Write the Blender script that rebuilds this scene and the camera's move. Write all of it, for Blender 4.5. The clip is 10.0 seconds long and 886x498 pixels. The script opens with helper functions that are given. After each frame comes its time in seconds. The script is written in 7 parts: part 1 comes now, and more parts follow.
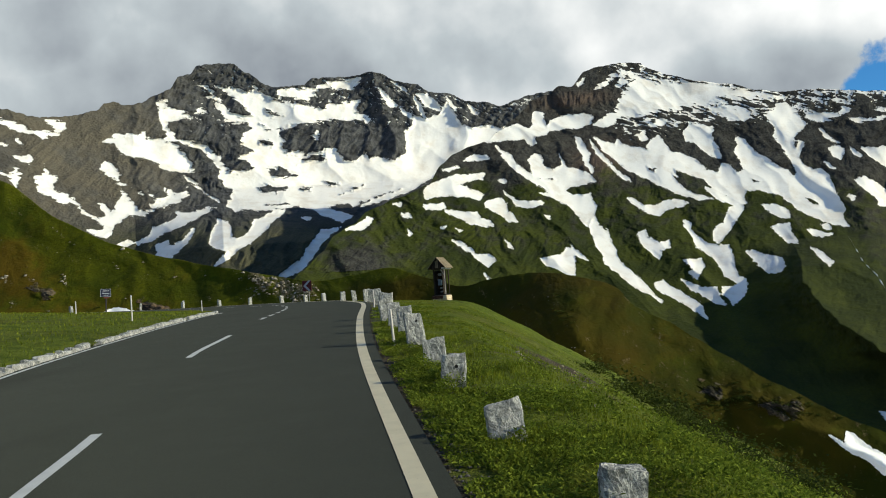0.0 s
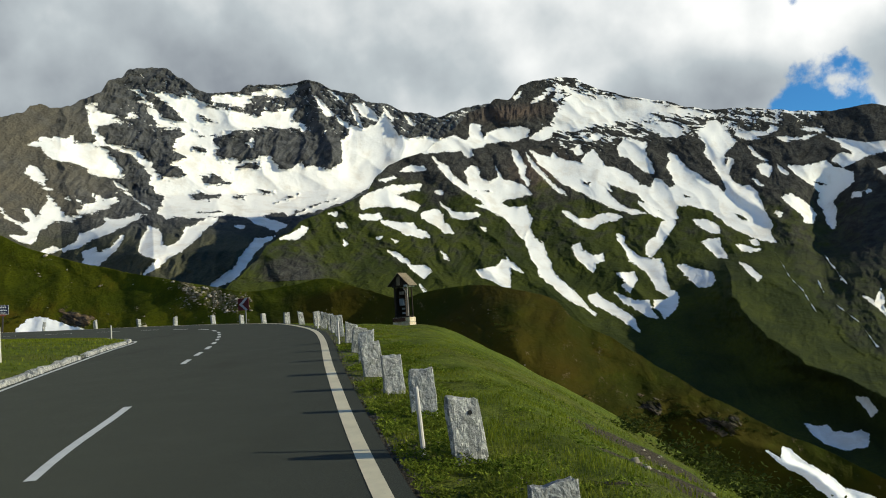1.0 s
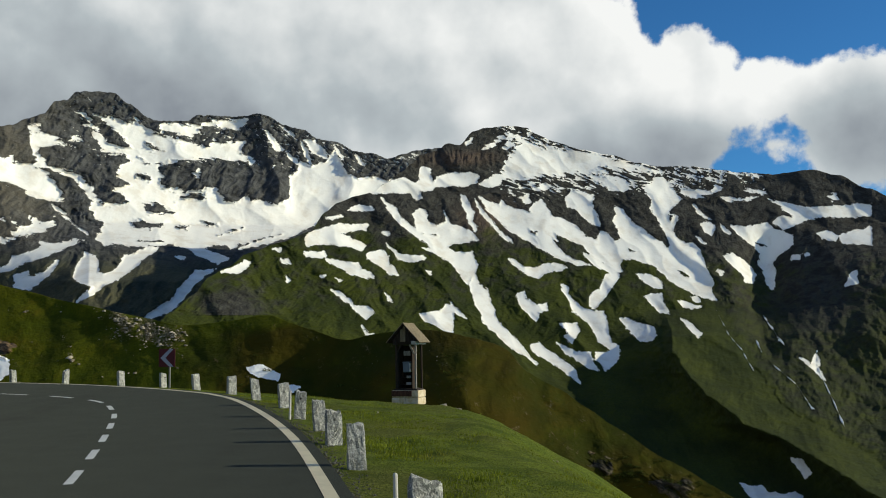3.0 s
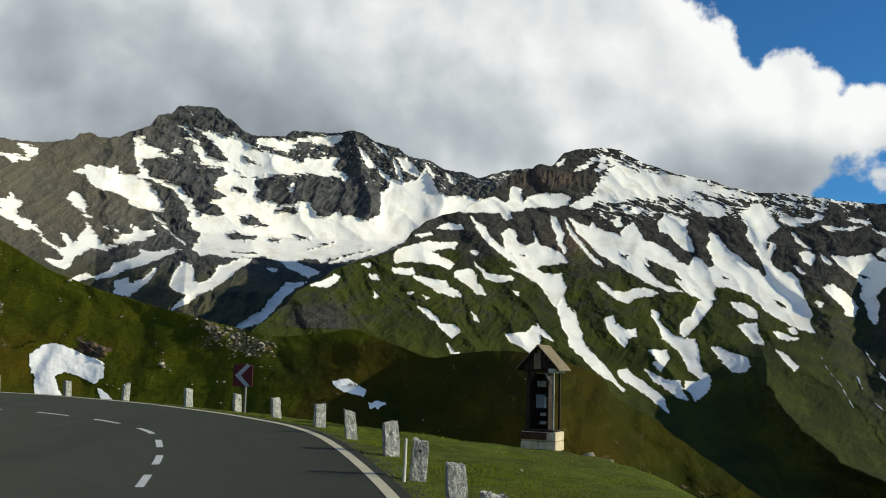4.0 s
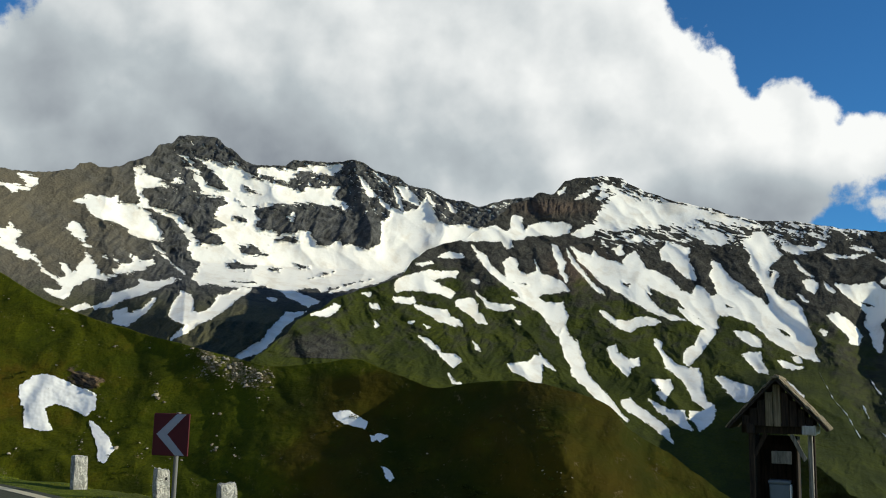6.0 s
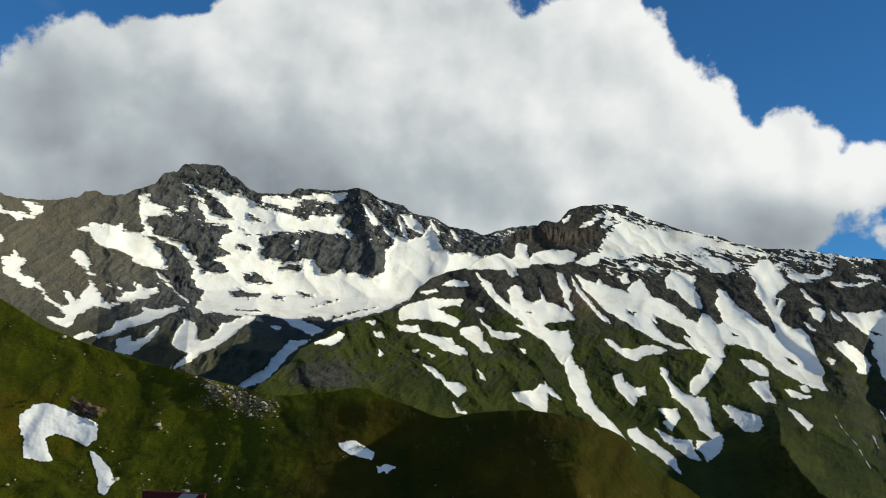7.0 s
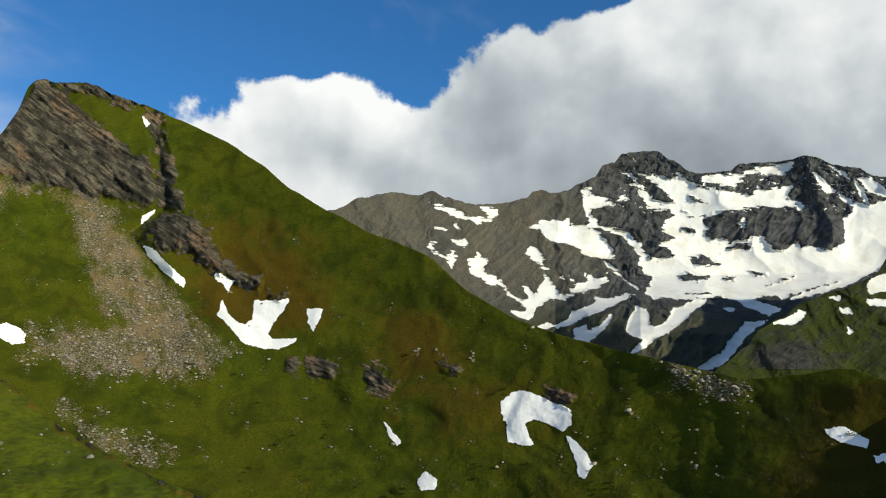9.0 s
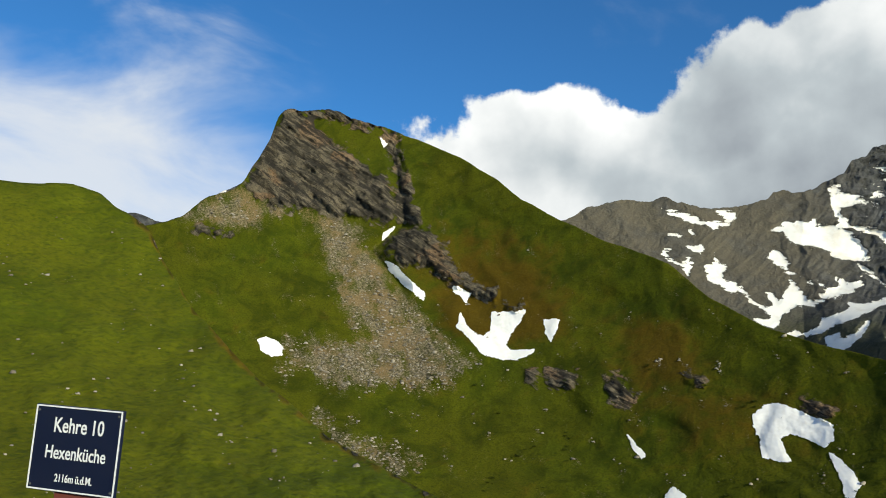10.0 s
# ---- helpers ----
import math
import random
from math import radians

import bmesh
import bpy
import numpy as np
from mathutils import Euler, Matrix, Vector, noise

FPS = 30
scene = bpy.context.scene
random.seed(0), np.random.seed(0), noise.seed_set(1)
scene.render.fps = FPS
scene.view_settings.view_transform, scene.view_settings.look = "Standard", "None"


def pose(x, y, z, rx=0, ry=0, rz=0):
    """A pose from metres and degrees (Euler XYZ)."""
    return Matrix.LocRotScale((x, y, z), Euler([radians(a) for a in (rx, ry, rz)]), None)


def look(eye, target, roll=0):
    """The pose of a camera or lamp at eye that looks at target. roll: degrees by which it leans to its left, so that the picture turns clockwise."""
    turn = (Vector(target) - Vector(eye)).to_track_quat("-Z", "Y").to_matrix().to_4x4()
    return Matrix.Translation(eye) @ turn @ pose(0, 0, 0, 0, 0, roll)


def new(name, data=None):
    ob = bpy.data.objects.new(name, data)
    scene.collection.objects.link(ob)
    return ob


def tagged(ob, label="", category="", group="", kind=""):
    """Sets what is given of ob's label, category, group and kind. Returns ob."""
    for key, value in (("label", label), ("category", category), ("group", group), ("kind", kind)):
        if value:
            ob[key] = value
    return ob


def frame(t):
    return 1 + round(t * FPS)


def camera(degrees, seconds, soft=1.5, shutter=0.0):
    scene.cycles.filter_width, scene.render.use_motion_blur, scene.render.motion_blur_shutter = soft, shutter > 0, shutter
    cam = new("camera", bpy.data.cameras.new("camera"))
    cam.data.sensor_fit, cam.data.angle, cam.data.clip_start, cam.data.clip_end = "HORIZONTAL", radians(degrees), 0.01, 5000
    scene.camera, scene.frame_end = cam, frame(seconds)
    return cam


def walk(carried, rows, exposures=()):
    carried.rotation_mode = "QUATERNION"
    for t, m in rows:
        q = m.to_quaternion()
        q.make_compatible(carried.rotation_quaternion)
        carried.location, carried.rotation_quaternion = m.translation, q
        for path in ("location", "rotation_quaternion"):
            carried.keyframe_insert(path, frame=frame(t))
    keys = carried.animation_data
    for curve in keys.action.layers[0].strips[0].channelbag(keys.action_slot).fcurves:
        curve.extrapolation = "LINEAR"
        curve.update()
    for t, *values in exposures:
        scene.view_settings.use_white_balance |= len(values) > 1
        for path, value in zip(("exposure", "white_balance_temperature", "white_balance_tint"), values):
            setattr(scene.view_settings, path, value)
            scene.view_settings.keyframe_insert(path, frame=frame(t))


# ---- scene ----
cam = camera(50.92, 10.0, soft=1.0)
PATH = [
    (0.0, pose(0.00, 0.00, -0.00, 92.98, 4.10, 6.97)),
    (0.5, pose(-1.29, 4.15, 0.31, 92.98, 4.56, 4.75)),
    (1.0, pose(-2.46, 8.26, 0.72, 93.38, 3.61, 2.93)),
    (1.5, pose(-3.61, 12.36, 0.99, 97.99, 4.36, 2.04)),
    (2.0, pose(-4.50, 16.56, 1.25, 94.51, 1.15, 0.98)),
    (2.2, pose(-4.89, 18.06, 1.37, 94.52, 0.85, 0.05)),
    (3.3, pose(-6.78, 26.52, 1.79, 96.50, 0.98, -0.77)),
    (3.5, pose(-7.10, 27.93, 1.83, 96.79, 0.30, 0.76)),
    (4.0, pose(-7.89, 31.36, 1.90, 97.07, -1.50, 4.40)),
    (4.5, pose(-8.53, 34.87, 1.94, 97.49, -1.60, 4.68)),
    (5.0, pose(-9.22, 38.24, 2.05, 97.26, -2.31, 5.06)),
    (5.2, pose(-9.46, 39.50, 2.05, 98.84, -2.89, 5.31)),
    (6.3, pose(-11.24, 46.64, 2.23, 98.83, -1.03, 4.23)),
    (6.5, pose(-11.69, 47.93, 2.29, 98.72, -1.23, 4.37)),
    (7.0, pose(-13.07, 51.12, 2.42, 100.62, -1.41, 4.66)),
    (7.5, pose(-14.55, 54.26, 2.44, 101.06, -3.79, 8.81)),
    (8.0, pose(-16.56, 56.70, 2.42, 101.58, -2.70, 13.52)),
    (8.5, pose(-18.88, 58.58, 2.39, 101.65, 0.05, 22.95)),
    (9.0, pose(-21.34, 59.82, 2.36, 99.17, -0.89, 31.93)),
    (9.5, pose(-23.49, 60.60, 2.37, 99.13, -1.23, 39.09)),
    (10.0, pose(-25.84, 60.95, 2.41, 99.55, -1.36, 46.14)),
]
EXPOSURES = [(0.0, 0.08), (1.0, 0.04), (1.5, -0.17), (2.0, -0.29), (3.5, -0.04), (5.0, -0.05), (6.5, -0.03), (7.0, -0.13), (8.0, -0.09), (9.0, -0.02), (9.5, 0.06), (10.0, 0.08)]
walk(cam, PATH, EXPOSURES)

# ---- light ----
SUN_AZ, SUN_EL = 96.0, 18.5


def azel_dir(az, el):
    a, e = radians(az), radians(el)
    return Vector((math.cos(e) * math.sin(a), math.cos(e) * math.cos(a), math.sin(e)))


sun_data = bpy.data.lights.new("sun", "SUN")
sun_data.energy, sun_data.angle, sun_data.color = 5.0, radians(0.6), (1.0, 0.945, 0.71)
sun = new("sun", sun_data)
sun.matrix_world = look((0, 0, 0), -azel_dir(SUN_AZ, SUN_EL))


class Nodes:
    """Short hand for wiring shader nodes."""

    def __init__(self, tree):
        self.tree = tree

    def add(self, kind, **props):
        n = self.tree.nodes.new(kind)
        for k, v in props.items():
            setattr(n, k, v)
        return n

    def link(self, a, b):
        self.tree.links.new(a, b)

    def put(self, sock, v):
        if isinstance(v, bpy.types.NodeSocket):
            self.link(v, sock)
        elif v is not None:
            sock.default_value = v

    def math(self, op, a, b=None, c=None, clamp=False):
        n = self.add("ShaderNodeMath", operation=op, use_clamp=clamp)
        for s, v in zip(n.inputs, (a, b, c)):
            self.put(s, v)
        return n.outputs[0]

    def step(self, v, lo, hi, a=0.0, b=1.0):
        n = self.add("ShaderNodeMapRange", interpolation_type="SMOOTHSTEP")
        for s, x in zip(n.inputs[:5], (v, lo, hi, a, b)):
            self.put(s, x)
        return n.outputs[0]

    def mix(self, f, a, b, blend="MIX"):
        n = self.add("ShaderNodeMix", data_type="RGBA", blend_type=blend)
        self.put(n.inputs[0], f)
        for s, v in ((n.inputs[6], a), (n.inputs[7], b)):
            self.put(s, (*v, 1) if isinstance(v, tuple) and len(v) == 3 else v)
        return n.outputs[2]

    def noise(self, vec, scale, detail=5.0, rough=0.55, distort=0.0, kind="FBM"):
        n = self.add("ShaderNodeTexNoise", noise_type=kind)
        if vec is not None:
            self.link(vec, n.inputs["Vector"])
        for k, v in (("Scale", scale), ("Detail", detail), ("Roughness", rough), ("Distortion", distort)):
            n.inputs[k].default_value = v
        return n.outputs[0]

    def stretch(self, vec, scale):
        n = self.add("ShaderNodeMapping")
        self.link(vec, n.inputs[0])
        n.inputs["Scale"].default_value = scale
        return n.outputs[0]

    def attr(self, name):
        return self.add("ShaderNodeAttribute", attribute_name=name).outputs["Fac"]

    def bump(self, h, strength=0.5, dist=0.05):
        n = self.add("ShaderNodeBump")
        n.inputs["Strength"].default_value, n.inputs["Distance"].default_value = strength, dist
        self.link(h, n.inputs["Height"])
        return n.outputs[0]


def build_world():
    w = bpy.data.worlds.new("sky")
    scene.world = w
    w.use_nodes = True
    t = w.node_tree
    t.nodes.clear()
    n = Nodes(t)
    sky = n.add("ShaderNodeTexSky", sky_type="NISHITA", sun_disc=False, sun_elevation=radians(SUN_EL),
                sun_rotation=radians(SUN_AZ), altitude=2100.0, air_density=1.0, dust_density=0.6, ozone_density=1.6)
    co = n.add("ShaderNodeTexCoord").outputs["Generated"]
    sep = n.add("ShaderNodeSeparateXYZ")
    n.link(co, sep.inputs[0])
    az = n.math("MULTIPLY", n.math("ARCTAN2", sep.outputs[0], sep.outputs[1]), 57.29578)
    el = n.math("MULTIPLY", n.math("ARCSINE", sep.outputs[2]), 57.29578)
    # cloud banks: azimuth, elevation, half width, half height (degrees)
    cover = None
    for a, e, ra, re in CLOUDS:
        dx = n.math("MULTIPLY", n.math("SUBTRACT", az, a), 1 / ra)
        dy = n.math("MULTIPLY", n.math("SUBTRACT", el, e), 1 / re)
        d = n.math("SQRT", n.math("ADD", n.math("MULTIPLY", dx, dx), n.math("MULTIPLY", dy, dy)))
        v = n.math("MULTIPLY", n.math("SUBTRACT", 1.0, d), min(ra, re) / 3.0)
        cover = v if cover is None else n.math("MAXIMUM", cover, v)
    puff = n.noise(co, 8.5, 9.0, 0.56)
    big = n.noise(co, 3.0, 4.0, 0.5)
    # elsewhere loose cumulus goes on all round
    loose = n.math("MULTIPLY", n.math("SUBTRACT", big, 0.60), 6.0)
    far = n.step(n.math("ABSOLUTE", n.math("SUBTRACT", az, -22.0)), 52.0, 66.0, -9.0, 0.0)
    cover = n.math("MAXIMUM", cover, n.math("ADD", loose, far))
    edge = n.math("ADD", n.math("MINIMUM", cover, 1.2), n.math("MULTIPLY", n.math("SUBTRACT", puff, 0.5), 3.0))
    mask = n.step(edge, -0.04, 0.18)
    # a veil of cirrus on the left
    wisp = n.noise(n.stretch(co, (1.0, 1.0, 2.2)), 4.0, 6.0, 0.55, 0.5)
    veil = n.noise(co, 2.6, 3.0, 0.5)
    low = n.step(el, 23.0, 11.0, 0.0, 1.0)
    cir = n.math("ADD", n.math("MULTIPLY", n.math("SUBTRACT", wisp, 0.42), 2.6), n.math("ADD", low, n.math("MULTIPLY", n.math("SUBTRACT", veil, 0.5), 2.0)))
    cir = n.math("MULTIPLY", n.step(cir, 0.1, 1.3), n.step(az, -52.0, -62.0))
    cir = n.math("ADD", n.math("MULTIPLY", cir, 0.9), n.math("MULTIPLY", n.step(wisp, 0.56, 0.85), 0.22), clamp=True)
    # light and dark within the cloud
    lump = n.noise(co, 4.6, 6.0, 0.47)
    offs = n.add("ShaderNodeVectorMath", operation="ADD")
    n.link(co, offs.inputs[0])
    offs.inputs[1].default_value = tuple(azel_dir(SUN_AZ, 50.0) * 0.030)
    lump2 = n.noise(offs.outputs[0], 4.6, 6.0, 0.47)
    lit = n.math("MULTIPLY", n.math("SUBTRACT", lump, lump2), 2.1)
    gloom = None
    for a, e, ra, re in GLOOM:
        dx = n.math("MULTIPLY", n.math("SUBTRACT", az, a), 1 / ra)
        dy = n.math("MULTIPLY", n.math("SUBTRACT", el, e), 1 / re)
        v = n.math("SUBTRACT", 1.0, n.math("SQRT", n.math("ADD", n.math("MULTIPLY", dx, dx), n.math("MULTIPLY", dy, dy))))
        gloom = v if gloom is None else n.math("MAXIMUM", gloom, v)
    gloom = n.step(n.math("ADD", gloom, n.math("MULTIPLY", n.math("SUBTRACT", big, 0.5), 0.5)), -0.25, 0.95, 0.0, 0.62)
    thick = n.step(edge, 0.0, 1.2, 0.0, 0.12)
    tone = n.math("SUBTRACT", n.math("ADD", lit, 0.95), n.math("ADD", gloom, thick))
    tone = n.math("ADD", tone, n.math("MULTIPLY", n.math("SUBTRACT", puff, 0.5), 0.26))
    far_tone = n.step(n.math("ABSOLUTE", n.math("SUBTRACT", az, -22.0)), 52.0, 66.0, 0.0, 0.25)
    tone = n.math("SUBTRACT", tone, far_tone)
    west_ = n.math("MULTIPLY", n.step(az, 2.0, -14.0, 0.0, 0.09), n.step(az, -36.0, -26.0))
    tone = n.math("SUBTRACT", tone, west_)
    ramp = n.add("ShaderNodeValToRGB")
    el_ = ramp.color_ramp.elements
    el_[0].position, el_[0].color = 0.0, (0.24, 0.27, 0.31, 1)
    el_[1].position, el_[1].color = 1.0, (0.98, 0.995, 0.975, 1)
    m_ = el_.new(0.5)
    m_.color = (0.495, 0.55, 0.575, 1)
    n.link(tone, ramp.inputs[0])
    blue = n.add("ShaderNodeVectorMath", operation="SCALE")
    n.link(sky.outputs[0], blue.inputs[0])
    blue.inputs["Scale"].default_value = SKY_STRENGTH
    deep = n.mix(1.0, blue.outputs[0], (0.33, 0.86, 1.28), "MULTIPLY")
    col = n.mix(cir, deep, (0.72, 0.76, 0.80))
    col = n.mix(mask, col, ramp.outputs[0])
    bg = n.add("ShaderNodeBackground")
    n.link(col, bg.inputs[0])
    out = n.add("ShaderNodeOutputWorld")
    n.link(bg.outputs[0], out.inputs[0])


SKY_STRENGTH = 0.10
CLOUDS = [
    (-17.0, 15.0, 16.5, 9.2), (2.0, 17.5, 10.2, 9.2), (-25.0, 15.0, 8.6, 7.6), (-9.0, 20.0, 13.0, 8.5), (-40.8, 14.8, 6.3, 4.4), (-35.0, 13.5, 6.0, 4.0), (-43.0, 12.5, 6.0, 3.6), (-39.6, 12.2, 4.0, 3.2),
    (16.3, 15.8, 3.3, 3.2), (12.0, 13.4, 8.5, 3.6), (9.0, 16.0, 6.0, 5.0), (24.3, 13.6, 4.6, 2.9), (20.2, 14.1, 4.6, 2.5), (27.0, 11.0, 7.0, 3.6), (8.0, 12.0, 10.0, 4.0), (23.0, 12.6, 3.4, 1.9),
]
GLOOM = [(-30.0, 17.0, 6.0, 5.0), (-17.0, 11.8, 24.0, 8.0), (26.0, 11.0, 8.0, 4.5), (14.0, 10.6, 12.0, 3.2)]
build_world()


# ---- noise on arrays ----
def _hash(ix, iy, seed):
    h = (ix.astype(np.int64) * 374761393 + iy.astype(np.int64) * 668265263 + seed * 974711) & 0xFFFFFFFF
    h = ((h ^ (h >> 13)) * 1274126177) & 0xFFFFFFFF
    return ((h ^ (h >> 16)) & 0xFFFF) / 65535.0


def vnoise(x, y, seed=0):
    """Gradient noise, about -1 to 1."""
    ix, iy = np.floor(x), np.floor(y)
    fx, fy = x - ix, y - iy
    u, v = fx * fx * fx * (fx * (fx * 6 - 15) + 10), fy * fy * fy * (fy * (fy * 6 - 15) + 10)

    def g(ox, oy):
        a = _hash(ix + ox, iy + oy, seed) * 6.2831853
        return np.cos(a) * (fx - ox) + np.sin(a) * (fy - oy)
    a = g(0, 0) * (1 - u) + g(1, 0) * u
    b = g(0, 1) * (1 - u) + g(1, 1) * u
    return (a * (1 - v) + b * v) * 1.5


def fbm(x, y, octaves=5, seed=0, gain=0.5):
    s, a, t = 0.0, 1.0, 0.0
    for k in range(octaves):
        s = s + a * vnoise(x, y, seed + 17 * k)
        t += a
        x, y, a = x * 2.03 + 11.3, y * 2.03 - 7.1, a * gain
    return s / t


def ridged(x, y, octaves=5, seed=0, gain=0.5):
    s, a, t = 0.0, 1.0, 0.0
    for k in range(octaves):
        s = s + a * (1 - 2 * np.abs(vnoise(x, y, seed + 17 * k)))
        t += a
        x, y, a = x * 2.07 + 5.2, y * 2.07 + 9.4, a * gain
    return s / t


def curve1(points, x, soft=0.7):
    """A smooth line through control points."""
    p = np.array(points, float)
    px_, py_ = p[:, 0], p[:, 1]
    m = np.gradient(py_, px_)
    i = np.clip(np.searchsorted(px_, x) - 1, 0, len(px_) - 2)
    h = px_[i + 1] - px_[i]
    t = np.clip((x - px_[i]) / h, 0, 1)
    return ((2 * t**3 - 3 * t**2 + 1) * py_[i] + (t**3 - 2 * t**2 + t) * h * m[i] * soft
            + (-2 * t**3 + 3 * t**2) * py_[i + 1] + (t**3 - t**2) * h * m[i + 1] * soft)


def cells(x, y, seed=0):
    """A value of -0.5 to 0.5 that is constant over each of many crooked cells."""
    ix, iy = np.floor(x), np.floor(y)
    best, val = np.full(x.shape, 9.0), np.zeros(x.shape)
    for ox in (-1, 0, 1):
        for oy in (-1, 0, 1):
            cx, cy = ix + ox, iy + oy
            d = np.hypot(cx + _hash(cx, cy, seed) - x, cy + _hash(cx, cy, seed + 5) - y)
            m = d < best
            best = np.where(m, d, best)
            val = np.where(m, _hash(cx, cy, seed + 9) - 0.5, val)
    return val


def jagged(u, v, seed):
    """Splintered edge noise, long along u."""
    return 0.40 * cells(u * 0.55, v * 1.9, seed) + 0.22 * cells(u * 1.5, v * 4.4, seed + 31) + 0.09 * cells(u * 4.0, v * 8.0, seed + 57)


def strokes(az, el, patches):
    """Degrees inside (+) or outside (-) of a set of brush strokes of varying width."""
    best = np.full(az.shape, -9.0)
    for pts in patches:
        for (x0, y0, r0), (x1, y1, r1) in zip(pts, pts[1:]):
            R_ = max(r0, r1) + 1.2
            m = (az > min(x0, x1) - R_) & (az < max(x0, x1) + R_) & (el > min(y0, y1) - R_) & (el < max(y0, y1) + R_)
            if not m.any():
                continue
            a, e = az[m], el[m]
            dx, dy = x1 - x0, y1 - y0
            k = np.clip(((a - x0) * dx + (e - y0) * dy) / (dx * dx + dy * dy + 1e-9), 0, 1)
            d = r0 + (r1 - r0) * k - np.hypot(a - x0 - k * dx, e - y0 - k * dy)
            best[m] = np.maximum(best[m], d)
    return best


def inside(az, el, outlines):
    """Degrees inside (+) or outside (-) of a set of outlines."""
    best = np.full(az.shape, -1.0)
    for pts in outlines:
        p = np.array(pts, float)
        lo, hi = p.min(0) - 0.9, p.max(0) + 0.9
        m = (az > lo[0]) & (az < hi[0]) & (el > lo[1]) & (el < hi[1])
        if not m.any():
            continue
        a, e = az[m], el[m]
        d2, odd = np.full(a.shape, 9.0), np.zeros(a.shape, bool)
        for (x0, y0), (x1, y1) in zip(p, np.roll(p, -1, 0)):
            dx, dy = x1 - x0, y1 - y0
            k = np.clip(((a - x0) * dx + (e - y0) * dy) / (dx * dx + dy * dy + 1e-9), 0, 1)
            d2 = np.minimum(d2, (a - x0 - k * dx) ** 2 + (e - y0 - k * dy) ** 2)
            if y0 != y1:
                odd ^= ((y0 > e) != (y1 > e)) & (a < dx * (e - y0) / (y1 - y0) + x0)
        best[m] = np.maximum(best[m], np.where(odd, 1, -1) * np.sqrt(d2))
    return best


# ---- materials ----
def material(name):
    m = bpy.data.materials.new(name)
    m.use_nodes = True
    t = m.node_tree
    t.nodes.clear()
    n = Nodes(t)
    b = n.add("ShaderNodeBsdfPrincipled")
    o = n.add("ShaderNodeOutputMaterial")
    n.link(b.outputs[0], o.inputs[0])
    n.bsdf = b
    n.co = n.add("ShaderNodeTexCoord").outputs["Object"]
    return m, n


def finish(n, color, rough=0.8, normal=None, metal=0.0, spec=0.3, matt=0.0):
    n.put(n.bsdf.inputs["Base Color"], (*color, 1) if isinstance(color, tuple) and len(color) == 3 else color)
    n.put(n.bsdf.inputs["Roughness"], rough)
    n.bsdf.inputs["Metallic"].default_value = metal
    n.bsdf.inputs["Diffuse Roughness"].default_value = matt
    n.bsdf.inputs["Specular IOR Level"].default_value = spec
    if normal is not None:
        n.link(normal, n.bsdf.inputs["Normal"])


def mat_mountain(name, unit, rock, brown, turf):
    """Rock, scree and turf under lying snow; unit is the size of the grain in metres."""
    m, n = material(name)
    co = n.co
    fine = n.noise(co, 1 / unit, 6, 0.6)
    mid = n.noise(co, 0.22 / unit, 5, 0.55, 0.3)
    wide = n.noise(co, 0.05 / unit, 3, 0.5)
    c = n.mix(n.step(mid, 0.35, 0.65), tuple(v * 0.65 for v in rock), tuple(v * 1.45 for v in rock))
    c = n.mix(n.step(fine, 0.36, 0.56, 0.40, 0.0), c, tuple(v * 0.4 for v in rock))
    c = n.mix(n.math("MULTIPLY", n.attr("brown"), n.step(wide, 0.3, 0.6, 0.5, 1.0), clamp=True), c, n.mix(fine, tuple(v * 0.6 for v in brown), tuple(v * 1.35 for v in brown)))
    g = n.step(n.math("ADD", n.attr("green"), n.math("MULTIPLY", n.math("SUBTRACT", mid, 0.5), 1.0)), 0.15, 0.85)
    tc = n.mix(n.step(wide, 0.35, 0.65), tuple(v * 0.7 for v in turf), (turf[0] * 1.35, turf[1] * 1.2, turf[2]))
    tc = n.mix(n.step(fine, 0.3, 0.75), n.mix(0.5, tc, (0.012, 0.018, 0.006)), tc)
    c = n.mix(g, c, tc)
    s = n.math("ADD", n.attr("snow"), n.math("MULTIPLY", n.math("SUBTRACT", fine, 0.5), 0.13))
    s = n.math("ADD", s, n.math("MULTIPLY", n.math("SUBTRACT", mid, 0.5), 0.10))
    snow = n.step(s, -0.022, 0.022)
    dirt = n.math("MULTIPLY", n.step(n.noise(n.stretch(co, (1.0, 1.0, 0.6)), 0.11 / unit, 6, 0.65), 0.46, 0.68), 0.55)
    sc = n.mix(dirt, (0.87, 0.845, 0.78), (0.66, 0.59, 0.48))
    c = n.mix(snow, c, sc)
    bs = n.math("MULTIPLY", n.math("ADD", fine, n.math("MULTIPLY", mid, 2.0)), n.math("MULTIPLY", n.step(snow, 0.0, 1.0, 1.0, 0.12), n.step(g, 0.0, 1.0, 1.0, 0.45)))
    finish(n, c, n.step(snow, 0.0, 1.0, 0.95, 0.6), n.bump(bs, 0.9, unit * 0.8), spec=0.15)
    return m


def part(name, bm, mat, parent=None, label=""):
    """Links a bmesh as one mesh object, under a thing where one is given."""
    me = bpy.data.meshes.new(name)
    bm.to_mesh(me)
    bm.free()
    me.materials.append(mat)
    ob = new(name, me)
    if parent is not None:
        ob.parent = parent
    if label:
        ob["label"] = label
    return ob


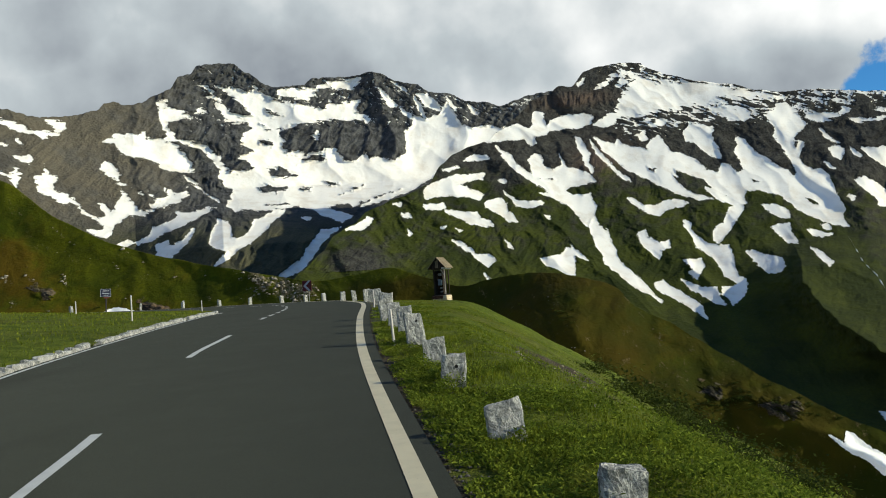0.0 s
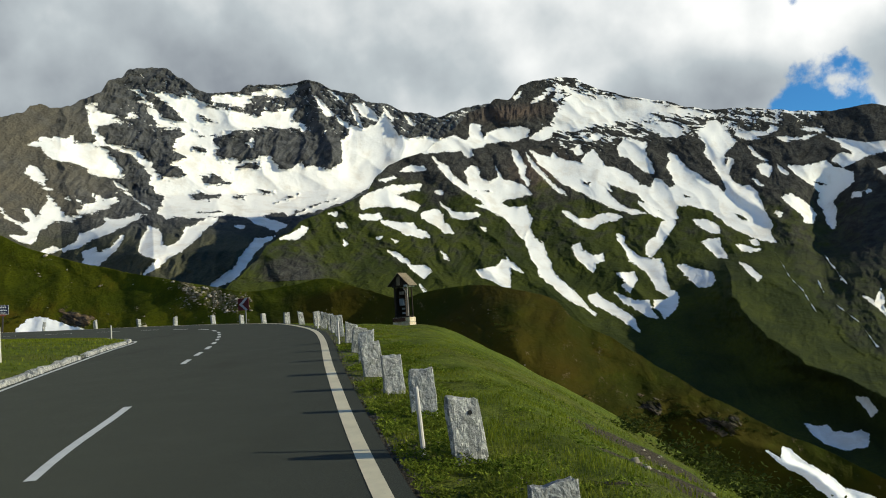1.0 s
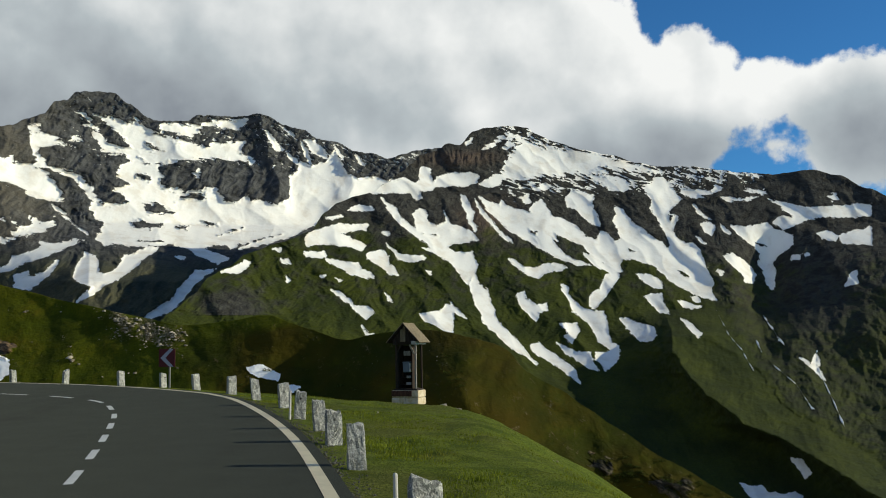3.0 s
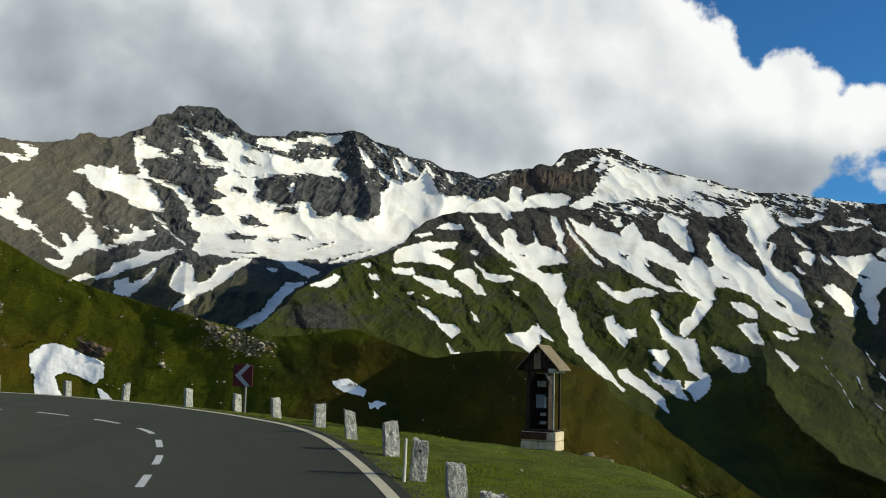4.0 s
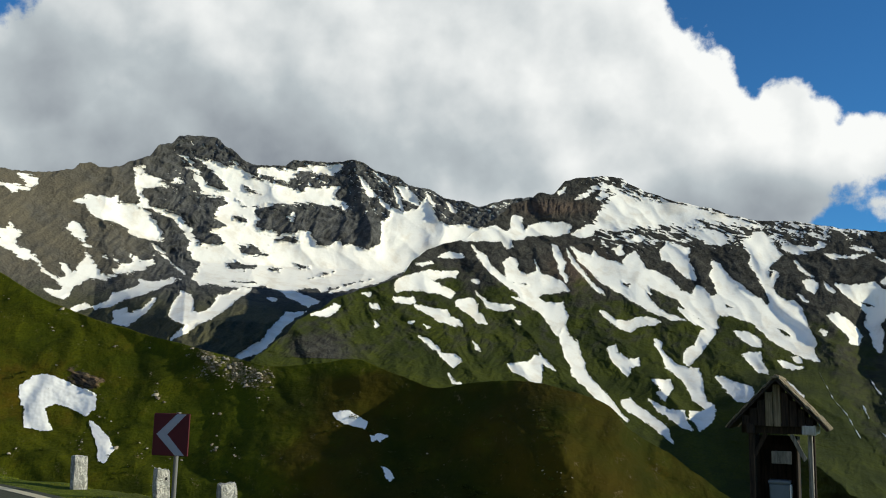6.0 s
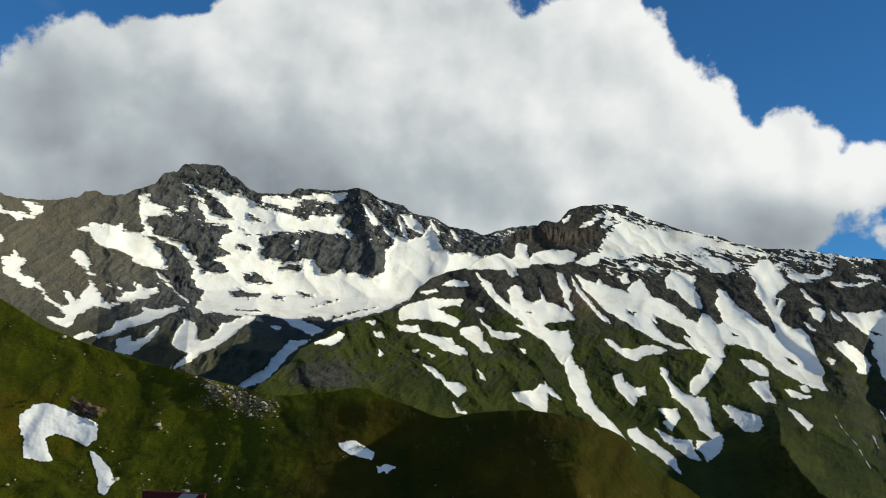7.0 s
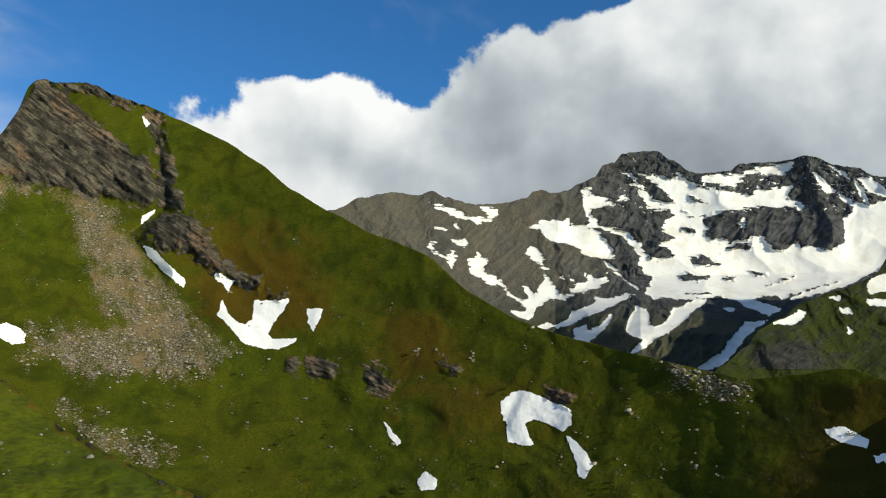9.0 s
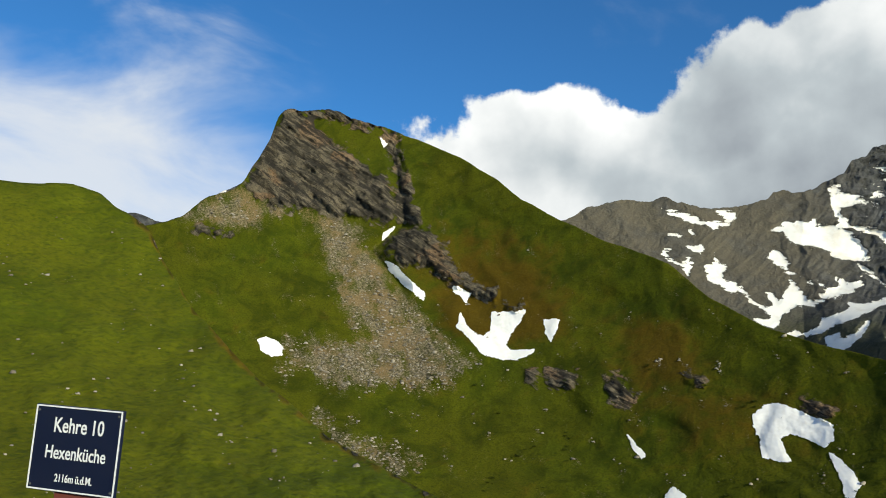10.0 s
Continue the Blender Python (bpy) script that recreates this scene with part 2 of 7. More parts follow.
def grid_mesh(name, V, mat, attrs=None, smooth=True):
    """A sheet from an array of points (rows, columns, 3)."""
    nr, nc = V.shape[:2]
    idx = np.arange(nr * nc).reshape(nr, nc)
    F = np.stack([idx[:-1, :-1], idx[:-1, 1:], idx[1:, 1:], idx[1:, :-1]], -1).reshape(-1, 4)
    return face_mesh(name, V.reshape(-1, 3), F, mat, {k: v.reshape(-1) for k, v in (attrs or {}).items()}, smooth)


def face_mesh(name, V, F, mat, attrs=None, smooth=True):
    me = bpy.data.meshes.new(name)
    k = F.shape[1]
    me.vertices.add(len(V))
    me.vertices.foreach_set("co", np.ascontiguousarray(V, dtype=np.float32).ravel())
    me.loops.add(F.size)
    me.loops.foreach_set("vertex_index", np.ascontiguousarray(F, dtype=np.int32).ravel())
    me.polygons.add(len(F))
    me.polygons.foreach_set("loop_start", np.arange(0, F.size, k, dtype=np.int32))
    me.polygons.foreach_set("loop_total", np.full(len(F), k, dtype=np.int32))
    me.update(calc_edges=True)
    if smooth:
        me.polygons.foreach_set("use_smooth", np.ones(len(F), dtype=bool))
    for key, v in (attrs or {}).items():
        a = me.attributes.new(key, "FLOAT", "POINT")
        a.data.foreach_set("value", np.ascontiguousarray(v, dtype=np.float32))
    me.materials.append(mat)
    return new(name, me)


def on_rays(O, AZ, EL, RR):
    a, e = np.radians(AZ), np.radians(EL)
    return np.stack([O[0] + RR * np.cos(e) * np.sin(a), O[1] + RR * np.cos(e) * np.cos(a), O[2] + RR * np.sin(e)], -1)


def slope(name, O, az0, az1, na, ne, top, bottom, reach, fields, mat, back=(0.03, 0.55)):
    """A mountain side that rises from bottom to its crest and falls away behind it."""
    az = np.linspace(az0, az1, na)
    tp, bt = top(az), bottom(az)
    s = np.linspace(0, 1, ne)
    AZ = np.repeat(az[None, :], ne, 0)
    EL = bt + (tp - bt) * s[:, None]
    RR = reach(AZ, EL, np.repeat(tp[None, :], ne, 0))
    V = on_rays(O, AZ, EL, RR)
    A = fields(AZ, EL, np.repeat(tp[None, :], ne, 0))
    rear = []
    crest = V[-1]
    out = crest - np.array(O)
    out[:, 2] = 0
    ln = np.linalg.norm(out, axis=1, keepdims=True)
    for k in range(1, 9):
        d = ln * back[0] * k * (1 + 0.15 * k)
        q = crest + out / ln * d
        q[:, 2] = crest[:, 2] - d[:, 0] * back[1]
        rear.append(q)
    V = np.concatenate([V, np.array(rear)], 0)
    A = {k: np.concatenate([v, np.repeat(v[-1:], 8, 0)], 0) for k, v in A.items()}
    return grid_mesh(name, V, mat, A)


bowl_snow, bowl_rock, spur_snow, spur_rock, hill_snow, hill_crags, hill_debris = [], [], [], [], [], [], []


def lay(where, *outline):
    """The outline of one field of snow (or bare rock): azimuth and elevation in degrees."""
    where.append(outline)


# ---- far range with the snow bowl ----
ORIGIN = (0.0, 0.0, 0.0)
RANGE_CREST = [(-48, 8.6), (-42, 9.8), (-38.6, 11.2), (-36.9, 12.0), (-34.8, 12.4), (-33.4, 12.2), (-32.6, 12.55), (-31.8, 12.15), (-30.25, 11.79), (-28.66, 11.76),
               (-27.49, 11.95), (-26.75, 12.16), (-26.33, 12.49), (-25.72, 12.62), (-25.25, 12.45), (-24.32, 12.54), (-23.57, 12.91), (-22.64, 13.36), (-22.05, 14.02),
               (-21.42, 14.18), (-20.86, 14.66), (-19.9, 14.75), (-18.82, 14.75), (-17.95, 14.17), (-16.9, 13.48), (-15.88, 13.32), (-14.69, 13.4), (-14.02, 13.74),
               (-11.95, 13.76), (-11.25, 13.84), (-10.49, 14.0), (-9.86, 13.87), (-8.96, 13.35), (-7.73, 13.1), (-6.84, 12.57), (-5.78, 12.4), (-4.54, 11.84), (-3.48, 11.7),
               (-2.43, 11.38), (-1.57, 11.7), (-0.7, 11.9), (0.46, 12.0), (2, 11.6)]
lay(bowl_snow, (-32.76, 11.89), (-32.10, 11.74), (-30.96, 11.45), (-30.49, 11.04), (-29.20, 11.00), (-29.26, 11.23), (-29.67, 11.47), (-29.51, 11.63), (-28.56, 11.50), (-28.50, 11.10), (-28.89, 10.79), (-29.60, 10.55), (-30.17, 10.70), (-30.97, 11.05), (-32.11, 11.38))
lay(bowl_snow, (-32.45, 10.49), (-32.12, 10.41), (-31.63, 10.20), (-31.96, 10.11), (-32.29, 10.25))
lay(bowl_snow, (-31.27, 10.63), (-30.98, 10.52), (-30.76, 10.18), (-31.02, 10.29))
lay(bowl_snow, (-31.32, 9.60), (-30.90, 9.53), (-30.51, 9.65), (-30.32, 9.38), (-30.52, 9.06), (-30.90, 9.26))
lay(bowl_snow, (-32.79, 9.33), (-32.52, 9.46), (-32.26, 9.39), (-32.46, 8.99), (-31.98, 8.75), (-31.82, 8.61), (-32.30, 8.72), (-32.72, 9.09))
lay(bowl_snow, (-31.66, 8.55), (-31.23, 8.87), (-30.91, 8.73), (-31.18, 8.14), (-31.25, 7.91), (-31.50, 8.28))
lay(bowl_snow, (-30.31, 8.39), (-29.83, 8.65), (-29.72, 9.17), (-29.57, 8.71), (-29.11, 8.37), (-29.34, 7.85), (-28.97, 7.58), (-28.50, 7.45), (-27.99, 6.79), (-27.45, 6.14), (-26.85, 5.97), (-26.38, 6.12), (-26.07, 6.60), (-25.66, 7.13), (-25.64, 7.61), (-25.35, 7.38), (-25.01, 6.80), (-24.72, 6.41), (-23.90, 6.30), (-24.44, 6.06), (-25.33, 6.11), (-25.79, 5.83), (-26.19, 5.54), (-26.33, 5.13), (-26.58, 4.81), (-27.18, 5.01), (-27.63, 5.30), (-26.81, 5.23), (-26.55, 5.55), (-27.30, 5.97), (-27.90, 6.46), (-28.36, 6.89), (-28.83, 6.86), (-29.60, 7.30), (-30.07, 7.63), (-30.22, 7.96))
lay(bowl_snow, (-27.00, 6.93), (-26.67, 6.77), (-26.08, 6.12), (-26.48, 5.96), (-26.77, 6.51))
lay(bowl_snow, (-25.69, 4.52), (-25.39, 4.59), (-25.09, 4.46), (-25.54, 4.40))
lay(bowl_snow, (-23.42, 12.70), (-22.76, 12.76), (-22.89, 12.32), (-22.50, 12.20), (-21.91, 12.08), (-20.85, 11.58), (-21.56, 11.62), (-22.45, 11.58), (-22.82, 11.38), (-22.91, 10.95), (-23.15, 10.70), (-23.13, 11.26), (-23.42, 11.79), (-23.32, 12.22))
lay(bowl_snow, (-26.52, 10.39), (-26.02, 10.57), (-25.80, 10.91), (-25.42, 10.69), (-25.03, 10.82), (-24.19, 10.84), (-24.08, 10.55), (-23.20, 10.56), (-22.90, 10.29), (-22.35, 10.11), (-21.90, 9.55), (-21.78, 9.23), (-21.38, 8.93), (-21.68, 8.74), (-21.03, 8.49), (-22.13, 8.42), (-22.77, 8.57), (-23.42, 8.85), (-23.76, 9.21), (-24.38, 9.29), (-25.17, 9.52), (-25.64, 9.73), (-25.89, 10.13))
lay(bowl_snow, (-22.99, 11.17), (-22.60, 10.97), (-22.39, 10.66), (-22.36, 10.24), (-23.06, 10.38))
lay(bowl_snow, (-27.10, 9.19), (-26.79, 8.99), (-26.36, 9.25), (-26.03, 8.90), (-25.70, 8.54), (-25.67, 8.12), (-25.09, 7.68), (-25.49, 7.78), (-25.97, 8.10), (-26.45, 8.54), (-26.86, 8.82))
lay(bowl_snow, (-24.86, 7.47), (-24.55, 7.40), (-24.12, 7.01), (-24.36, 7.02), (-24.75, 7.29))
lay(bowl_snow, (-24.14, 7.36), (-23.75, 7.06), (-23.13, 7.01), (-23.01, 7.50), (-22.68, 7.26), (-22.16, 7.40), (-21.92, 7.64), (-21.83, 7.19), (-22.12, 6.84), (-23.24, 6.45), (-24.02, 6.53), (-24.13, 6.72), (-23.79, 6.80))
lay(bowl_snow, (-23.44, 7.80), (-23.17, 7.56), (-23.22, 7.43))
lay(bowl_snow, (-22.03, 8.29), (-21.47, 7.93), (-20.78, 7.25), (-20.07, 6.63), (-20.33, 6.68), (-21.01, 7.30), (-21.78, 7.88))
lay(bowl_snow, (-24.99, 4.51), (-24.20, 4.84), (-23.99, 5.30), (-23.33, 5.47), (-22.73, 5.73), (-22.60, 6.16), (-22.28, 6.05), (-20.57, 6.41), (-20.31, 6.35), (-21.17, 5.91), (-22.24, 5.43), (-23.44, 4.97), (-24.17, 4.52), (-24.92, 4.41))
lay(bowl_snow, (-26.16, 4.32), (-25.68, 4.53), (-25.43, 4.39), (-25.95, 4.17))
lay(bowl_snow, (-23.94, 4.21), (-23.19, 4.50), (-23.17, 4.18), (-22.47, 4.34), (-21.98, 4.82), (-21.68, 5.13), (-21.87, 4.63), (-22.45, 4.02), (-23.12, 3.50), (-23.89, 3.63), (-23.75, 3.83))
lay(bowl_snow, (-20.20, 5.63), (-19.71, 5.46), (-19.46, 5.07), (-19.55, 4.48), (-19.16, 4.33), (-18.38, 4.79), (-18.10, 5.47), (-17.61, 5.59), (-16.98, 5.92), (-16.16, 6.02), (-16.31, 5.78), (-16.95, 5.39), (-17.72, 4.65), (-18.50, 4.12), (-19.28, 3.70), (-19.58, 3.42), (-20.10, 3.07), (-20.59, 2.83), (-20.11, 3.34), (-19.75, 3.68), (-20.15, 3.86), (-20.80, 4.09), (-20.76, 4.52), (-20.54, 5.02))
lay(bowl_snow, (-21.23, 13.82), (-20.89, 13.59), (-20.19, 12.99), (-19.60, 12.38), (-19.30, 11.90), (-18.36, 11.64), (-18.44, 11.30), (-18.93, 11.26), (-19.33, 11.33), (-19.69, 11.87), (-20.00, 12.51), (-20.63, 13.12))
lay(bowl_snow, (-21.20, 11.98), (-20.96, 12.33), (-20.56, 12.13), (-20.12, 11.84), (-20.44, 11.81))
lay(bowl_snow, (-22.37, 10.44), (-21.63, 10.36), (-20.98, 10.21), (-20.55, 10.05), (-20.30, 9.67), (-19.93, 9.43), (-19.76, 8.87), (-19.35, 8.47), (-18.76, 8.44), (-17.95, 8.55), (-18.30, 8.96), (-18.87, 9.16), (-18.83, 9.50), (-18.33, 9.46), (-18.01, 9.65), (-18.69, 9.94), (-18.62, 10.38), (-18.31, 10.80), (-17.92, 10.90), (-16.25, 10.87), (-16.37, 10.53), (-15.94, 10.15), (-16.19, 9.69), (-15.84, 9.48), (-15.17, 9.58), (-15.01, 6.27), (-16.33, 6.05), (-17.64, 6.06), (-19.27, 6.08), (-19.77, 6.38), (-19.47, 6.80), (-19.40, 7.23), (-19.82, 7.71), (-20.04, 8.09), (-19.97, 8.53), (-20.37, 9.17), (-20.71, 9.57), (-21.12, 9.87), (-21.93, 10.08))
lay(bowl_snow, (-18.30, 10.64), (-17.92, 10.90), (-18.21, 11.31), (-18.77, 11.27), (-19.27, 11.34), (-19.64, 11.98), (-19.94, 12.62), (-20.53, 13.23), (-20.86, 13.66), (-20.56, 13.55), (-20.04, 13.17), (-19.61, 12.54), (-19.24, 12.01), (-18.47, 11.73), (-17.98, 11.83), (-18.33, 12.21), (-18.86, 12.77), (-19.55, 13.28), (-19.90, 13.61), (-19.33, 13.40), (-18.57, 13.39), (-18.05, 13.16), (-17.57, 13.40), (-16.97, 12.91), (-16.17, 12.53), (-15.32, 12.35), (-14.46, 12.23), (-13.52, 11.98), (-13.10, 12.41), (-12.74, 12.15), (-12.06, 12.32), (-11.26, 12.36), (-11.58, 11.70), (-11.16, 11.48), (-11.08, 11.21), (-12.53, 11.25), (-13.90, 11.21), (-14.57, 11.10), (-15.58, 10.98), (-16.31, 10.77))
lay(bowl_snow, (-15.51, 9.56), (-14.83, 9.40), (-12.97, 9.62), (-12.71, 9.16), (-12.36, 8.76), (-11.67, 8.73), (-11.07, 9.16), (-10.92, 8.76), (-10.55, 8.91), (-10.09, 8.79), (-9.33, 8.54), (-8.58, 8.98), (-8.54, 9.77), (-8.62, 10.28), (-8.01, 10.64), (-8.02, 11.16), (-7.25, 10.94), (-6.28, 11.21), (-5.87, 11.91), (-5.40, 11.06), (-5.04, 10.45), (-4.33, 10.23), (-3.39, 10.31), (-2.59, 10.02), (-2.00, 10.23), (-2.40, 9.40), (-4.13, 8.68), (-6.02, 7.95), (-7.56, 7.15), (-10.29, 6.62), (-11.30, 6.25), (-12.82, 6.16), (-14.32, 5.90), (-15.33, 6.09))
lay(bowl_snow, (-16.20, 13.13), (-15.71, 13.33), (-14.68, 13.20), (-14.00, 13.27), (-13.15, 13.49), (-11.59, 13.64), (-11.08, 13.77), (-11.23, 13.32), (-11.74, 13.06), (-12.61, 13.01), (-13.47, 13.13), (-13.81, 12.94), (-14.14, 12.69), (-14.47, 12.46), (-15.33, 12.61), (-15.68, 12.83), (-16.18, 12.69))
lay(bowl_snow, (-10.00, 13.03), (-9.64, 12.71), (-9.27, 12.14), (-8.92, 11.88), (-9.44, 11.89), (-9.81, 12.46))
lay(bowl_snow, (-8.81, 11.82), (-8.20, 11.32), (-7.94, 10.92), (-8.19, 11.05), (-8.66, 11.48))
lay(bowl_snow, (-7.88, 12.43), (-7.52, 11.86), (-7.25, 11.08), (-7.68, 11.51))
lay(bowl_snow, (-7.71, 12.54), (-7.01, 12.39), (-6.47, 11.89), (-6.35, 11.45), (-7.16, 11.70))
lay(bowl_snow, (-9.00, 13.25), (-8.60, 13.02), (-8.35, 12.76), (-8.71, 12.95))
lay(bowl_snow, (-5.88, 12.25), (-5.52, 11.75), (-5.30, 11.34), (-5.73, 11.74))
lay(bowl_snow, (-4.61, 11.70), (-4.25, 11.36), (-4.00, 11.02), (-4.35, 11.15))
lay(bowl_snow, (-11.09, 11.48), (-10.63, 11.23), (-10.97, 10.94))
lay(bowl_snow, (-14.37, 10.37), (-13.94, 10.66), (-13.85, 10.12), (-14.12, 10.04))
lay(bowl_snow, (-14.49, 5.96), (-13.82, 5.88), (-12.97, 5.68), (-12.21, 5.37), (-12.78, 5.08), (-13.29, 5.26), (-13.97, 5.57))
lay(bowl_snow, (-12.25, 6.21), (-11.65, 6.47), (-11.80, 5.99), (-12.13, 5.88))
lay(bowl_snow, (-11.63, 5.90), (-10.96, 6.26), (-9.61, 6.65), (-7.56, 7.29), (-8.24, 6.79), (-10.28, 6.22))
lay(bowl_snow, (-16.45, 2.28), (-15.50, 2.90), (-14.88, 3.76), (-14.10, 4.63), (-12.93, 4.73), (-13.58, 4.37), (-14.22, 3.78), (-14.84, 2.92), (-15.63, 2.17), (-16.43, 1.95), (-17.22, 1.53))
lay(bowl_snow, (-15.30, 5.42), (-15.04, 5.47), (-14.70, 5.41), (-14.96, 5.30))
lay(bowl_rock, (-17.49, 10.26), (-17.05, 10.22), (-16.80, 9.96), (-17.21, 10.00))
lay(bowl_rock, (-17.06, 8.53), (-16.29, 8.51), (-15.43, 8.05), (-16.43, 7.96), (-16.94, 8.14))
lay(bowl_rock, (-17.66, 7.49), (-17.06, 7.46), (-15.89, 7.25), (-16.71, 7.07), (-17.54, 7.17))
lay(bowl_rock, (-15.22, 7.21), (-14.55, 7.21), (-14.71, 7.06))
lay(bowl_rock, (-15.15, 9.04), (-14.31, 9.15), (-13.53, 9.12), (-13.96, 8.90), (-14.80, 8.89))
lay(bowl_rock, (-17.33, 6.37), (-15.85, 6.37), (-16.66, 6.20))
lay(bowl_rock, (-16.92, 12.04), (-16.47, 11.87), (-16.12, 11.55), (-16.63, 11.66))
lay(bowl_rock, (-17.44, 11.20), (-16.75, 10.84), (-17.09, 10.89))
lay(bowl_rock, (-22.09, 10.00), (-21.63, 9.84), (-21.81, 9.62))
lay(bowl_rock, (-13.73, 7.51), (-12.88, 7.45), (-13.38, 7.29))
lay(bowl_rock, (-12.85, 6.70), (-11.34, 7.27), (-12.34, 6.86))
lay(bowl_rock, (-10.76, 10.03), (-9.74, 10.58), (-10.40, 9.70))


def range_crest(az):
    return curve1(RANGE_CREST, az, 0.3) + 0.10 * fbm(az * 1.6, az * 0 + 3.3, 5, 5) + 0.05 * ridged(az * 3.1, az * 0 + 1.7, 3, 8)


def range_snow(AZ, EL, TP):
    wx, wy = 0.09 * fbm(AZ * 3.0, EL * 3.6, 4, 3, 0.6), 0.07 * fbm(AZ * 3.0, EL * 3.6, 4, 9, 0.6)
    s = inside(AZ + wx, EL + wy, bowl_snow)
    isle = inside(AZ + wx, EL + wy, bowl_rock)
    snow = np.minimum(s, -isle)
    u, v = AZ * 0.9 - EL * 0.42, AZ * 0.42 + EL * 0.9
    snow = snow + 0.055 + 0.15 * jagged(u * 1.8, v * 2.2, 300) + 0.10 * jagged(u * 5.0, v * 6.0, 340) + 0.09 * fbm(u * 3.2, v * 9.0, 5, 12, 0.7)
    # thin streaks and bare ledges high on the ice
    streak = ridged(AZ * 0.9 - EL * 0.5, EL * 2.4 + AZ * 1.3, 5, 41, 0.6)
    high = np.clip((EL - 8.0) / 3.0, 0, 1) * np.clip((AZ + 25) / 4.0, 0, 1)
    snow = np.maximum(snow, -0.36 + 0.52 * streak * high)
    ledge = ridged(AZ * 0.7 + EL * 0.2, EL * 3.4 + AZ * 0.35, 4, 45, 0.55)
    snow = snow - 0.45 * np.clip(ledge - 0.38, 0, 1) * np.clip((-9.0 - AZ) / 4.0, 0, 1) * np.clip((EL - 5.5) / 1.5, 0, 1)
    return np.where(TP - EL < 0.10, snow - 0.15, snow)


def range_reach(AZ, EL, TP):
    s = np.clip((EL - 0.5) / 14, 0, 1.1)
    r = 2700 + 1150 * s + 13.0 * (AZ + 20)
    w = 0.8 * fbm(AZ * 0.3, EL * 0.3, 3, 19)
    r -= 70 * ridged(AZ * 0.15 + EL * 0.08 + w * 0.25, EL * 0.12 + 2 - w * 0.2, 2, 21, 0.35) * (0.3 + s * 0.6)
    bare_ = 1 - 0.93 * np.clip(range_snow(AZ, EL, TP) * 4 + 0.5, 0, 1)
    r -= (34 * ridged(AZ * 0.75 - EL * 0.3 + w, EL * 0.6 + w, 4, 33, 0.52) + 14 * jagged(EL * 0.9 + AZ * 0.3, AZ * 0.9 - EL * 0.3, 645)) * bare_ * (1 - 0.72 * np.clip((-21 - AZ) / 5, 0, 1))
    # the floor below the bowl lies forward, so that the spur's shade misses it
    r -= 430 * np.clip((7.4 - EL) / 3.4, 0, 1) * np.clip((AZ + 25) / 5.0, 0, 1)
    bowl = np.exp(-((AZ + 10) / 7.0) ** 2 - ((EL - 7.3) / 1.9) ** 2)
    # the buttress below the middle summit, and the moraine at the foot of the bowl
    d = AZ - np.interp(-EL, (-14.0, -12.0, -10.2, -8.4), (-10.4, -9.9, -9.3, -9.0)) + 0.3 * fbm(AZ, EL, 4, 37)
    r -= 75 * np.exp(-np.abs(d) / 0.9) * np.clip((EL - 8.0) / 1.5, 0, 1)
    d = EL - np.interp(AZ, (-26.0, -20.6, -16.2, -12.0), (3.6, 6.2, 5.6, 4.6))
    r -= 26 * np.exp(-np.abs(d) / 0.7) * np.clip((-11.5 - AZ) / 2.0, 0, 1) * np.clip((AZ + 26) / 3.0, 0, 1)
    return r + 40 * bowl


def range_fields(AZ, EL, TP):
    brown = np.clip((-21.0 - AZ) / 5.0, 0, 1) * np.clip((EL - 4.5) / 2.5, 0, 1)
    green = np.clip((6.6 - EL) / 2.2, 0, 1) * 0.85
    return {"snow": range_snow(AZ, EL, TP), "brown": brown, "green": green}


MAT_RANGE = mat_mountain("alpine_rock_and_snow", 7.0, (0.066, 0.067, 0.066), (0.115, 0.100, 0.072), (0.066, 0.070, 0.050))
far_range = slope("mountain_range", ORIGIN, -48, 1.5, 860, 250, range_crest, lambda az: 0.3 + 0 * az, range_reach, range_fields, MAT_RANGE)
tagged(far_range, "distant dark rock mountains holding a snow-filled glacier bowl", "mountain", kind="structure")

# ---- the broad snow-streaked mountain ----
SPUR_CREST = [(-18, 0.6), (-16.1, 1.7), (-15.5, 2.2), (-14.2, 3.25), (-13.3, 4.3), (-12.3, 4.85), (-11, 5.7), (-9.3, 6.3), (-7.4, 7.0), (-6.43, 8.2), (-5.57, 8.79),
              (-4.54, 9.15), (-3.68, 9.34), (-2.82, 9.87), (-1.79, 10.57), (-1.1, 11.09), (-0.58, 11.6), (0.46, 11.85), (1.15, 12.28), (1.84, 12.15), (2.71, 12.95), (3.74, 13.18),
              (5.28, 13.22), (5.96, 13.08), (6.63, 12.69), (7.79, 12.15), (9.44, 11.62), (11.06, 11.24), (12.65, 10.7), (13.9, 10.4), (15.76, 10.3), (17.26, 10.02),
              (18.73, 9.72), (20.6, 9.5), (22.4, 9.6), (23.8, 9.2), (25.4, 8.3), (27, 7.4), (31, 6.0)]
lay(spur_snow, (17.55, -7.99), (18.28, -8.22), (18.64, -8.10), (18.99, -8.47), (20.00, -8.57), (20.46, -8.39), (20.78, -8.64), (20.66, -9.24), (19.63, -9.42), (18.49, -9.09), (17.94, -8.62))
lay(spur_snow, (-7.69, 6.51), (-7.42, 6.92), (-6.40, 7.23), (-5.55, 7.45), (-3.89, 7.39), (-3.99, 7.11), (-5.02, 7.02), (-5.71, 6.90), (-5.02, 6.68), (-4.84, 6.51), (-4.15, 6.26), (-3.98, 6.09), (-4.32, 5.84), (-5.01, 6.07), (-5.87, 6.22), (-6.38, 6.27), (-7.06, 6.19), (-7.57, 6.10))
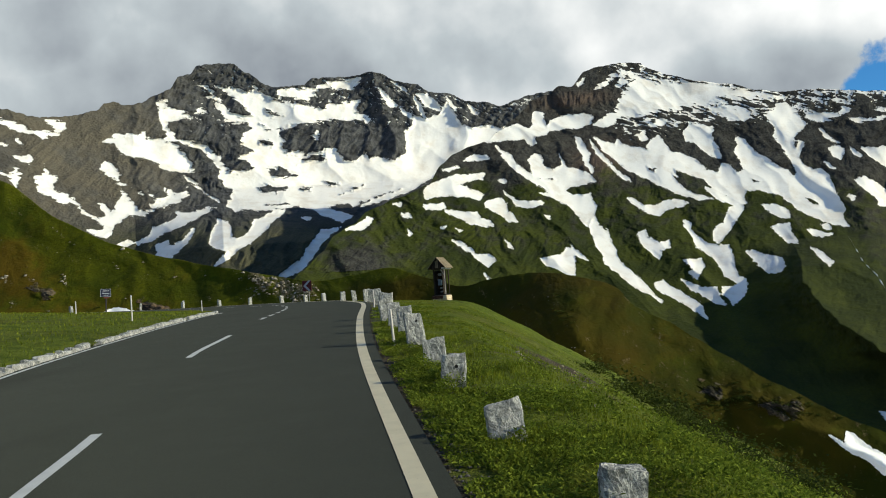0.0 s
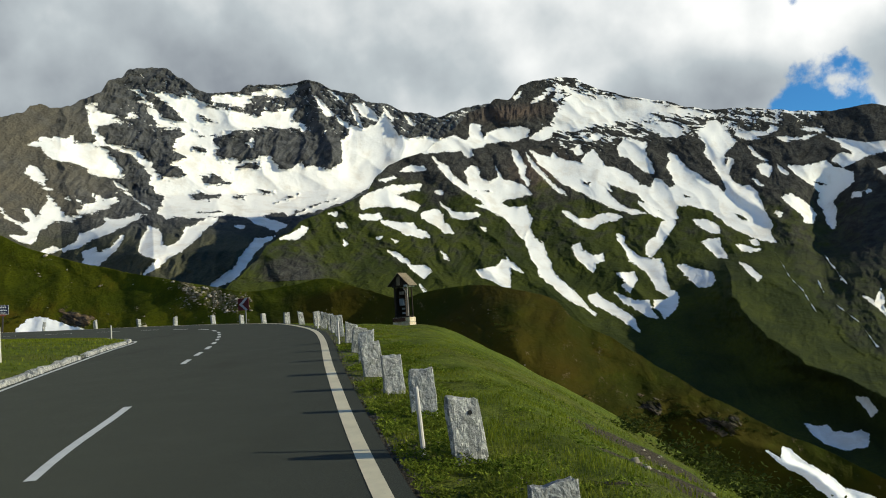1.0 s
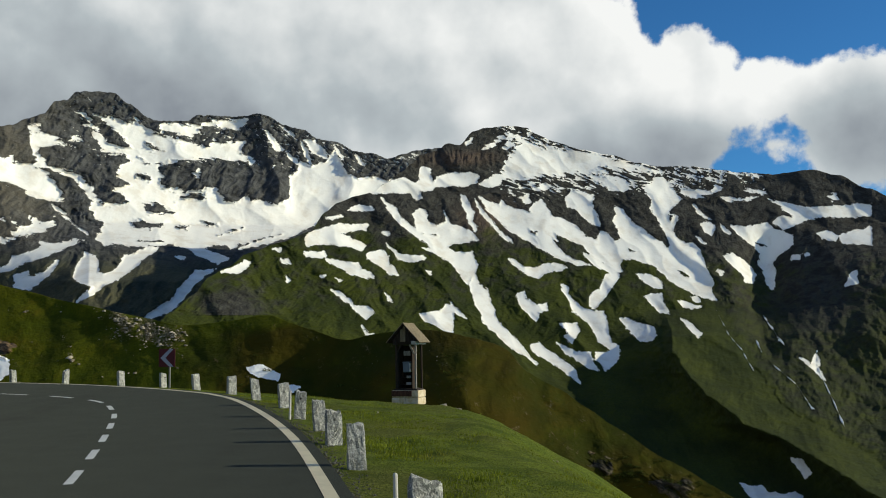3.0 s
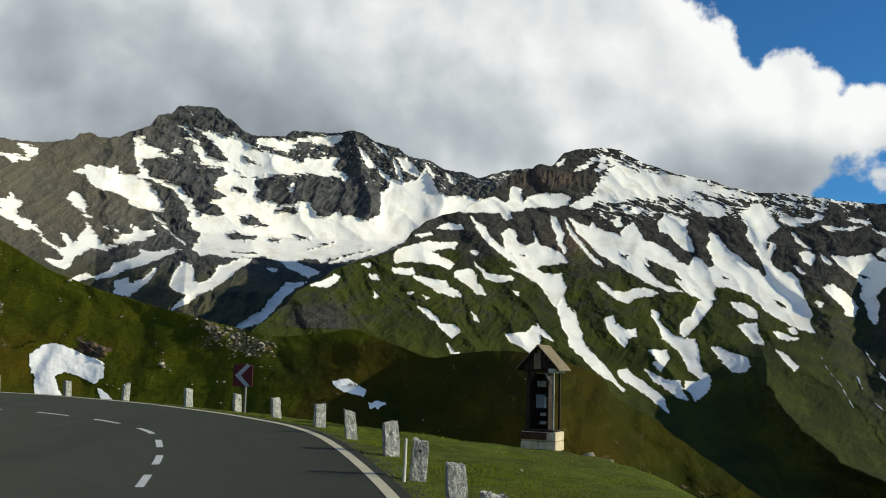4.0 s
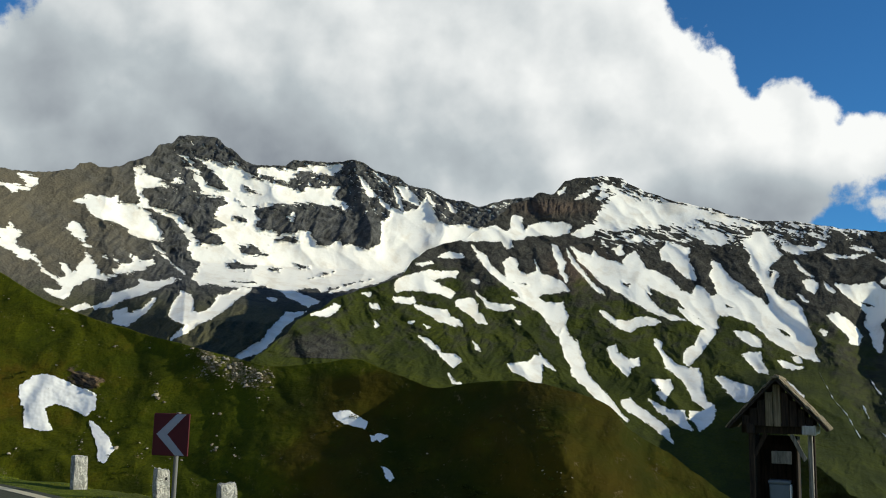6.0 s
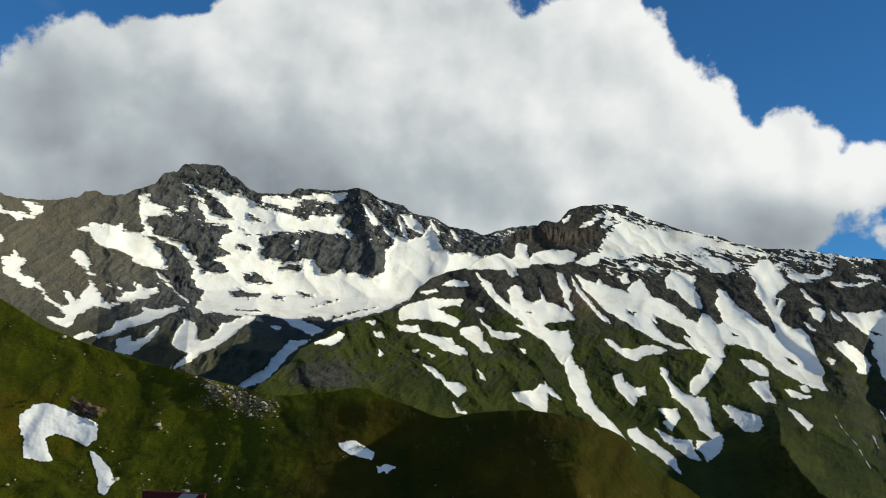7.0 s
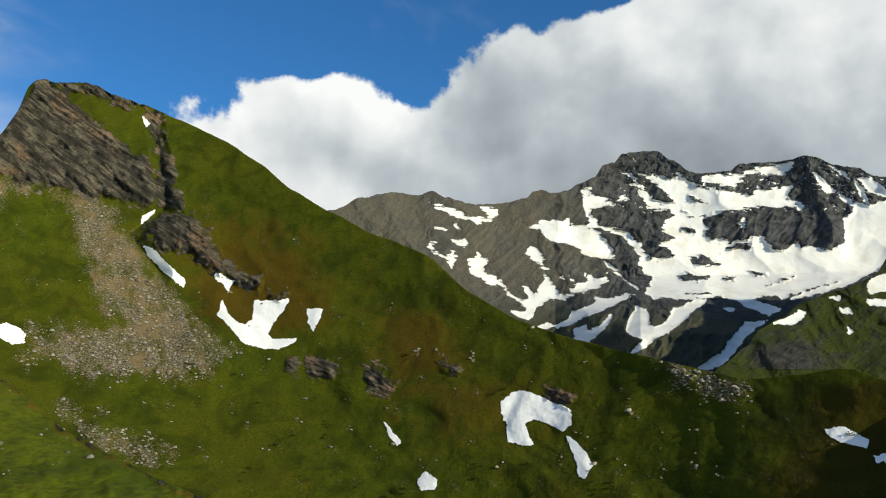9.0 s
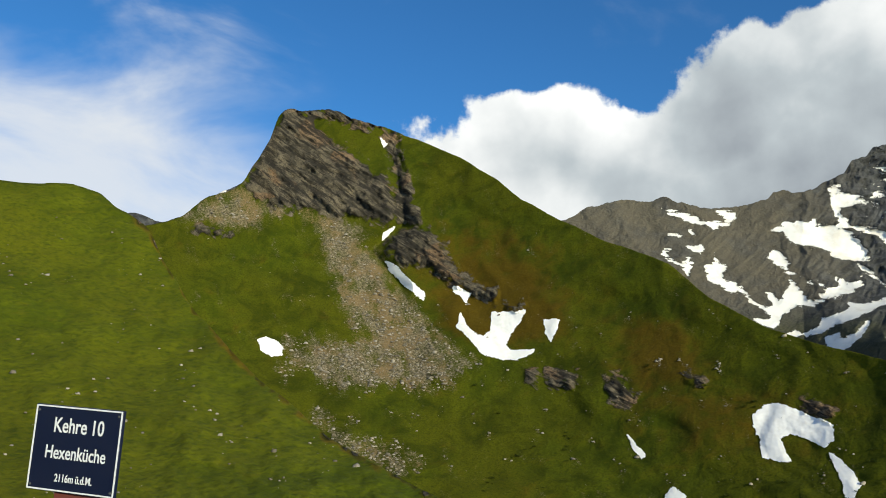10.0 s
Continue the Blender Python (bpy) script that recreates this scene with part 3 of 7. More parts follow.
lay(spur_snow, (-7.74, 5.76), (-6.54, 5.79), (-6.43, 5.52), (-6.88, 5.44), (-7.56, 5.49))
lay(spur_snow, (-6.43, 5.35), (-5.67, 5.20), (-4.48, 5.06), (-4.30, 4.72), (-3.72, 4.50), (-3.54, 4.13), (-4.12, 4.22), (-4.98, 4.37), (-5.57, 4.86), (-6.25, 5.19))
lay(spur_snow, (-3.97, 5.58), (-3.63, 5.76), (-2.95, 5.84), (-2.67, 5.43), (-2.60, 4.99), (-2.36, 4.86), (-2.01, 4.26), (-2.59, 4.42), (-3.04, 4.82), (-3.45, 5.08), (-3.86, 5.31))
lay(spur_snow, (-6.15, 3.50), (-5.64, 3.31), (-4.95, 2.85), (-4.85, 2.62), (-5.29, 2.77), (-5.80, 3.17))
lay(spur_snow, (-4.95, 2.58), (-4.61, 2.45), (-3.93, 2.47), (-3.58, 2.04), (-4.09, 1.69), (-4.60, 2.12))
lay(spur_snow, (-4.32, 1.25), (-4.08, 0.93), (-3.57, 0.67), (-4.07, 0.73))
lay(spur_snow, (-5.12, 8.28), (-4.53, 8.57), (-3.67, 8.49), (-3.49, 8.32), (-4.18, 8.24))
lay(spur_snow, (-6.42, 7.81), (-5.56, 8.00), (-5.38, 7.87), (-6.07, 7.71))
lay(spur_snow, (-2.78, 6.28), (-2.43, 5.95), (-2.02, 5.62), (-1.41, 5.46), (-0.55, 5.47), (-0.38, 5.30), (-0.89, 5.13), (-1.57, 5.18), (-2.02, 5.28), (-2.26, 5.71), (-2.61, 6.01))
lay(spur_snow, (-3.03, 6.93), (-2.51, 6.90), (-2.72, 6.76))
lay(spur_snow, (-2.92, 3.23), (-2.68, 3.06), (-2.41, 2.73), (-2.58, 2.76))
lay(spur_snow, (-0.35, 4.56), (-0.04, 4.50), (-0.11, 4.29))
lay(spur_snow, (-6.78, 4.29), (-6.44, 4.37), (-6.57, 4.20))
lay(spur_snow, (-5.89, 4.18), (-5.41, 4.05), (-5.65, 3.98))
lay(spur_snow, (-9.15, 5.34), (-8.74, 5.29), (-8.57, 5.06), (-8.98, 5.08))
lay(spur_snow, (-8.85, 4.27), (-8.61, 4.08), (-8.74, 3.97))
lay(spur_snow, (-9.61, 5.94), (-9.11, 5.99), (-9.20, 5.78))
lay(spur_snow, (-12.60, 4.59), (-11.77, 4.86), (-11.28, 5.21), (-10.94, 5.12), (-11.26, 4.71), (-11.59, 4.49))
lay(spur_snow, (-3.68, 9.34), (-2.82, 9.87), (-1.61, 10.23), (-0.92, 9.90), (-0.57, 10.07), (-0.68, 10.82), (-0.41, 11.03), (0.12, 10.76), (-0.06, 10.42), (0.29, 9.74), (0.12, 9.46), (-0.74, 9.39), (-0.57, 8.98), (-0.91, 8.87), (-1.26, 9.31), (-2.47, 9.36), (-3.33, 9.28))
lay(spur_snow, (0.12, 9.74), (0.46, 10.25), (1.15, 10.43), (2.35, 10.53), (3.04, 10.26), (2.86, 9.92), (2.35, 9.68), (1.32, 9.68), (0.46, 9.67))
lay(spur_snow, (-3.05, 9.08), (-2.74, 8.74), (-2.11, 8.34), (-1.94, 7.83), (-1.25, 7.33), (-0.90, 7.00), (-1.08, 8.02), (-0.74, 8.36), (-0.32, 8.20), (-0.22, 7.52), (0.30, 7.28), (0.98, 7.53), (0.81, 8.21), (1.15, 7.36), (1.83, 7.20), (2.34, 6.96), (2.68, 6.69), (2.84, 6.36), (2.17, 6.28), (1.32, 6.17), (0.98, 5.93), (1.49, 5.67), (2.50, 5.61), (2.67, 5.17), (2.83, 4.84), (2.49, 4.16), (2.15, 3.65), (1.82, 4.15), (1.48, 4.65), (1.15, 5.05), (0.47, 5.48), (-0.55, 5.98), (0.13, 5.82), (-0.21, 6.15), (-0.90, 6.65), (-1.76, 7.32), (-2.28, 7.83), (-2.63, 8.33))
lay(spur_snow, (2.59, 4.33), (2.82, 3.66), (3.32, 3.33), (3.58, 2.50), (3.80, 1.68), (4.29, 1.03), (4.77, 0.54), (5.25, 0.06), (5.73, -0.64), (6.20, -1.21), (4.92, -0.34), (4.11, 0.30), (3.62, 0.85), (3.03, 1.33), (2.91, 1.99), (2.58, 2.49), (2.48, 2.99), (2.25, 3.65))
lay(spur_snow, (1.84, 9.17), (2.18, 9.07), (2.35, 8.56), (2.68, 8.05), (2.51, 7.54), (2.85, 7.03), (2.68, 6.86), (2.34, 7.44), (2.17, 8.05), (1.94, 8.56))
lay(spur_snow, (2.96, 9.00), (3.54, 8.66), (4.21, 8.46), (4.38, 8.80), (4.72, 8.39), (5.55, 8.12), (6.38, 7.88), (6.87, 7.38), (7.36, 6.71), (7.51, 6.04), (8.30, 5.21), (9.11, 4.88), (9.65, 4.65), (8.94, 4.71), (7.97, 5.04), (7.33, 5.37), (6.51, 5.87), (5.69, 6.37), (4.87, 6.87), (4.20, 7.55), (3.53, 8.12))
lay(spur_snow, (2.76, 8.90), (3.09, 8.22), (3.70, 7.55), (4.36, 6.70), (4.96, 6.20), (4.53, 6.37), (3.86, 7.11), (3.29, 7.78), (2.86, 8.39))
lay(spur_snow, (6.80, 8.72), (7.12, 8.31), (7.38, 7.71), (8.19, 7.44), (8.84, 7.03), (9.31, 6.43), (10.11, 6.10), (10.35, 6.69), (10.76, 6.52), (11.06, 6.03), (11.55, 6.19), (11.31, 6.85), (11.11, 7.41), (11.34, 7.67), (11.23, 8.16), (11.67, 7.93), (12.21, 7.16), (12.82, 6.66), (13.28, 6.27), (13.87, 5.68), (13.82, 4.39), (13.06, 4.65), (12.29, 4.97), (11.66, 4.98), (11.34, 4.71), (11.48, 4.23), (11.01, 4.22), (10.54, 4.72), (9.76, 5.21), (9.29, 5.87), (8.49, 6.20), (7.84, 6.54), (7.52, 6.71), (7.67, 6.21), (7.03, 6.71), (6.38, 7.71), (6.05, 8.12), (6.40, 8.55))
lay(spur_snow, (12.76, 9.28), (13.24, 9.53), (14.04, 9.83), (14.64, 9.39), (15.01, 8.57), (15.22, 8.40), (14.49, 7.87), (14.35, 7.61), (14.96, 7.34), (14.53, 6.64), (14.72, 6.15), (15.25, 5.73), (15.71, 5.82), (16.13, 5.17), (16.39, 4.22), (16.70, 3.36), (16.61, 2.80), (16.94, 2.33), (16.15, 2.54), (15.13, 3.04), (14.25, 3.58), (13.66, 4.23), (13.24, 5.20), (13.12, 6.17), (13.73, 6.00), (14.18, 5.51), (14.40, 5.67), (14.12, 6.39), (13.92, 6.81), (13.64, 7.46), (13.34, 7.96), (13.45, 8.44), (13.06, 8.88))
lay(spur_snow, (8.22, 8.71), (8.73, 9.20), (9.38, 9.09), (10.02, 8.85), (9.85, 8.35), (10.15, 7.68), (10.29, 7.02), (9.82, 7.19), (9.34, 7.53), (9.02, 8.03), (8.38, 8.30))
lay(spur_snow, (5.52, 13.11), (5.78, 12.60), (6.45, 12.25), (7.12, 11.90), (8.78, 11.70), (10.42, 11.49), (11.38, 11.03), (12.65, 10.59), (13.89, 10.16), (14.98, 9.96), (13.89, 10.06), (12.94, 9.99), (12.32, 10.21), (11.36, 10.30), (10.39, 10.40), (10.06, 10.17), (11.03, 10.05), (11.98, 9.79), (12.29, 9.29), (11.80, 8.98), (11.00, 9.06), (10.37, 9.60), (9.89, 9.94), (9.08, 10.19), (7.75, 10.12), (6.75, 10.06), (5.41, 9.91), (4.74, 10.08), (4.23, 10.25), (4.57, 10.76), (4.41, 11.10), (5.09, 11.77), (5.61, 12.10), (5.27, 12.61))
lay(spur_snow, (3.03, 9.75), (3.72, 10.26), (4.40, 10.42), (4.74, 10.08), (4.22, 9.68), (3.37, 9.58))
lay(spur_snow, (2.70, 11.79), (3.22, 11.95), (4.08, 12.46), (4.76, 12.85), (4.83, 12.62), (4.07, 12.05), (3.22, 11.62))
lay(spur_snow, (4.41, 11.95), (5.10, 12.44), (5.27, 12.10), (4.58, 11.71))
lay(spur_snow, (2.19, 12.30), (2.70, 12.64), (2.63, 12.36), (2.29, 12.13))
lay(spur_snow, (6.24, 9.46), (6.91, 9.66), (7.41, 9.59), (7.07, 9.25), (6.41, 9.26))
lay(spur_snow, (5.56, 8.90), (6.00, 9.13), (6.13, 8.56), (5.79, 8.46))
lay(spur_snow, (14.80, 9.38), (15.71, 9.03), (16.91, 8.82), (17.22, 9.13), (17.50, 8.74), (16.59, 8.51), (15.68, 8.38), (15.23, 8.62))
lay(spur_snow, (17.34, 8.43), (18.66, 8.28), (19.82, 8.33), (18.94, 8.05), (17.77, 8.16))
lay(spur_snow, (18.41, 9.08), (18.98, 8.90), (19.84, 8.70), (20.25, 8.22), (19.54, 8.40), (18.83, 8.68))
lay(spur_snow, (15.81, 8.06), (16.39, 7.40), (16.82, 7.07), (16.38, 7.24), (16.01, 7.64))
lay(spur_snow, (16.21, 6.86), (16.67, 6.92), (17.02, 6.75), (16.78, 6.21), (16.43, 6.44))
lay(spur_snow, (15.88, 6.13), (16.17, 5.97), (16.40, 5.71), (16.11, 5.84))
lay(spur_snow, (17.26, 6.90), (17.82, 6.25), (17.53, 6.42))
lay(spur_snow, (17.89, 6.67), (19.13, 6.55), (19.90, 6.74), (20.33, 6.33), (21.21, 5.93), (21.18, 5.39), (20.56, 4.94), (20.08, 4.47), (20.19, 3.83), (20.04, 2.87), (19.70, 3.20), (19.60, 4.01), (19.32, 4.40), (19.50, 4.98), (19.07, 5.48), (18.48, 5.99))
lay(spur_snow, (19.98, 8.12), (20.58, 7.99), (21.46, 7.62), (22.63, 7.45), (24.09, 7.45), (25.50, 7.45), (25.46, 6.77), (23.76, 6.84), (22.60, 6.91), (21.70, 6.64), (20.78, 6.31), (20.26, 6.72), (20.52, 7.03), (21.42, 6.98), (20.85, 7.49))
lay(spur_snow, (23.11, 8.15), (23.70, 8.17), (23.88, 7.78), (23.47, 7.71))
lay(spur_snow, (22.54, 5.96), (23.13, 6.09), (23.69, 5.75), (23.53, 5.51), (22.96, 5.63))
lay(spur_snow, (23.69, 5.75), (24.51, 6.02), (25.42, 6.12), (25.35, 5.17), (23.81, 5.37))
lay(spur_snow, (21.08, 4.76), (21.59, 4.80), (21.51, 4.52), (21.16, 4.50))
lay(spur_snow, (21.74, 4.89), (22.09, 4.81), (21.88, 4.66))
lay(spur_snow, (16.98, 4.08), (17.35, 4.01), (17.22, 3.88))
lay(spur_snow, (24.48, 3.84), (24.12, 3.54), (23.85, 2.92), (24.51, 3.06))
lay(spur_snow, (20.39, -6.62), (20.83, -6.60), (21.35, -7.32), (21.04, -7.63), (20.65, -7.05))
lay(spur_snow, (21.22, -1.03), (21.78, -1.40), (22.12, -0.63), (22.19, -1.71), (22.44, -2.26), (22.03, -1.93))
lay(spur_snow, (4.71, 5.19), (5.17, 5.03), (5.67, 4.63), (6.33, 4.60), (6.99, 4.80), (7.64, 4.87), (8.22, 4.54), (7.63, 4.38), (6.98, 4.31), (6.48, 3.97), (5.99, 4.13), (5.50, 4.43), (5.07, 4.79))
lay(spur_snow, (5.14, 3.09), (5.57, 3.20), (5.73, 2.77), (6.28, 2.31), (6.94, 2.45), (6.93, 2.06), (6.43, 1.89), (6.26, 1.39), (5.94, 1.65), (5.55, 2.10), (5.23, 2.53))
lay(spur_snow, (7.87, 3.55), (8.26, 3.39), (8.18, 2.99), (8.55, 2.47), (9.02, 2.09), (9.66, 1.93), (10.29, 1.84), (10.43, 1.46), (10.56, 0.50), (10.69, 0.02), (11.06, -0.20), (11.13, -0.77), (10.80, -1.25), (10.25, -1.64), (10.02, -1.27), (9.72, -0.96), (9.79, -0.54), (10.36, -0.63), (10.62, -0.40), (10.07, 0.00), (9.77, 0.48), (9.32, 1.28), (8.85, 1.60), (8.47, 1.92), (8.30, 2.57), (7.93, 3.22))
lay(spur_snow, (10.52, 4.06), (11.23, 4.32), (11.31, 3.90), (10.81, 3.25), (10.32, 2.59), (9.66, 2.00), (9.45, 2.42), (9.69, 3.07), (10.18, 3.24))
lay(spur_snow, (7.55, 1.25), (8.68, 1.17), (8.82, 0.78), (8.32, -0.03), (7.85, 0.44), (8.18, 0.61))
lay(spur_snow, (5.90, -0.09), (6.39, 0.09), (6.71, -0.30), (7.34, -0.60), (7.81, -1.01), (8.43, -1.47), (8.72, -2.35), (8.10, -1.86), (7.48, -1.34), (6.69, -0.81), (6.05, -0.51))
lay(spur_snow, (7.42, 0.04), (7.84, -0.21), (8.47, -0.45), (9.42, -0.55), (9.55, -1.28), (9.85, -1.59), (9.23, -1.45), (8.61, -0.99), (7.98, -0.59))
lay(spur_snow, (12.32, 4.06), (13.03, 4.00), (13.79, 3.58), (13.77, 3.17), (13.16, 3.26), (12.71, 3.58))
lay(spur_snow, (12.76, 2.71), (13.14, 2.87), (13.75, 2.85), (13.82, 2.30), (14.10, 1.67), (13.55, 1.76), (13.12, 2.30))
lay(spur_snow, (11.28, 1.47), (11.84, 1.32), (12.29, 1.10), (13.21, 0.86), (13.27, 0.39), (13.02, 0.07), (12.40, 0.06), (12.11, 0.37), (11.66, 0.84))
lay(spur_snow, (14.78, 1.36), (15.18, 1.15), (15.89, 0.44), (15.73, 0.19), (15.30, 0.59))
lay(spur_snow, (14.65, 2.41), (15.39, 2.16), (15.97, 2.01), (15.37, 1.91), (14.93, 2.09))
lay(spur_snow, (15.41, 2.63), (15.85, 2.54), (15.93, 2.29), (15.55, 2.41))
lay(spur_snow, (9.28, 5.37), (9.76, 5.27), (10.39, 4.71), (11.23, 4.39), (10.84, 4.16), (10.06, 4.55), (9.53, 4.98))
lay(spur_snow, (17.40, 4.94), (17.90, 5.06), (18.33, 4.83), (18.74, 4.36), (19.13, 3.73), (18.96, 3.33), (18.54, 3.42), (18.42, 3.89), (17.87, 4.36), (17.53, 4.68))
lay(spur_snow, (-0.81, 1.93), (-0.21, 2.01), (0.47, 2.08), (0.80, 2.46), (1.30, 2.23), (1.30, 1.80), (1.23, 1.30), (1.13, 0.80), (0.63, 0.89), (0.13, 1.28), (-0.54, 1.53))
lay(spur_snow, (1.07, 2.63), (1.64, 1.97), (2.10, 1.55), (1.47, 1.90))
lay(spur_rock, (-0.56, 6.83), (0.30, 6.84), (0.47, 6.67), (-0.22, 6.66))
lay(spur_rock, (5.97, 6.98), (6.63, 6.81), (6.43, 6.64), (6.03, 6.71))
lay(spur_rock, (14.52, 4.32), (15.18, 4.13), (15.46, 3.74), (14.87, 3.90))
lay(spur_rock, (19.08, 5.64), (19.68, 5.55), (20.13, 5.34), (19.52, 5.36))
lay(spur_rock, (11.69, 5.86), (12.46, 5.36), (11.99, 5.37))
lay(spur_rock, (14.26, 7.61), (14.72, 7.44), (14.45, 7.03))


def spur_crest(az):
    return curve1(SPUR_CREST, az, 0.35) + 0.07 * fbm(az * 1.7, az * 0 + 8.3, 5, 15)


def spur_snow_cover(AZ, EL, TP):
    wx, wy = 0.10 * fbm(AZ * 2.6, EL * 3.2, 4, 73, 0.6), 0.08 * fbm(AZ * 2.6, EL * 3.2, 4, 79, 0.6)
    s = inside(AZ + wx, EL + wy, spur_snow)
    isle = inside(AZ + wx, EL + wy, spur_rock)
    snow = np.minimum(s, -isle)
    u, v = AZ * 0.80 - EL * 0.60, AZ * 0.60 + EL * 0.80
    snow = snow + 0.05 + 0.14 * jagged(u * 1.7, v * 2.0, 400) + 0.10 * jagged(u * 4.5, v * 5.5, 440) + 0.09 * fbm(u * 3.0, v * 8.5, 5, 92, 0.7)
    # broken cover along the crest: dark ribs and small leftovers, all lying aslant
    top = np.clip((EL - 9.6 + 0.10 * AZ) / 1.2, 0, 1) * np.clip((AZ - 2.0) / 3.0, 0, 1)
    rib = ridged(AZ * 0.55 + EL * 0.2, EL * 3.2 + AZ * 0.95, 5, 87, 0.6)
    snow = snow - 0.50 * np.clip(rib - 0.26, 0, 1) * top
    left = ridged(AZ * 0.8 - 3.0, EL * 3.4 + AZ * 1.3, 5, 89, 0.6)
    high = np.clip((EL - 7.0) / 2.5, 0, 1) * np.clip((AZ - 1.0) / 4.0, 0, 1) * np.clip((24 - AZ) / 5.0, 0, 1)
    return np.maximum(snow, -0.34 + 0.60 * left * high)


def past_strip(AZ, EL):
    """Degrees beyond the green strip on the rib, towards the cliffs."""
    return AZ - np.interp(-EL, (-2.5, -1.5, 1.0, 3.8, 5.1, 9.0), (16.2, 17.0, 18.4, 20.2, 22.7, 28.0)) + 0.6 * fbm(AZ * 0.9, EL * 0.9, 4, 99)


def spur_reach(AZ, EL, TP):
    s = np.clip((EL + 11) / 24, 0, 1.1)
    r = 1350 + 1500 * s + 16.0 * (AZ - 2) * np.clip(0.35 + s, 0, 1)
    w = 0.8 * fbm(AZ * 0.3 + 7, EL * 0.3, 3, 47)
    # gullies run down and to the right
    r -= 24 * ridged(AZ * 0.24 + EL * 0.20 + w * 0.4, EL * 0.13 + 4 + w * 0.3, 2, 51, 0.35)
    bare_ = (1 - 0.96 * np.clip(spur_snow_cover(AZ, EL, TP) * 4 + 0.5, 0, 1)) * (1 - 0.6 * np.clip((1.5 - EL) / 1.5, 0, 1) * (past_strip(AZ, EL) < 0))
    r -= (9 * ridged(AZ * 0.6 + EL * 0.5 + w, EL * 0.7 - AZ * 0.3 + w, 5, 63, 0.58) + 7 * jagged(AZ * 1.1 + EL * 0.8, EL * 1.0 - AZ * 0.7, 665)) * bare_
    col = np.exp(-((AZ - 1.9) / 2.4) ** 2 - ((EL - 11.4) / 0.6) ** 2)
    r -= col * (14 * ridged(AZ * 2.2, EL * 0.5, 4, 69) + 10 * jagged(EL, AZ * 1.2, 660))
    # the steep green rib whose far side falls into the gorge
    rib = np.interp(-EL, (-1.6, 0.5, 1.8, 3.3, 4.7, 5.3, 5.7, 12.0), (14.0, 14.3, 14.7, 16.3, 17.8, 19.2, 20.2, 30.0))
    d = AZ - rib + 0.45 * fbm(AZ * 0.8, EL * 0.8, 5, 65, 0.6)
    r -= 190 * np.exp(-np.where(d < 0, -d * 0.75, d * 0.12)) * np.clip((1.9 - EL) / 1.6, 0, 1)
    # cliffs on the right turn away from the sun
    cl = np.clip((6.4 - EL) / 2.0, 0, 1) * np.clip((EL + 1.5) / 2.5, 0, 1)
    r -= 20 * np.clip(AZ - 20.6, 0, 8) * cl
    r += 90 * np.exp(-((AZ - 19.6) / 1.3) ** 2) * cl
    r -= 10 * ridged(AZ * 0.9 + EL * 0.7, EL * 0.8 - AZ * 0.4, 4, 67) * np.clip(past_strip(AZ, EL) / 1.2, 0, 1) * np.clip((AZ - 15) / 2, 0, 1) * np.clip((5 - EL) / 2, 0, 1)
    return r


def spur_fields(AZ, EL, TP):
    cliff = np.exp(-((AZ - 1.7) / 2.2) ** 2 - ((EL - 11.35) / 0.42) ** 2)
    green = np.clip((8.0 - EL - 0.10 * AZ + 1.3 * fbm(AZ * 0.5, EL * 0.5, 3, 96)) / 2.2, 0, 1)
    green = green * (1 - 0.45 * np.clip(ridged(AZ * 0.5 + EL * 0.3, EL * 0.8 - AZ * 0.3, 4, 97, 0.55) * 1.5 - 0.15, 0, 1) * np.clip((EL - 1.0) / 2.0, 0.15, 1))
    green = green * (1 - 0.5 * np.exp(-((AZ - 22.5) / 2.5) ** 2 - ((EL - 2.5) / 3.0) ** 2))
    green = green * (1 - 0.9 * np.exp(-((AZ + 12) / 2.2) ** 2 - ((EL - 2.4) / 1.2) ** 2))
    right = past_strip(AZ, EL)
    green = np.where((right < 0) & (EL < 2.0), np.maximum(green, 0.9), green)
    green = green * (1 - 0.35 * np.clip(right / 0.5, 0, 1) * np.clip((AZ - 14) / 2.0, 0, 1))
    brown = np.maximum(cliff, np.exp(-((AZ - 3.6) / 1.8) ** 2 - ((EL - 7.6) / 1.1) ** 2))
    return {"snow": spur_snow_cover(AZ, EL, TP) - 0.8 * cliff, "brown": np.clip(brown * 1.3, 0, 1), "green": green}


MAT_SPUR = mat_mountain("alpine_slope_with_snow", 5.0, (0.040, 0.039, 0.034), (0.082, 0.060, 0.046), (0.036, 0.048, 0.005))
spur = slope("mountain", ORIGIN, -18, 31, 900, 350, spur_crest, lambda az: np.where(az < 2, -1.0, -1.0 - (az - 2) * 0.75).clip(-13), spur_reach, spur_fields, MAT_SPUR)
tagged(spur, "broad green and grey mountainside streaked with melting snow", "mountain", kind="structure")

def mat_water():
    m, n = material("falling_water")
    a = n.noise(n.stretch(n.co, (1, 1, 0.2)), 0.6, 5, 0.7)
    finish(n, n.mix(n.step(a, 0.35, 0.6), (0.30, 0.33, 0.34), (0.78, 0.80, 0.80)), 0.4)
    return m


MAT_WATER = mat_water()


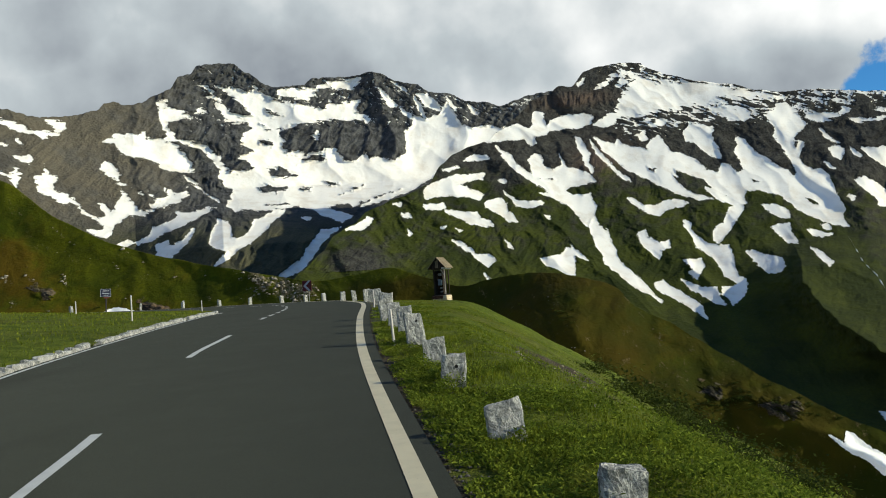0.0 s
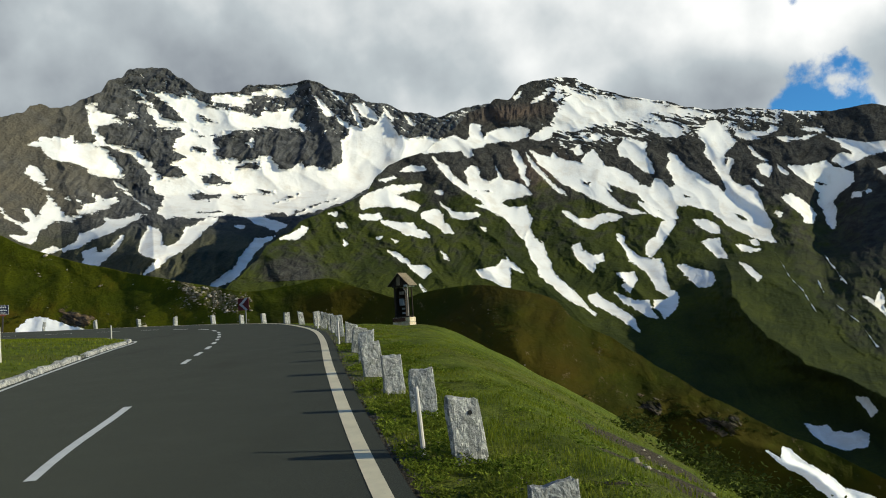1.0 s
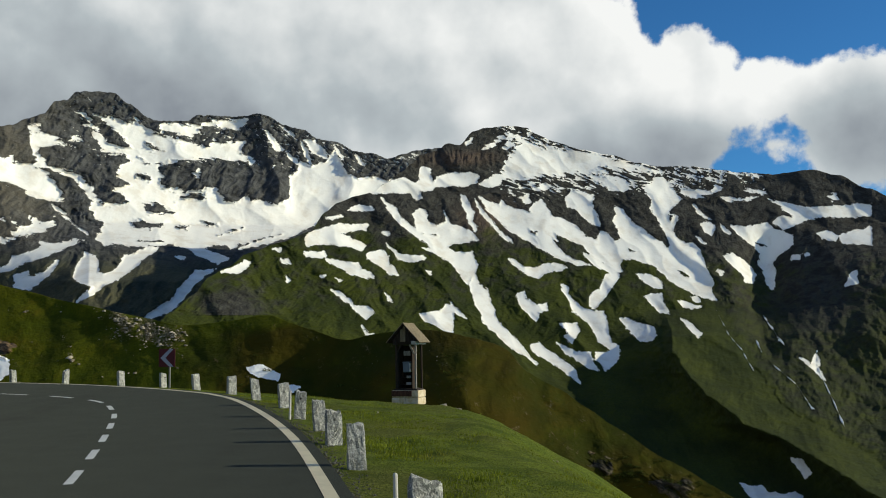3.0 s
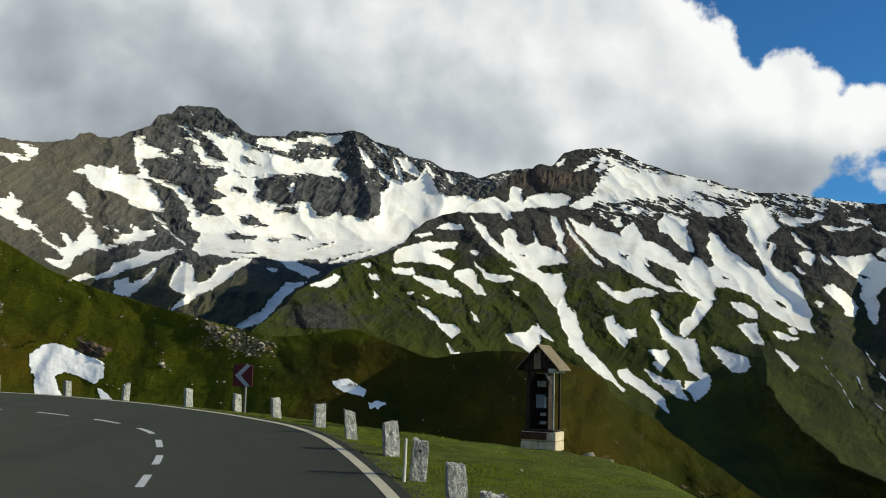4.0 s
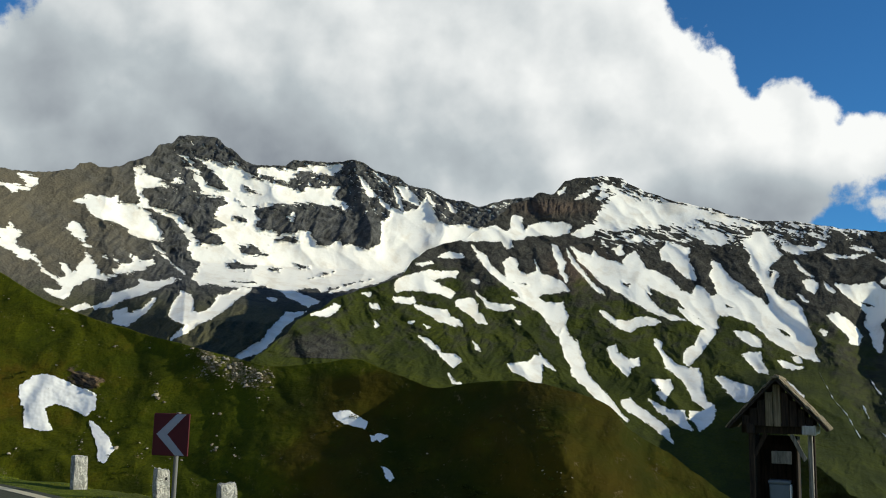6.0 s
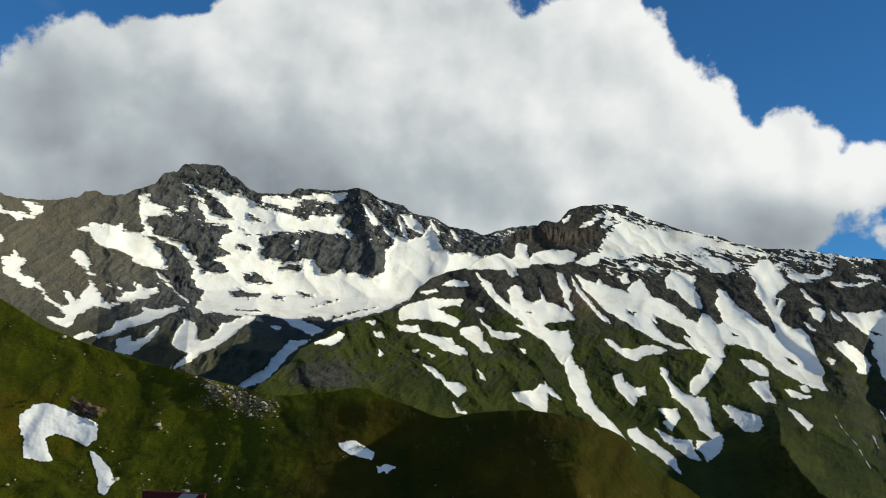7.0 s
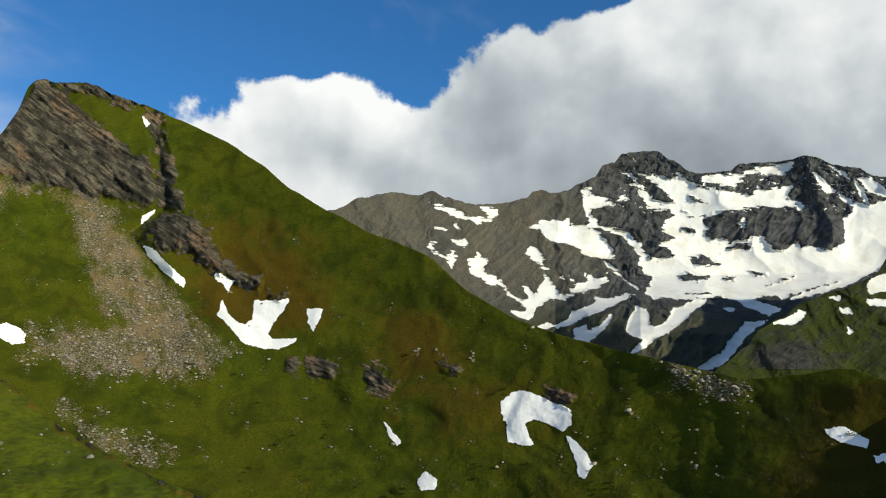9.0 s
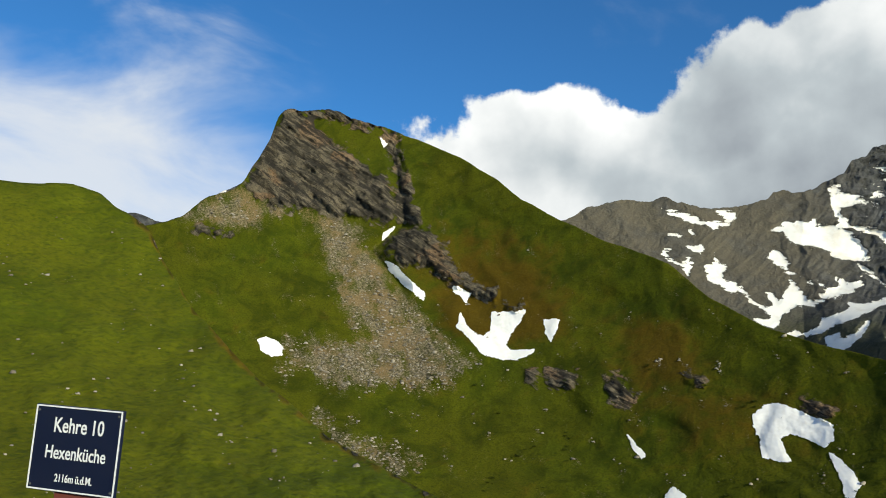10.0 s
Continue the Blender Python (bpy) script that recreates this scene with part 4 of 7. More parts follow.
def waterfall(width, *pts):
    """A thin white stream down the cliffs; points in azimuth and elevation."""
    p = np.array(pts)
    t = np.linspace(0, len(p) - 1, 60)
    az = np.interp(t, range(len(p)), p[:, 0]) + 0.05 * fbm(t * 0.9, t * 0 + p[0, 0], 4, 261)
    el = np.interp(t, range(len(p)), p[:, 1])
    w = 1.5 * width * np.clip(0.35 + 2.0 * fbm(t * 2.2, t * 0 + 3 + p[0, 0], 3, 263), 0.02, 1.3)[None, :] * np.array([-0.5, 0.0, 0.5])[:, None]
    AZ, EL = az[None, :] + w, np.repeat(el[None, :], 3, 0)
    RR = spur_reach(AZ, EL, spur_crest(AZ))
    V = on_rays(ORIGIN, AZ, EL, RR.min(0)[None, :] - np.array([2.0, 3.5, 2.0])[:, None])
    tagged(grid_mesh("waterfall", V, MAT_WATER), "thin white waterfall running down the dark cliffs", "waterfall", "waterfalls on the mountain", kind="structure")


waterfall(0.10, (16.79, 1.80), (17.41, 0.34), (18.05, -0.47), (18.66, -1.74))
waterfall(0.08, (18.92, 0.01), (19.19, -0.72))
waterfall(0.10, (19.69, -1.36), (20.88, -2.50), (21.67, -3.88))
waterfall(0.08, (19.51, 1.18), (20.40, -0.31))
waterfall(0.12, (22.13, -0.63), (22.13, -1.72), (22.71, -3.25), (23.31, -5.04))
waterfall(0.10, (19.43, 1.40), (19.86, 0.59), (20.19, -0.07))

# ---- green hill with the rock summit, and the dark knoll ----
HILL_EYE = (-16.0, 55.0, 2.0)
HILL_CREST = [(-75, 8.5), (-68, 9.6), (-62.5, 10.5), (-60.8, 11.9), (-58.9, 12.9), (-58.3, 14.0), (-57.5, 15.4), (-56.9, 17.0), (-55.4, 17.35), (-53.7, 17.5),
              (-51.9, 16.95), (-50.5, 16.65), (-48.4, 16.0), (-46.2, 15.2), (-43.7, 13.9), (-41.6, 12.4), (-39.2, 11.15), (-36.5, 9.9), (-33.5, 8.8),
              (-30.3, 6.3), (-27.3, 4.7), (-24.0, 3.65), (-20.8, 2.85), (-17.3, 2.05), (-14.6, 1.5), (-11.9, 1.72), (-9.1, 2.05), (-6.9, 1.25), (-4.0, 0.40),
              (-2.4, 0.72), (0.4, 0.98), (2.4, 0.85), (4.4, 0.35), (6.6, -0.45), (7.9, -1.9), (9.9, -3.0), (11.6, -4.2), (13.5, -5.5), (16.7, -7.5), (21.4, -10.0), (28, -13)]

lay(hill_snow, (-57.52, 3.56), (-57.04, 3.78), (-56.55, 3.69), (-56.03, 3.28), (-56.07, 2.78), (-56.66, 2.69), (-57.26, 3.00))
lay(hill_snow, (-50.13, 8.60), (-49.46, 8.35), (-48.40, 7.35), (-47.63, 6.69), (-47.69, 6.24), (-48.21, 6.61), (-49.09, 7.33), (-49.80, 7.99))
lay(hill_snow, (-45.99, 7.24), (-45.47, 7.08), (-44.78, 6.76), (-45.12, 6.34), (-45.15, 6.07), (-45.36, 6.57), (-45.88, 6.90))
lay(hill_snow, (-45.45, 5.55), (-45.10, 4.88), (-44.58, 4.38), (-44.07, 4.15), (-43.63, 4.57), (-43.57, 5.76), (-43.23, 5.59), (-42.55, 5.71), (-41.53, 5.79), (-41.87, 5.11), (-42.37, 4.42), (-42.71, 3.74), (-42.37, 3.41), (-41.02, 3.50), (-41.19, 3.16), (-42.20, 2.81), (-43.21, 2.89), (-44.06, 3.11), (-44.74, 3.87), (-45.68, 4.76))
lay(hill_snow, (-40.42, 5.30), (-39.51, 5.31), (-39.68, 4.63), (-40.02, 4.02), (-40.35, 4.46))
lay(hill_snow, (-35.64, -1.38), (-35.17, -1.85), (-34.55, -2.56), (-34.87, -2.69), (-35.40, -2.01))
lay(hill_snow, (-28.69, -0.07), (-28.13, 0.41), (-27.37, 0.68), (-26.36, 0.30), (-25.37, -0.14), (-24.53, -0.48), (-24.58, -1.33), (-25.02, -1.71), (-25.86, -1.31), (-26.72, -1.04), (-27.26, -1.27), (-27.06, -2.03), (-26.79, -2.48), (-27.38, -2.59), (-28.25, -2.32), (-28.36, -1.46), (-28.63, -0.69))
lay(hill_snow, (-24.81, -2.03), (-24.21, -2.36), (-23.69, -2.93), (-23.38, -3.65), (-23.79, -4.41), (-24.19, -4.28), (-24.28, -3.41), (-24.64, -2.53))
lay(hill_snow, (-33.57, -4.77), (-33.19, -4.19), (-32.43, -4.65), (-32.60, -5.18), (-33.37, -5.22))
lay(hill_snow, (-50.62, 15.96), (-50.22, 15.63), (-50.43, 15.42))
lay(hill_snow, (-50.29, 10.31), (-49.54, 10.74), (-49.80, 10.32), (-50.34, 9.76))
lay(hill_snow, (-10.62, -1.29), (-9.70, -1.06), (-8.98, -1.49), (-8.38, -1.82), (-8.61, -2.17), (-9.48, -2.02), (-10.36, -1.69))
lay(hill_snow, (-8.24, -2.61), (-7.31, -2.49), (-7.50, -2.76), (-8.05, -2.98))
lay(hill_snow, (-7.37, -4.42), (-6.87, -4.68), (-6.57, -5.18), (-6.91, -5.32), (-7.20, -4.96))
lay(hill_snow, (-55.46, -0.82), (-54.96, -1.01), (-55.22, -1.14))
lay(hill_snow, (19.60, -10.79), (20.08, -10.99), (20.56, -11.40), (20.65, -10.52), (21.13, -10.69), (21.75, -11.37), (22.53, -11.87), (23.45, -12.34), (23.89, -12.89), (25.26, -13.26), (26.32, -13.70), (23.53, -13.81), (22.60, -13.14), (21.69, -12.30), (20.59, -11.75))
lay(hill_snow, (-8.14, -2.69), (-7.53, -2.48), (-7.06, -2.56), (-7.63, -2.99))
lay(hill_crags, (-58.71, 12.58), (-58.29, 14.02), (-57.54, 15.75), (-56.88, 17.47), (-55.73, 17.22), (-54.64, 16.45), (-53.56, 15.68), (-51.76, 14.58), (-50.15, 13.63), (-49.88, 12.61), (-49.39, 11.43), (-49.89, 10.80), (-51.28, 11.09), (-53.01, 11.12), (-54.40, 11.39), (-55.77, 11.42), (-57.14, 11.57), (-58.17, 12.01))
lay(hill_crags, (-50.58, 16.77), (-49.71, 16.26), (-49.22, 14.17), (-48.64, 13.51), (-48.25, 11.81), (-47.88, 11.07), (-48.49, 10.71), (-49.37, 11.02), (-49.75, 11.76), (-49.54, 13.14), (-50.02, 14.83), (-50.48, 16.00))
lay(hill_crags, (-50.03, 9.87), (-49.36, 10.58), (-47.80, 10.79), (-46.92, 10.13), (-46.20, 8.95), (-44.79, 7.44), (-43.42, 7.12), (-43.06, 5.94), (-44.27, 6.60), (-45.99, 7.24), (-47.57, 8.23), (-49.29, 8.28), (-50.11, 9.18))
lay(hill_crags, (-56.89, 17.53), (-53.30, 17.78), (-51.69, 17.06), (-49.91, 16.80), (-51.66, 16.45), (-53.27, 16.94), (-55.36, 16.90), (-56.58, 16.99))
lay(hill_crags, (-61.84, 10.01), (-60.38, 10.05), (-58.87, 9.75), (-60.34, 9.52), (-61.66, 9.70))
lay(hill_crags, (-41.69, 2.42), (-40.69, 2.27), (-40.85, 1.27), (-41.52, 1.42))
lay(hill_crags, (-36.82, 1.91), (-35.91, 2.03), (-35.12, 0.74), (-35.68, 0.17), (-36.74, 0.86))
lay(hill_crags, (-32.70, 2.18), (-31.91, 2.26), (-30.98, 1.95), (-31.46, 1.46), (-32.24, 1.61))
lay(hill_crags, (-26.18, 0.93), (-25.17, 0.79), (-24.50, 0.04), (-24.67, -0.42), (-25.36, -0.07), (-26.12, 0.40))
lay(hill_crags, (11.77, -7.40), (13.75, -7.84), (13.03, -8.39), (11.96, -7.99))
lay(hill_crags, (15.18, -8.44), (18.42, -8.67), (18.21, -9.75), (16.19, -9.57))
lay(hill_crags, (-42.90, 6.28), (-41.71, 6.13), (-42.04, 5.71), (-42.82, 5.77))
lay(hill_crags, (-40.35, 2.44), (-38.53, 2.31), (-38.70, 1.15), (-40.02, 1.12))
lay(hill_debris, (-54.91, 11.19), (-53.01, 11.01), (-51.59, 9.98), (-50.51, 8.66), (-49.42, 6.98), (-48.01, 5.32), (-46.96, 4.32), (-45.92, 3.33), (-44.96, 2.51), (-46.23, 1.58), (-47.91, 1.00), (-49.93, 1.29), (-51.94, 1.04), (-53.62, 1.52), (-55.72, 2.39), (-55.37, 3.33), (-52.71, 3.55), (-50.86, 3.88), (-52.09, 5.19), (-53.02, 7.20), (-53.69, 9.21))
lay(hill_debris, (-62.21, 10.65), (-60.82, 11.82), (-58.81, 12.54), (-57.33, 12.00), (-56.44, 11.28), (-57.76, 10.62), (-59.08, 10.44), (-60.74, 10.56))
lay(hill_debris, (-53.84, -1.11), (-52.18, -1.53), (-50.49, -2.25), (-47.97, -3.39), (-48.46, -3.72), (-50.80, -3.00), (-53.32, -1.82))
lay(hill_debris, (-18.88, 2.03), (-17.90, 2.23), (-15.82, 1.27), (-14.80, 1.12), (-15.26, 0.33), (-17.16, 1.06), (-18.51, 1.36))


def hill_crest(az):
    rocky = np.exp(-((az + 55) / 4.5) ** 2)
    return curve1(HILL_CREST, az) + (0.05 + 0.10 * rocky) * fbm(az * 1.8, az * 0 + 5.5, 5, 105)


def hill_rock(AZ, EL):
    w = 0.25 * fbm(AZ * 1.4, EL * 1.4, 4, 109, 0.6)
    return np.clip(1.3 * inside(AZ + w, EL + w, hill_crags), -1.5, 0.9) + 0.12 + 0.55 * fbm(AZ * 1.3 + EL * 0.7, EL * 1.3 - AZ * 0.5, 6, 111, 0.62)


def hill_scree(AZ, EL):
    w = 0.35 * fbm(AZ * 1.1, EL * 1.1, 4, 115, 0.6)
    return np.clip(inside(AZ + w, EL - w, hill_debris), -1, 0.7) * 1.0 - 0.02 + 1.9 * fbm(AZ * 1.2 + EL * 0.4, EL * 0.9, 6, 117, 0.68)


def soft_ramp(x, k=3.0):
    return k * np.logaddexp(0, x / k)


def hill_reach(AZ, EL, TP):
    s = np.clip((EL + 9) / 25.0, 0, 1.1)
    west = 1 / (1 + np.exp((AZ + 43) / 4.0))
    r = 440 + (210 + 120 * west) * s
    # the knoll and the hollow behind the bend
    r -= 34 * np.exp(-((AZ - 4.0) / 4.8) ** 2 - ((EL + 2.0) / 4.2) ** 2)
    r += 14 * np.exp(-((AZ + 6) / 4.5) ** 2 - ((EL + 2) / 3.6) ** 2)
    r += 4.5 * soft_ramp(AZ - 5.0, 2.0)
    r *= np.exp(-0.0098 * (soft_ramp(AZ + 35) - soft_ramp(AZ + 3)) - 0.0016 * soft_ramp(AZ + 3))
    r -= 1.5 * soft_ramp(-48 - AZ)
    w = 0.6 * fbm(AZ * 0.12, EL * 0.15, 3, 119)
    r -= 9 * fbm(AZ * 0.11 + EL * 0.04 + w, EL * 0.10 + w, 3, 121)
    r -= 1.3 * fbm(AZ * 0.6, EL * 0.7, 4, 127)
    rock = np.clip(hill_rock(AZ, EL) * 1.6, 0, 1)
    rock = rock * np.clip((EL - 2.5) / 4.0, 0.6, 1)
    du, dv = AZ * 0.80 - EL * 0.60 + w, AZ * 0.60 + EL * 0.80
    crag = 7 * ridged(du * 0.25, dv * 0.9, 5, 600, 0.6) + 6 * jagged(du * 0.8, dv * 1.6, 640) + 4 * jagged(du * 2.4, dv * 4.0, 643) + 4 * ridged(AZ * 0.7 + EL * 0.8, EL * 0.5 - AZ * 0.6, 5, 131, 0.6)
    r -= rock * crag
    gully = strokes(AZ, EL, [[(-50.1, 16.5, 0.2), (-49.3, 13.0, 0.3), (-48.9, 11.0, 0.4), (-51.0, 9.2, 0.3), (-49.0, 7.0, 0.3)]])
    r += 16 * np.clip(0.35 + gully, 0, 0.7)
    return r


def hill_fields(AZ, EL, TP):
    rock = hill_rock(AZ, EL)
    tawny = 2.0 * np.exp(-((AZ + 42.8) / 3.4) ** 2 - ((EL - 5.4) / 1.6) ** 2) + 1.1 * np.exp(-((AZ + 44) / 4.5) ** 2 - ((EL - 8.4) / 2.2) ** 2) + 1.2 * np.exp(-((AZ + 33.5) / 2.6) ** 2 - ((EL - 3.4) / 2.4) ** 2) + 0.9 * np.exp(-((AZ - 8) / 5) ** 2 - ((EL + 4.0) / 2.8) ** 2) + 0.7 * np.exp(-((AZ - 1) / 5) ** 2 - ((EL - 0.2) / 0.9) ** 2) + 0.8 * np.exp(-((AZ + 30) / 5) ** 2 - ((EL + 0.5) / 2.0) ** 2)
    # dark heath whose colour also carries the shade on knoll and hollow
    heath_shade = 1.5 * np.clip((AZ + 17) / 5.0, 0, 1) * np.clip((2.2 - EL) / 1.5, 0, 1) - 0.55 + 0.8 * fbm(AZ * 0.45, EL * 0.6, 4, 143)
    return {"heath_shade": heath_shade, "rock": rock, "scree": hill_scree(AZ, EL), "tawny": tawny + 0.5 * fbm(AZ * 0.4, EL * 0.5, 4, 141)}


def mat_hill(name, gain=1.0, patchy=0.62):
    m, n = material(name)
    co = n.co
    fine = n.noise(co, 0.9, 6, 0.62)
    mid = n.noise(co, 0.09, 5, 0.6, 0.4)
    wide = n.noise(co, 0.018, 4, 0.55)
    turf = n.mix(n.step(mid, 0.3, 0.7), (0.046, 0.066, 0.008), (0.090, 0.108, 0.015))
    turf = n.mix(n.step(wide, 0.35, 0.65, 0.0, 0.75), turf, (0.094, 0.098, 0.014))
    turf = n.mix(n.step(fine, 0.25, 0.6), (0.040, 0.055, 0.010), turf)
    tw = n.step(n.math("ADD", n.attr("tawny"), n.math("MULTIPLY", n.math("SUBTRACT", mid, 0.5), 2.2)), 0.15, 1.2, 0.0, 0.8)
    turf = n.mix(n.step(n.noise(co, 0.045, 5, 0.6, 0.8), 0.46, 0.66, 0.0, patchy), turf, (0.022, 0.034, 0.004))
    turf = n.mix(n.step(n.noise(n.stretch(co, (1.0, 1.0, 2.5)), 0.25, 5, 0.65), 0.55, 0.75, 0.0, 0.5), turf, (0.105, 0.098, 0.018))
    turf = n.mix(tw, turf, n.mix(fine, (0.066, 0.039, 0.012), (0.142, 0.088, 0.030)))
    # heath tint, deepened to stand for the shaded ground behind the bend
    hm = n.step(n.math("ADD", n.attr("heath_shade"), n.math("MULTIPLY", n.math("SUBTRACT", fine, 0.5), 1.2)), 0.0, 1.0, 0.0, 0.88)
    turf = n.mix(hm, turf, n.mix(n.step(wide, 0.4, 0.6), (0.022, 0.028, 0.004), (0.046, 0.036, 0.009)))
    # beds that dip to the side, with dark joints and rusty stains
    def along(v):
        q = n.add("ShaderNodeVectorMath", operation="DOT_PRODUCT")
        n.link(co, q.inputs[0])
        q.inputs[1].default_value = v
        return q.outputs["Value"]
    beds = n.add("ShaderNodeCombineXYZ")
    for sock, v in zip(beds.inputs, ((0.36, 0.48, 0.80), (0.07, 0.10, -0.09), (-0.12, 0.09, 0.0))):
        n.link(along(v), sock)
    strata = n.noise(beds.outputs[0], 0.30, 8, 0.68, 0.6)
    grit = n.noise(co, 0.55, 7, 0.7)
    rockc = n.mix(n.step(mid, 0.35, 0.65), (0.042, 0.037, 0.027), (0.150, 0.124, 0.084))
    rust = n.step(n.noise(co, 0.030, 4, 0.6, 0.6), 0.53, 0.63, 0.0, 0.7)
    rockc = n.mix(rust, rockc, n.mix(grit, (0.13, 0.065, 0.030), (0.30, 0.20, 0.115)))
    rockc = n.mix(n.step(strata, 0.43, 0.56, 0.92, 0.0), rockc, (0.020, 0.018, 0.015))
    rockc = n.mix(n.step(grit, 0.36, 0.52, 0.75, 0.0), rockc, (0.028, 0.025, 0.019))
    rockc = n.mix(n.step(grit, 0.60, 0.72, 0.0, 0.5), rockc, (0.22, 0.19, 0.14))
    stone = n.noise(co, 0.7, 6, 0.75)
    screec = n.mix(n.step(stone, 0.40, 0.62), (0.060, 0.050, 0.028), (0.26, 0.21, 0.135))
    screec = n.mix(n.step(n.noise(co, 0.06, 4, 0.6), 0.45, 0.62), screec, n.mix(stone, (0.10, 0.065, 0.028), (0.27, 0.19, 0.10)))
    sm = n.step(n.math("ADD", n.attr("scree"), n.math("MULTIPLY", n.math("SUBTRACT", fine, 0.5), 3.4)), -0.5, 0.9, 0.0, 0.92)
    turf = n.mix(1.0, turf, (gain * 1.04, gain, gain * 0.22), "MULTIPLY")
    c = n.mix(sm, turf, screec)
    broken = n.math("ADD", n.math("MULTIPLY", n.math("SUBTRACT", mid, 0.5), 2.6), n.math("MULTIPLY", n.math("SUBTRACT", strata, 0.5), 1.6))
    rm = n.step(n.math("ADD", n.attr("rock"), broken), 0.0, 0.3)
    c = n.mix(rm, c, rockc)
    h = n.math("ADD", n.math("MULTIPLY", mid, 4.0), n.math("MULTIPLY", fine, 0.8))
    crag = n.noise(n.stretch(co, (1.0, 1.0, 0.6)), 0.28, 6, 0.65, 0.6)
    h = n.math("ADD", h, n.math("MULTIPLY", n.math("MULTIPLY", n.math("ADD", crag, strata), rm), 3.0))
    finish(n, c, 0.95, n.bump(h, 0.6, 0.5), spec=0.1)
    return m


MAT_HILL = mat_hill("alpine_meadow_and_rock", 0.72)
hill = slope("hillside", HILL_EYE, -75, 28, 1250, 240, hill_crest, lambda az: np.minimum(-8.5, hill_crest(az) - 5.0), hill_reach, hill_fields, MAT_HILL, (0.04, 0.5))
tagged(hill, "steep green alpine hillside with a rocky summit, scree and tawny patches", "hill", kind="structure")


def mat_snow():
    m, n = material("old_snow")
    a, b = n.noise(n.co, 0.35, 5, 0.6), n.noise(n.co, 3.0, 4, 0.6)
    c = n.mix(n.step(a, 0.48, 0.75, 0.0, 0.3), (0.92, 0.90, 0.86), (0.74, 0.69, 0.60))
    c = n.mix(n.step(b, 0.62, 0.8, 0.0, 0.25), c, (0.52, 0.46, 0.38))
    finish(n, c, 0.55, n.bump(n.math("ADD", a, n.math("MULTIPLY", b, 0.2)), 0.3, 0.15), spec=0.1)
    return m


MAT_SNOW = mat_snow()


def snow_patches():
    """Lying snow on the hill: each field is a thin body with a rounded rim."""
    for g in hill_snow:
        pts = np.array(g)
        (a0, e0), (a1, e1) = pts.min(0) - 0.3, pts.max(0) + 0.3
        na, ne = int((a1 - a0) / 0.03) + 2, int((e1 - e0) / 0.03) + 2
        AZ, EL = np.meshgrid(np.linspace(a0, a1, na), np.linspace(e0, e1, ne))
        wx, wy = 0.12 * fbm(AZ * 2.6, EL * 2.6, 5, 151, 0.6), 0.12 * fbm(AZ * 2.6, EL * 2.6, 5, 157, 0.6)
        body_ = inside(AZ + wx, EL + wy, [g])
        d = body_ + 0.03 * fbm(AZ * 9, EL * 9, 3, 161) + 0.14 * jagged(AZ * 1.6 - EL * 1.2, AZ * 1.2 + EL * 1.6, 500)
        RR = hill_reach(AZ, EL, hill_crest(AZ))
        V = on_rays(HILL_EYE, AZ, EL, RR - 0.30 - 0.7 * np.sqrt(np.clip(body_ + 0.1, 0, 0.4)))
        idx = np.arange(na * ne).reshape(ne, na)
        F = np.stack([idx[:-1, :-1], idx[:-1, 1:], idx[1:, 1:], idx[1:, :-1]], -1).reshape(-1, 4)
        F = F[(d.reshape(-1)[F] > 0).any(1)]
        used, inv = np.unique(F, return_inverse=True)
        if len(F) < 4:
            continue
        V, dd = V.reshape(-1, 3)[used], d.reshape(-1)[used]
        ob = face_mesh("snow_patch", V, inv.reshape(F.shape), MAT_SNOW)
        tagged(ob, "patch of dirty old snow lying on the grassy hillside", "snow", "snow patches on the hill")


snow_patches()

# ---- the nearer green slope left of the summit ----
NEAR_CREST = [(-96, 9), (-84, 10.5), (-76, 11.2), (-71.8, 11.4), (-70.2, 11.4), (-68.4, 11.6), (-66.9, 11.3), (-65.5, 10.4), (-64.1, 9.6), (-62.7, 7.3), (-60.9, 4.8), (-56.6, 0.8),
              (-52.6, -2.2), (-46.7, -5.0), (-42, -7.5), (-38, -11)]


def near_crest(az):
    return curve1(NEAR_CREST, az) + 0.05 * fbm(az * 1.3, az * 0 + 2.5, 4, 171)


def near_reach(AZ, EL, TP):
    s = np.clip((EL + 14) / 26.0, 0, 1)
    return 60 + 190 * s ** 1.3 - 4 * fbm(AZ * 0.25, EL * 0.3, 4, 175) - 0.8 * fbm(AZ * 1.1, EL * 1.4, 4, 177)


def near_fields(AZ, EL, TP):
    # a worn gully where the slope meets the hillside
    gully = 1.3 * np.exp(-((TP - EL) / 0.42) ** 2) * np.clip((AZ + 65.5) / 1.0, 0, 1) * np.clip(0.7 + 1.2 * fbm(AZ * 1.2, EL * 1.2, 4, 187), 0, 1.2)
    return {"heath_shade": -1.2 + 2.0 * gully, "rock": -2.2 + 2.0 * gully + 0.5 * fbm(AZ * 2, EL * 2, 3, 189), "scree": -1.6 + 0.8 * fbm(AZ * 0.5, EL * 0.9, 4, 181), "tawny": -0.35 + 0.7 * fbm(AZ * 0.5 + EL * 0.3, EL * 0.8, 4, 183) + 1.5 * gully}


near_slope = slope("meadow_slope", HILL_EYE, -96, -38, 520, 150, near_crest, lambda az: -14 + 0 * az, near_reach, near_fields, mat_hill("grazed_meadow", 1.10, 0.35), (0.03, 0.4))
tagged(near_slope, "bright green grazed meadow slope above the road", "hill", kind="structure")

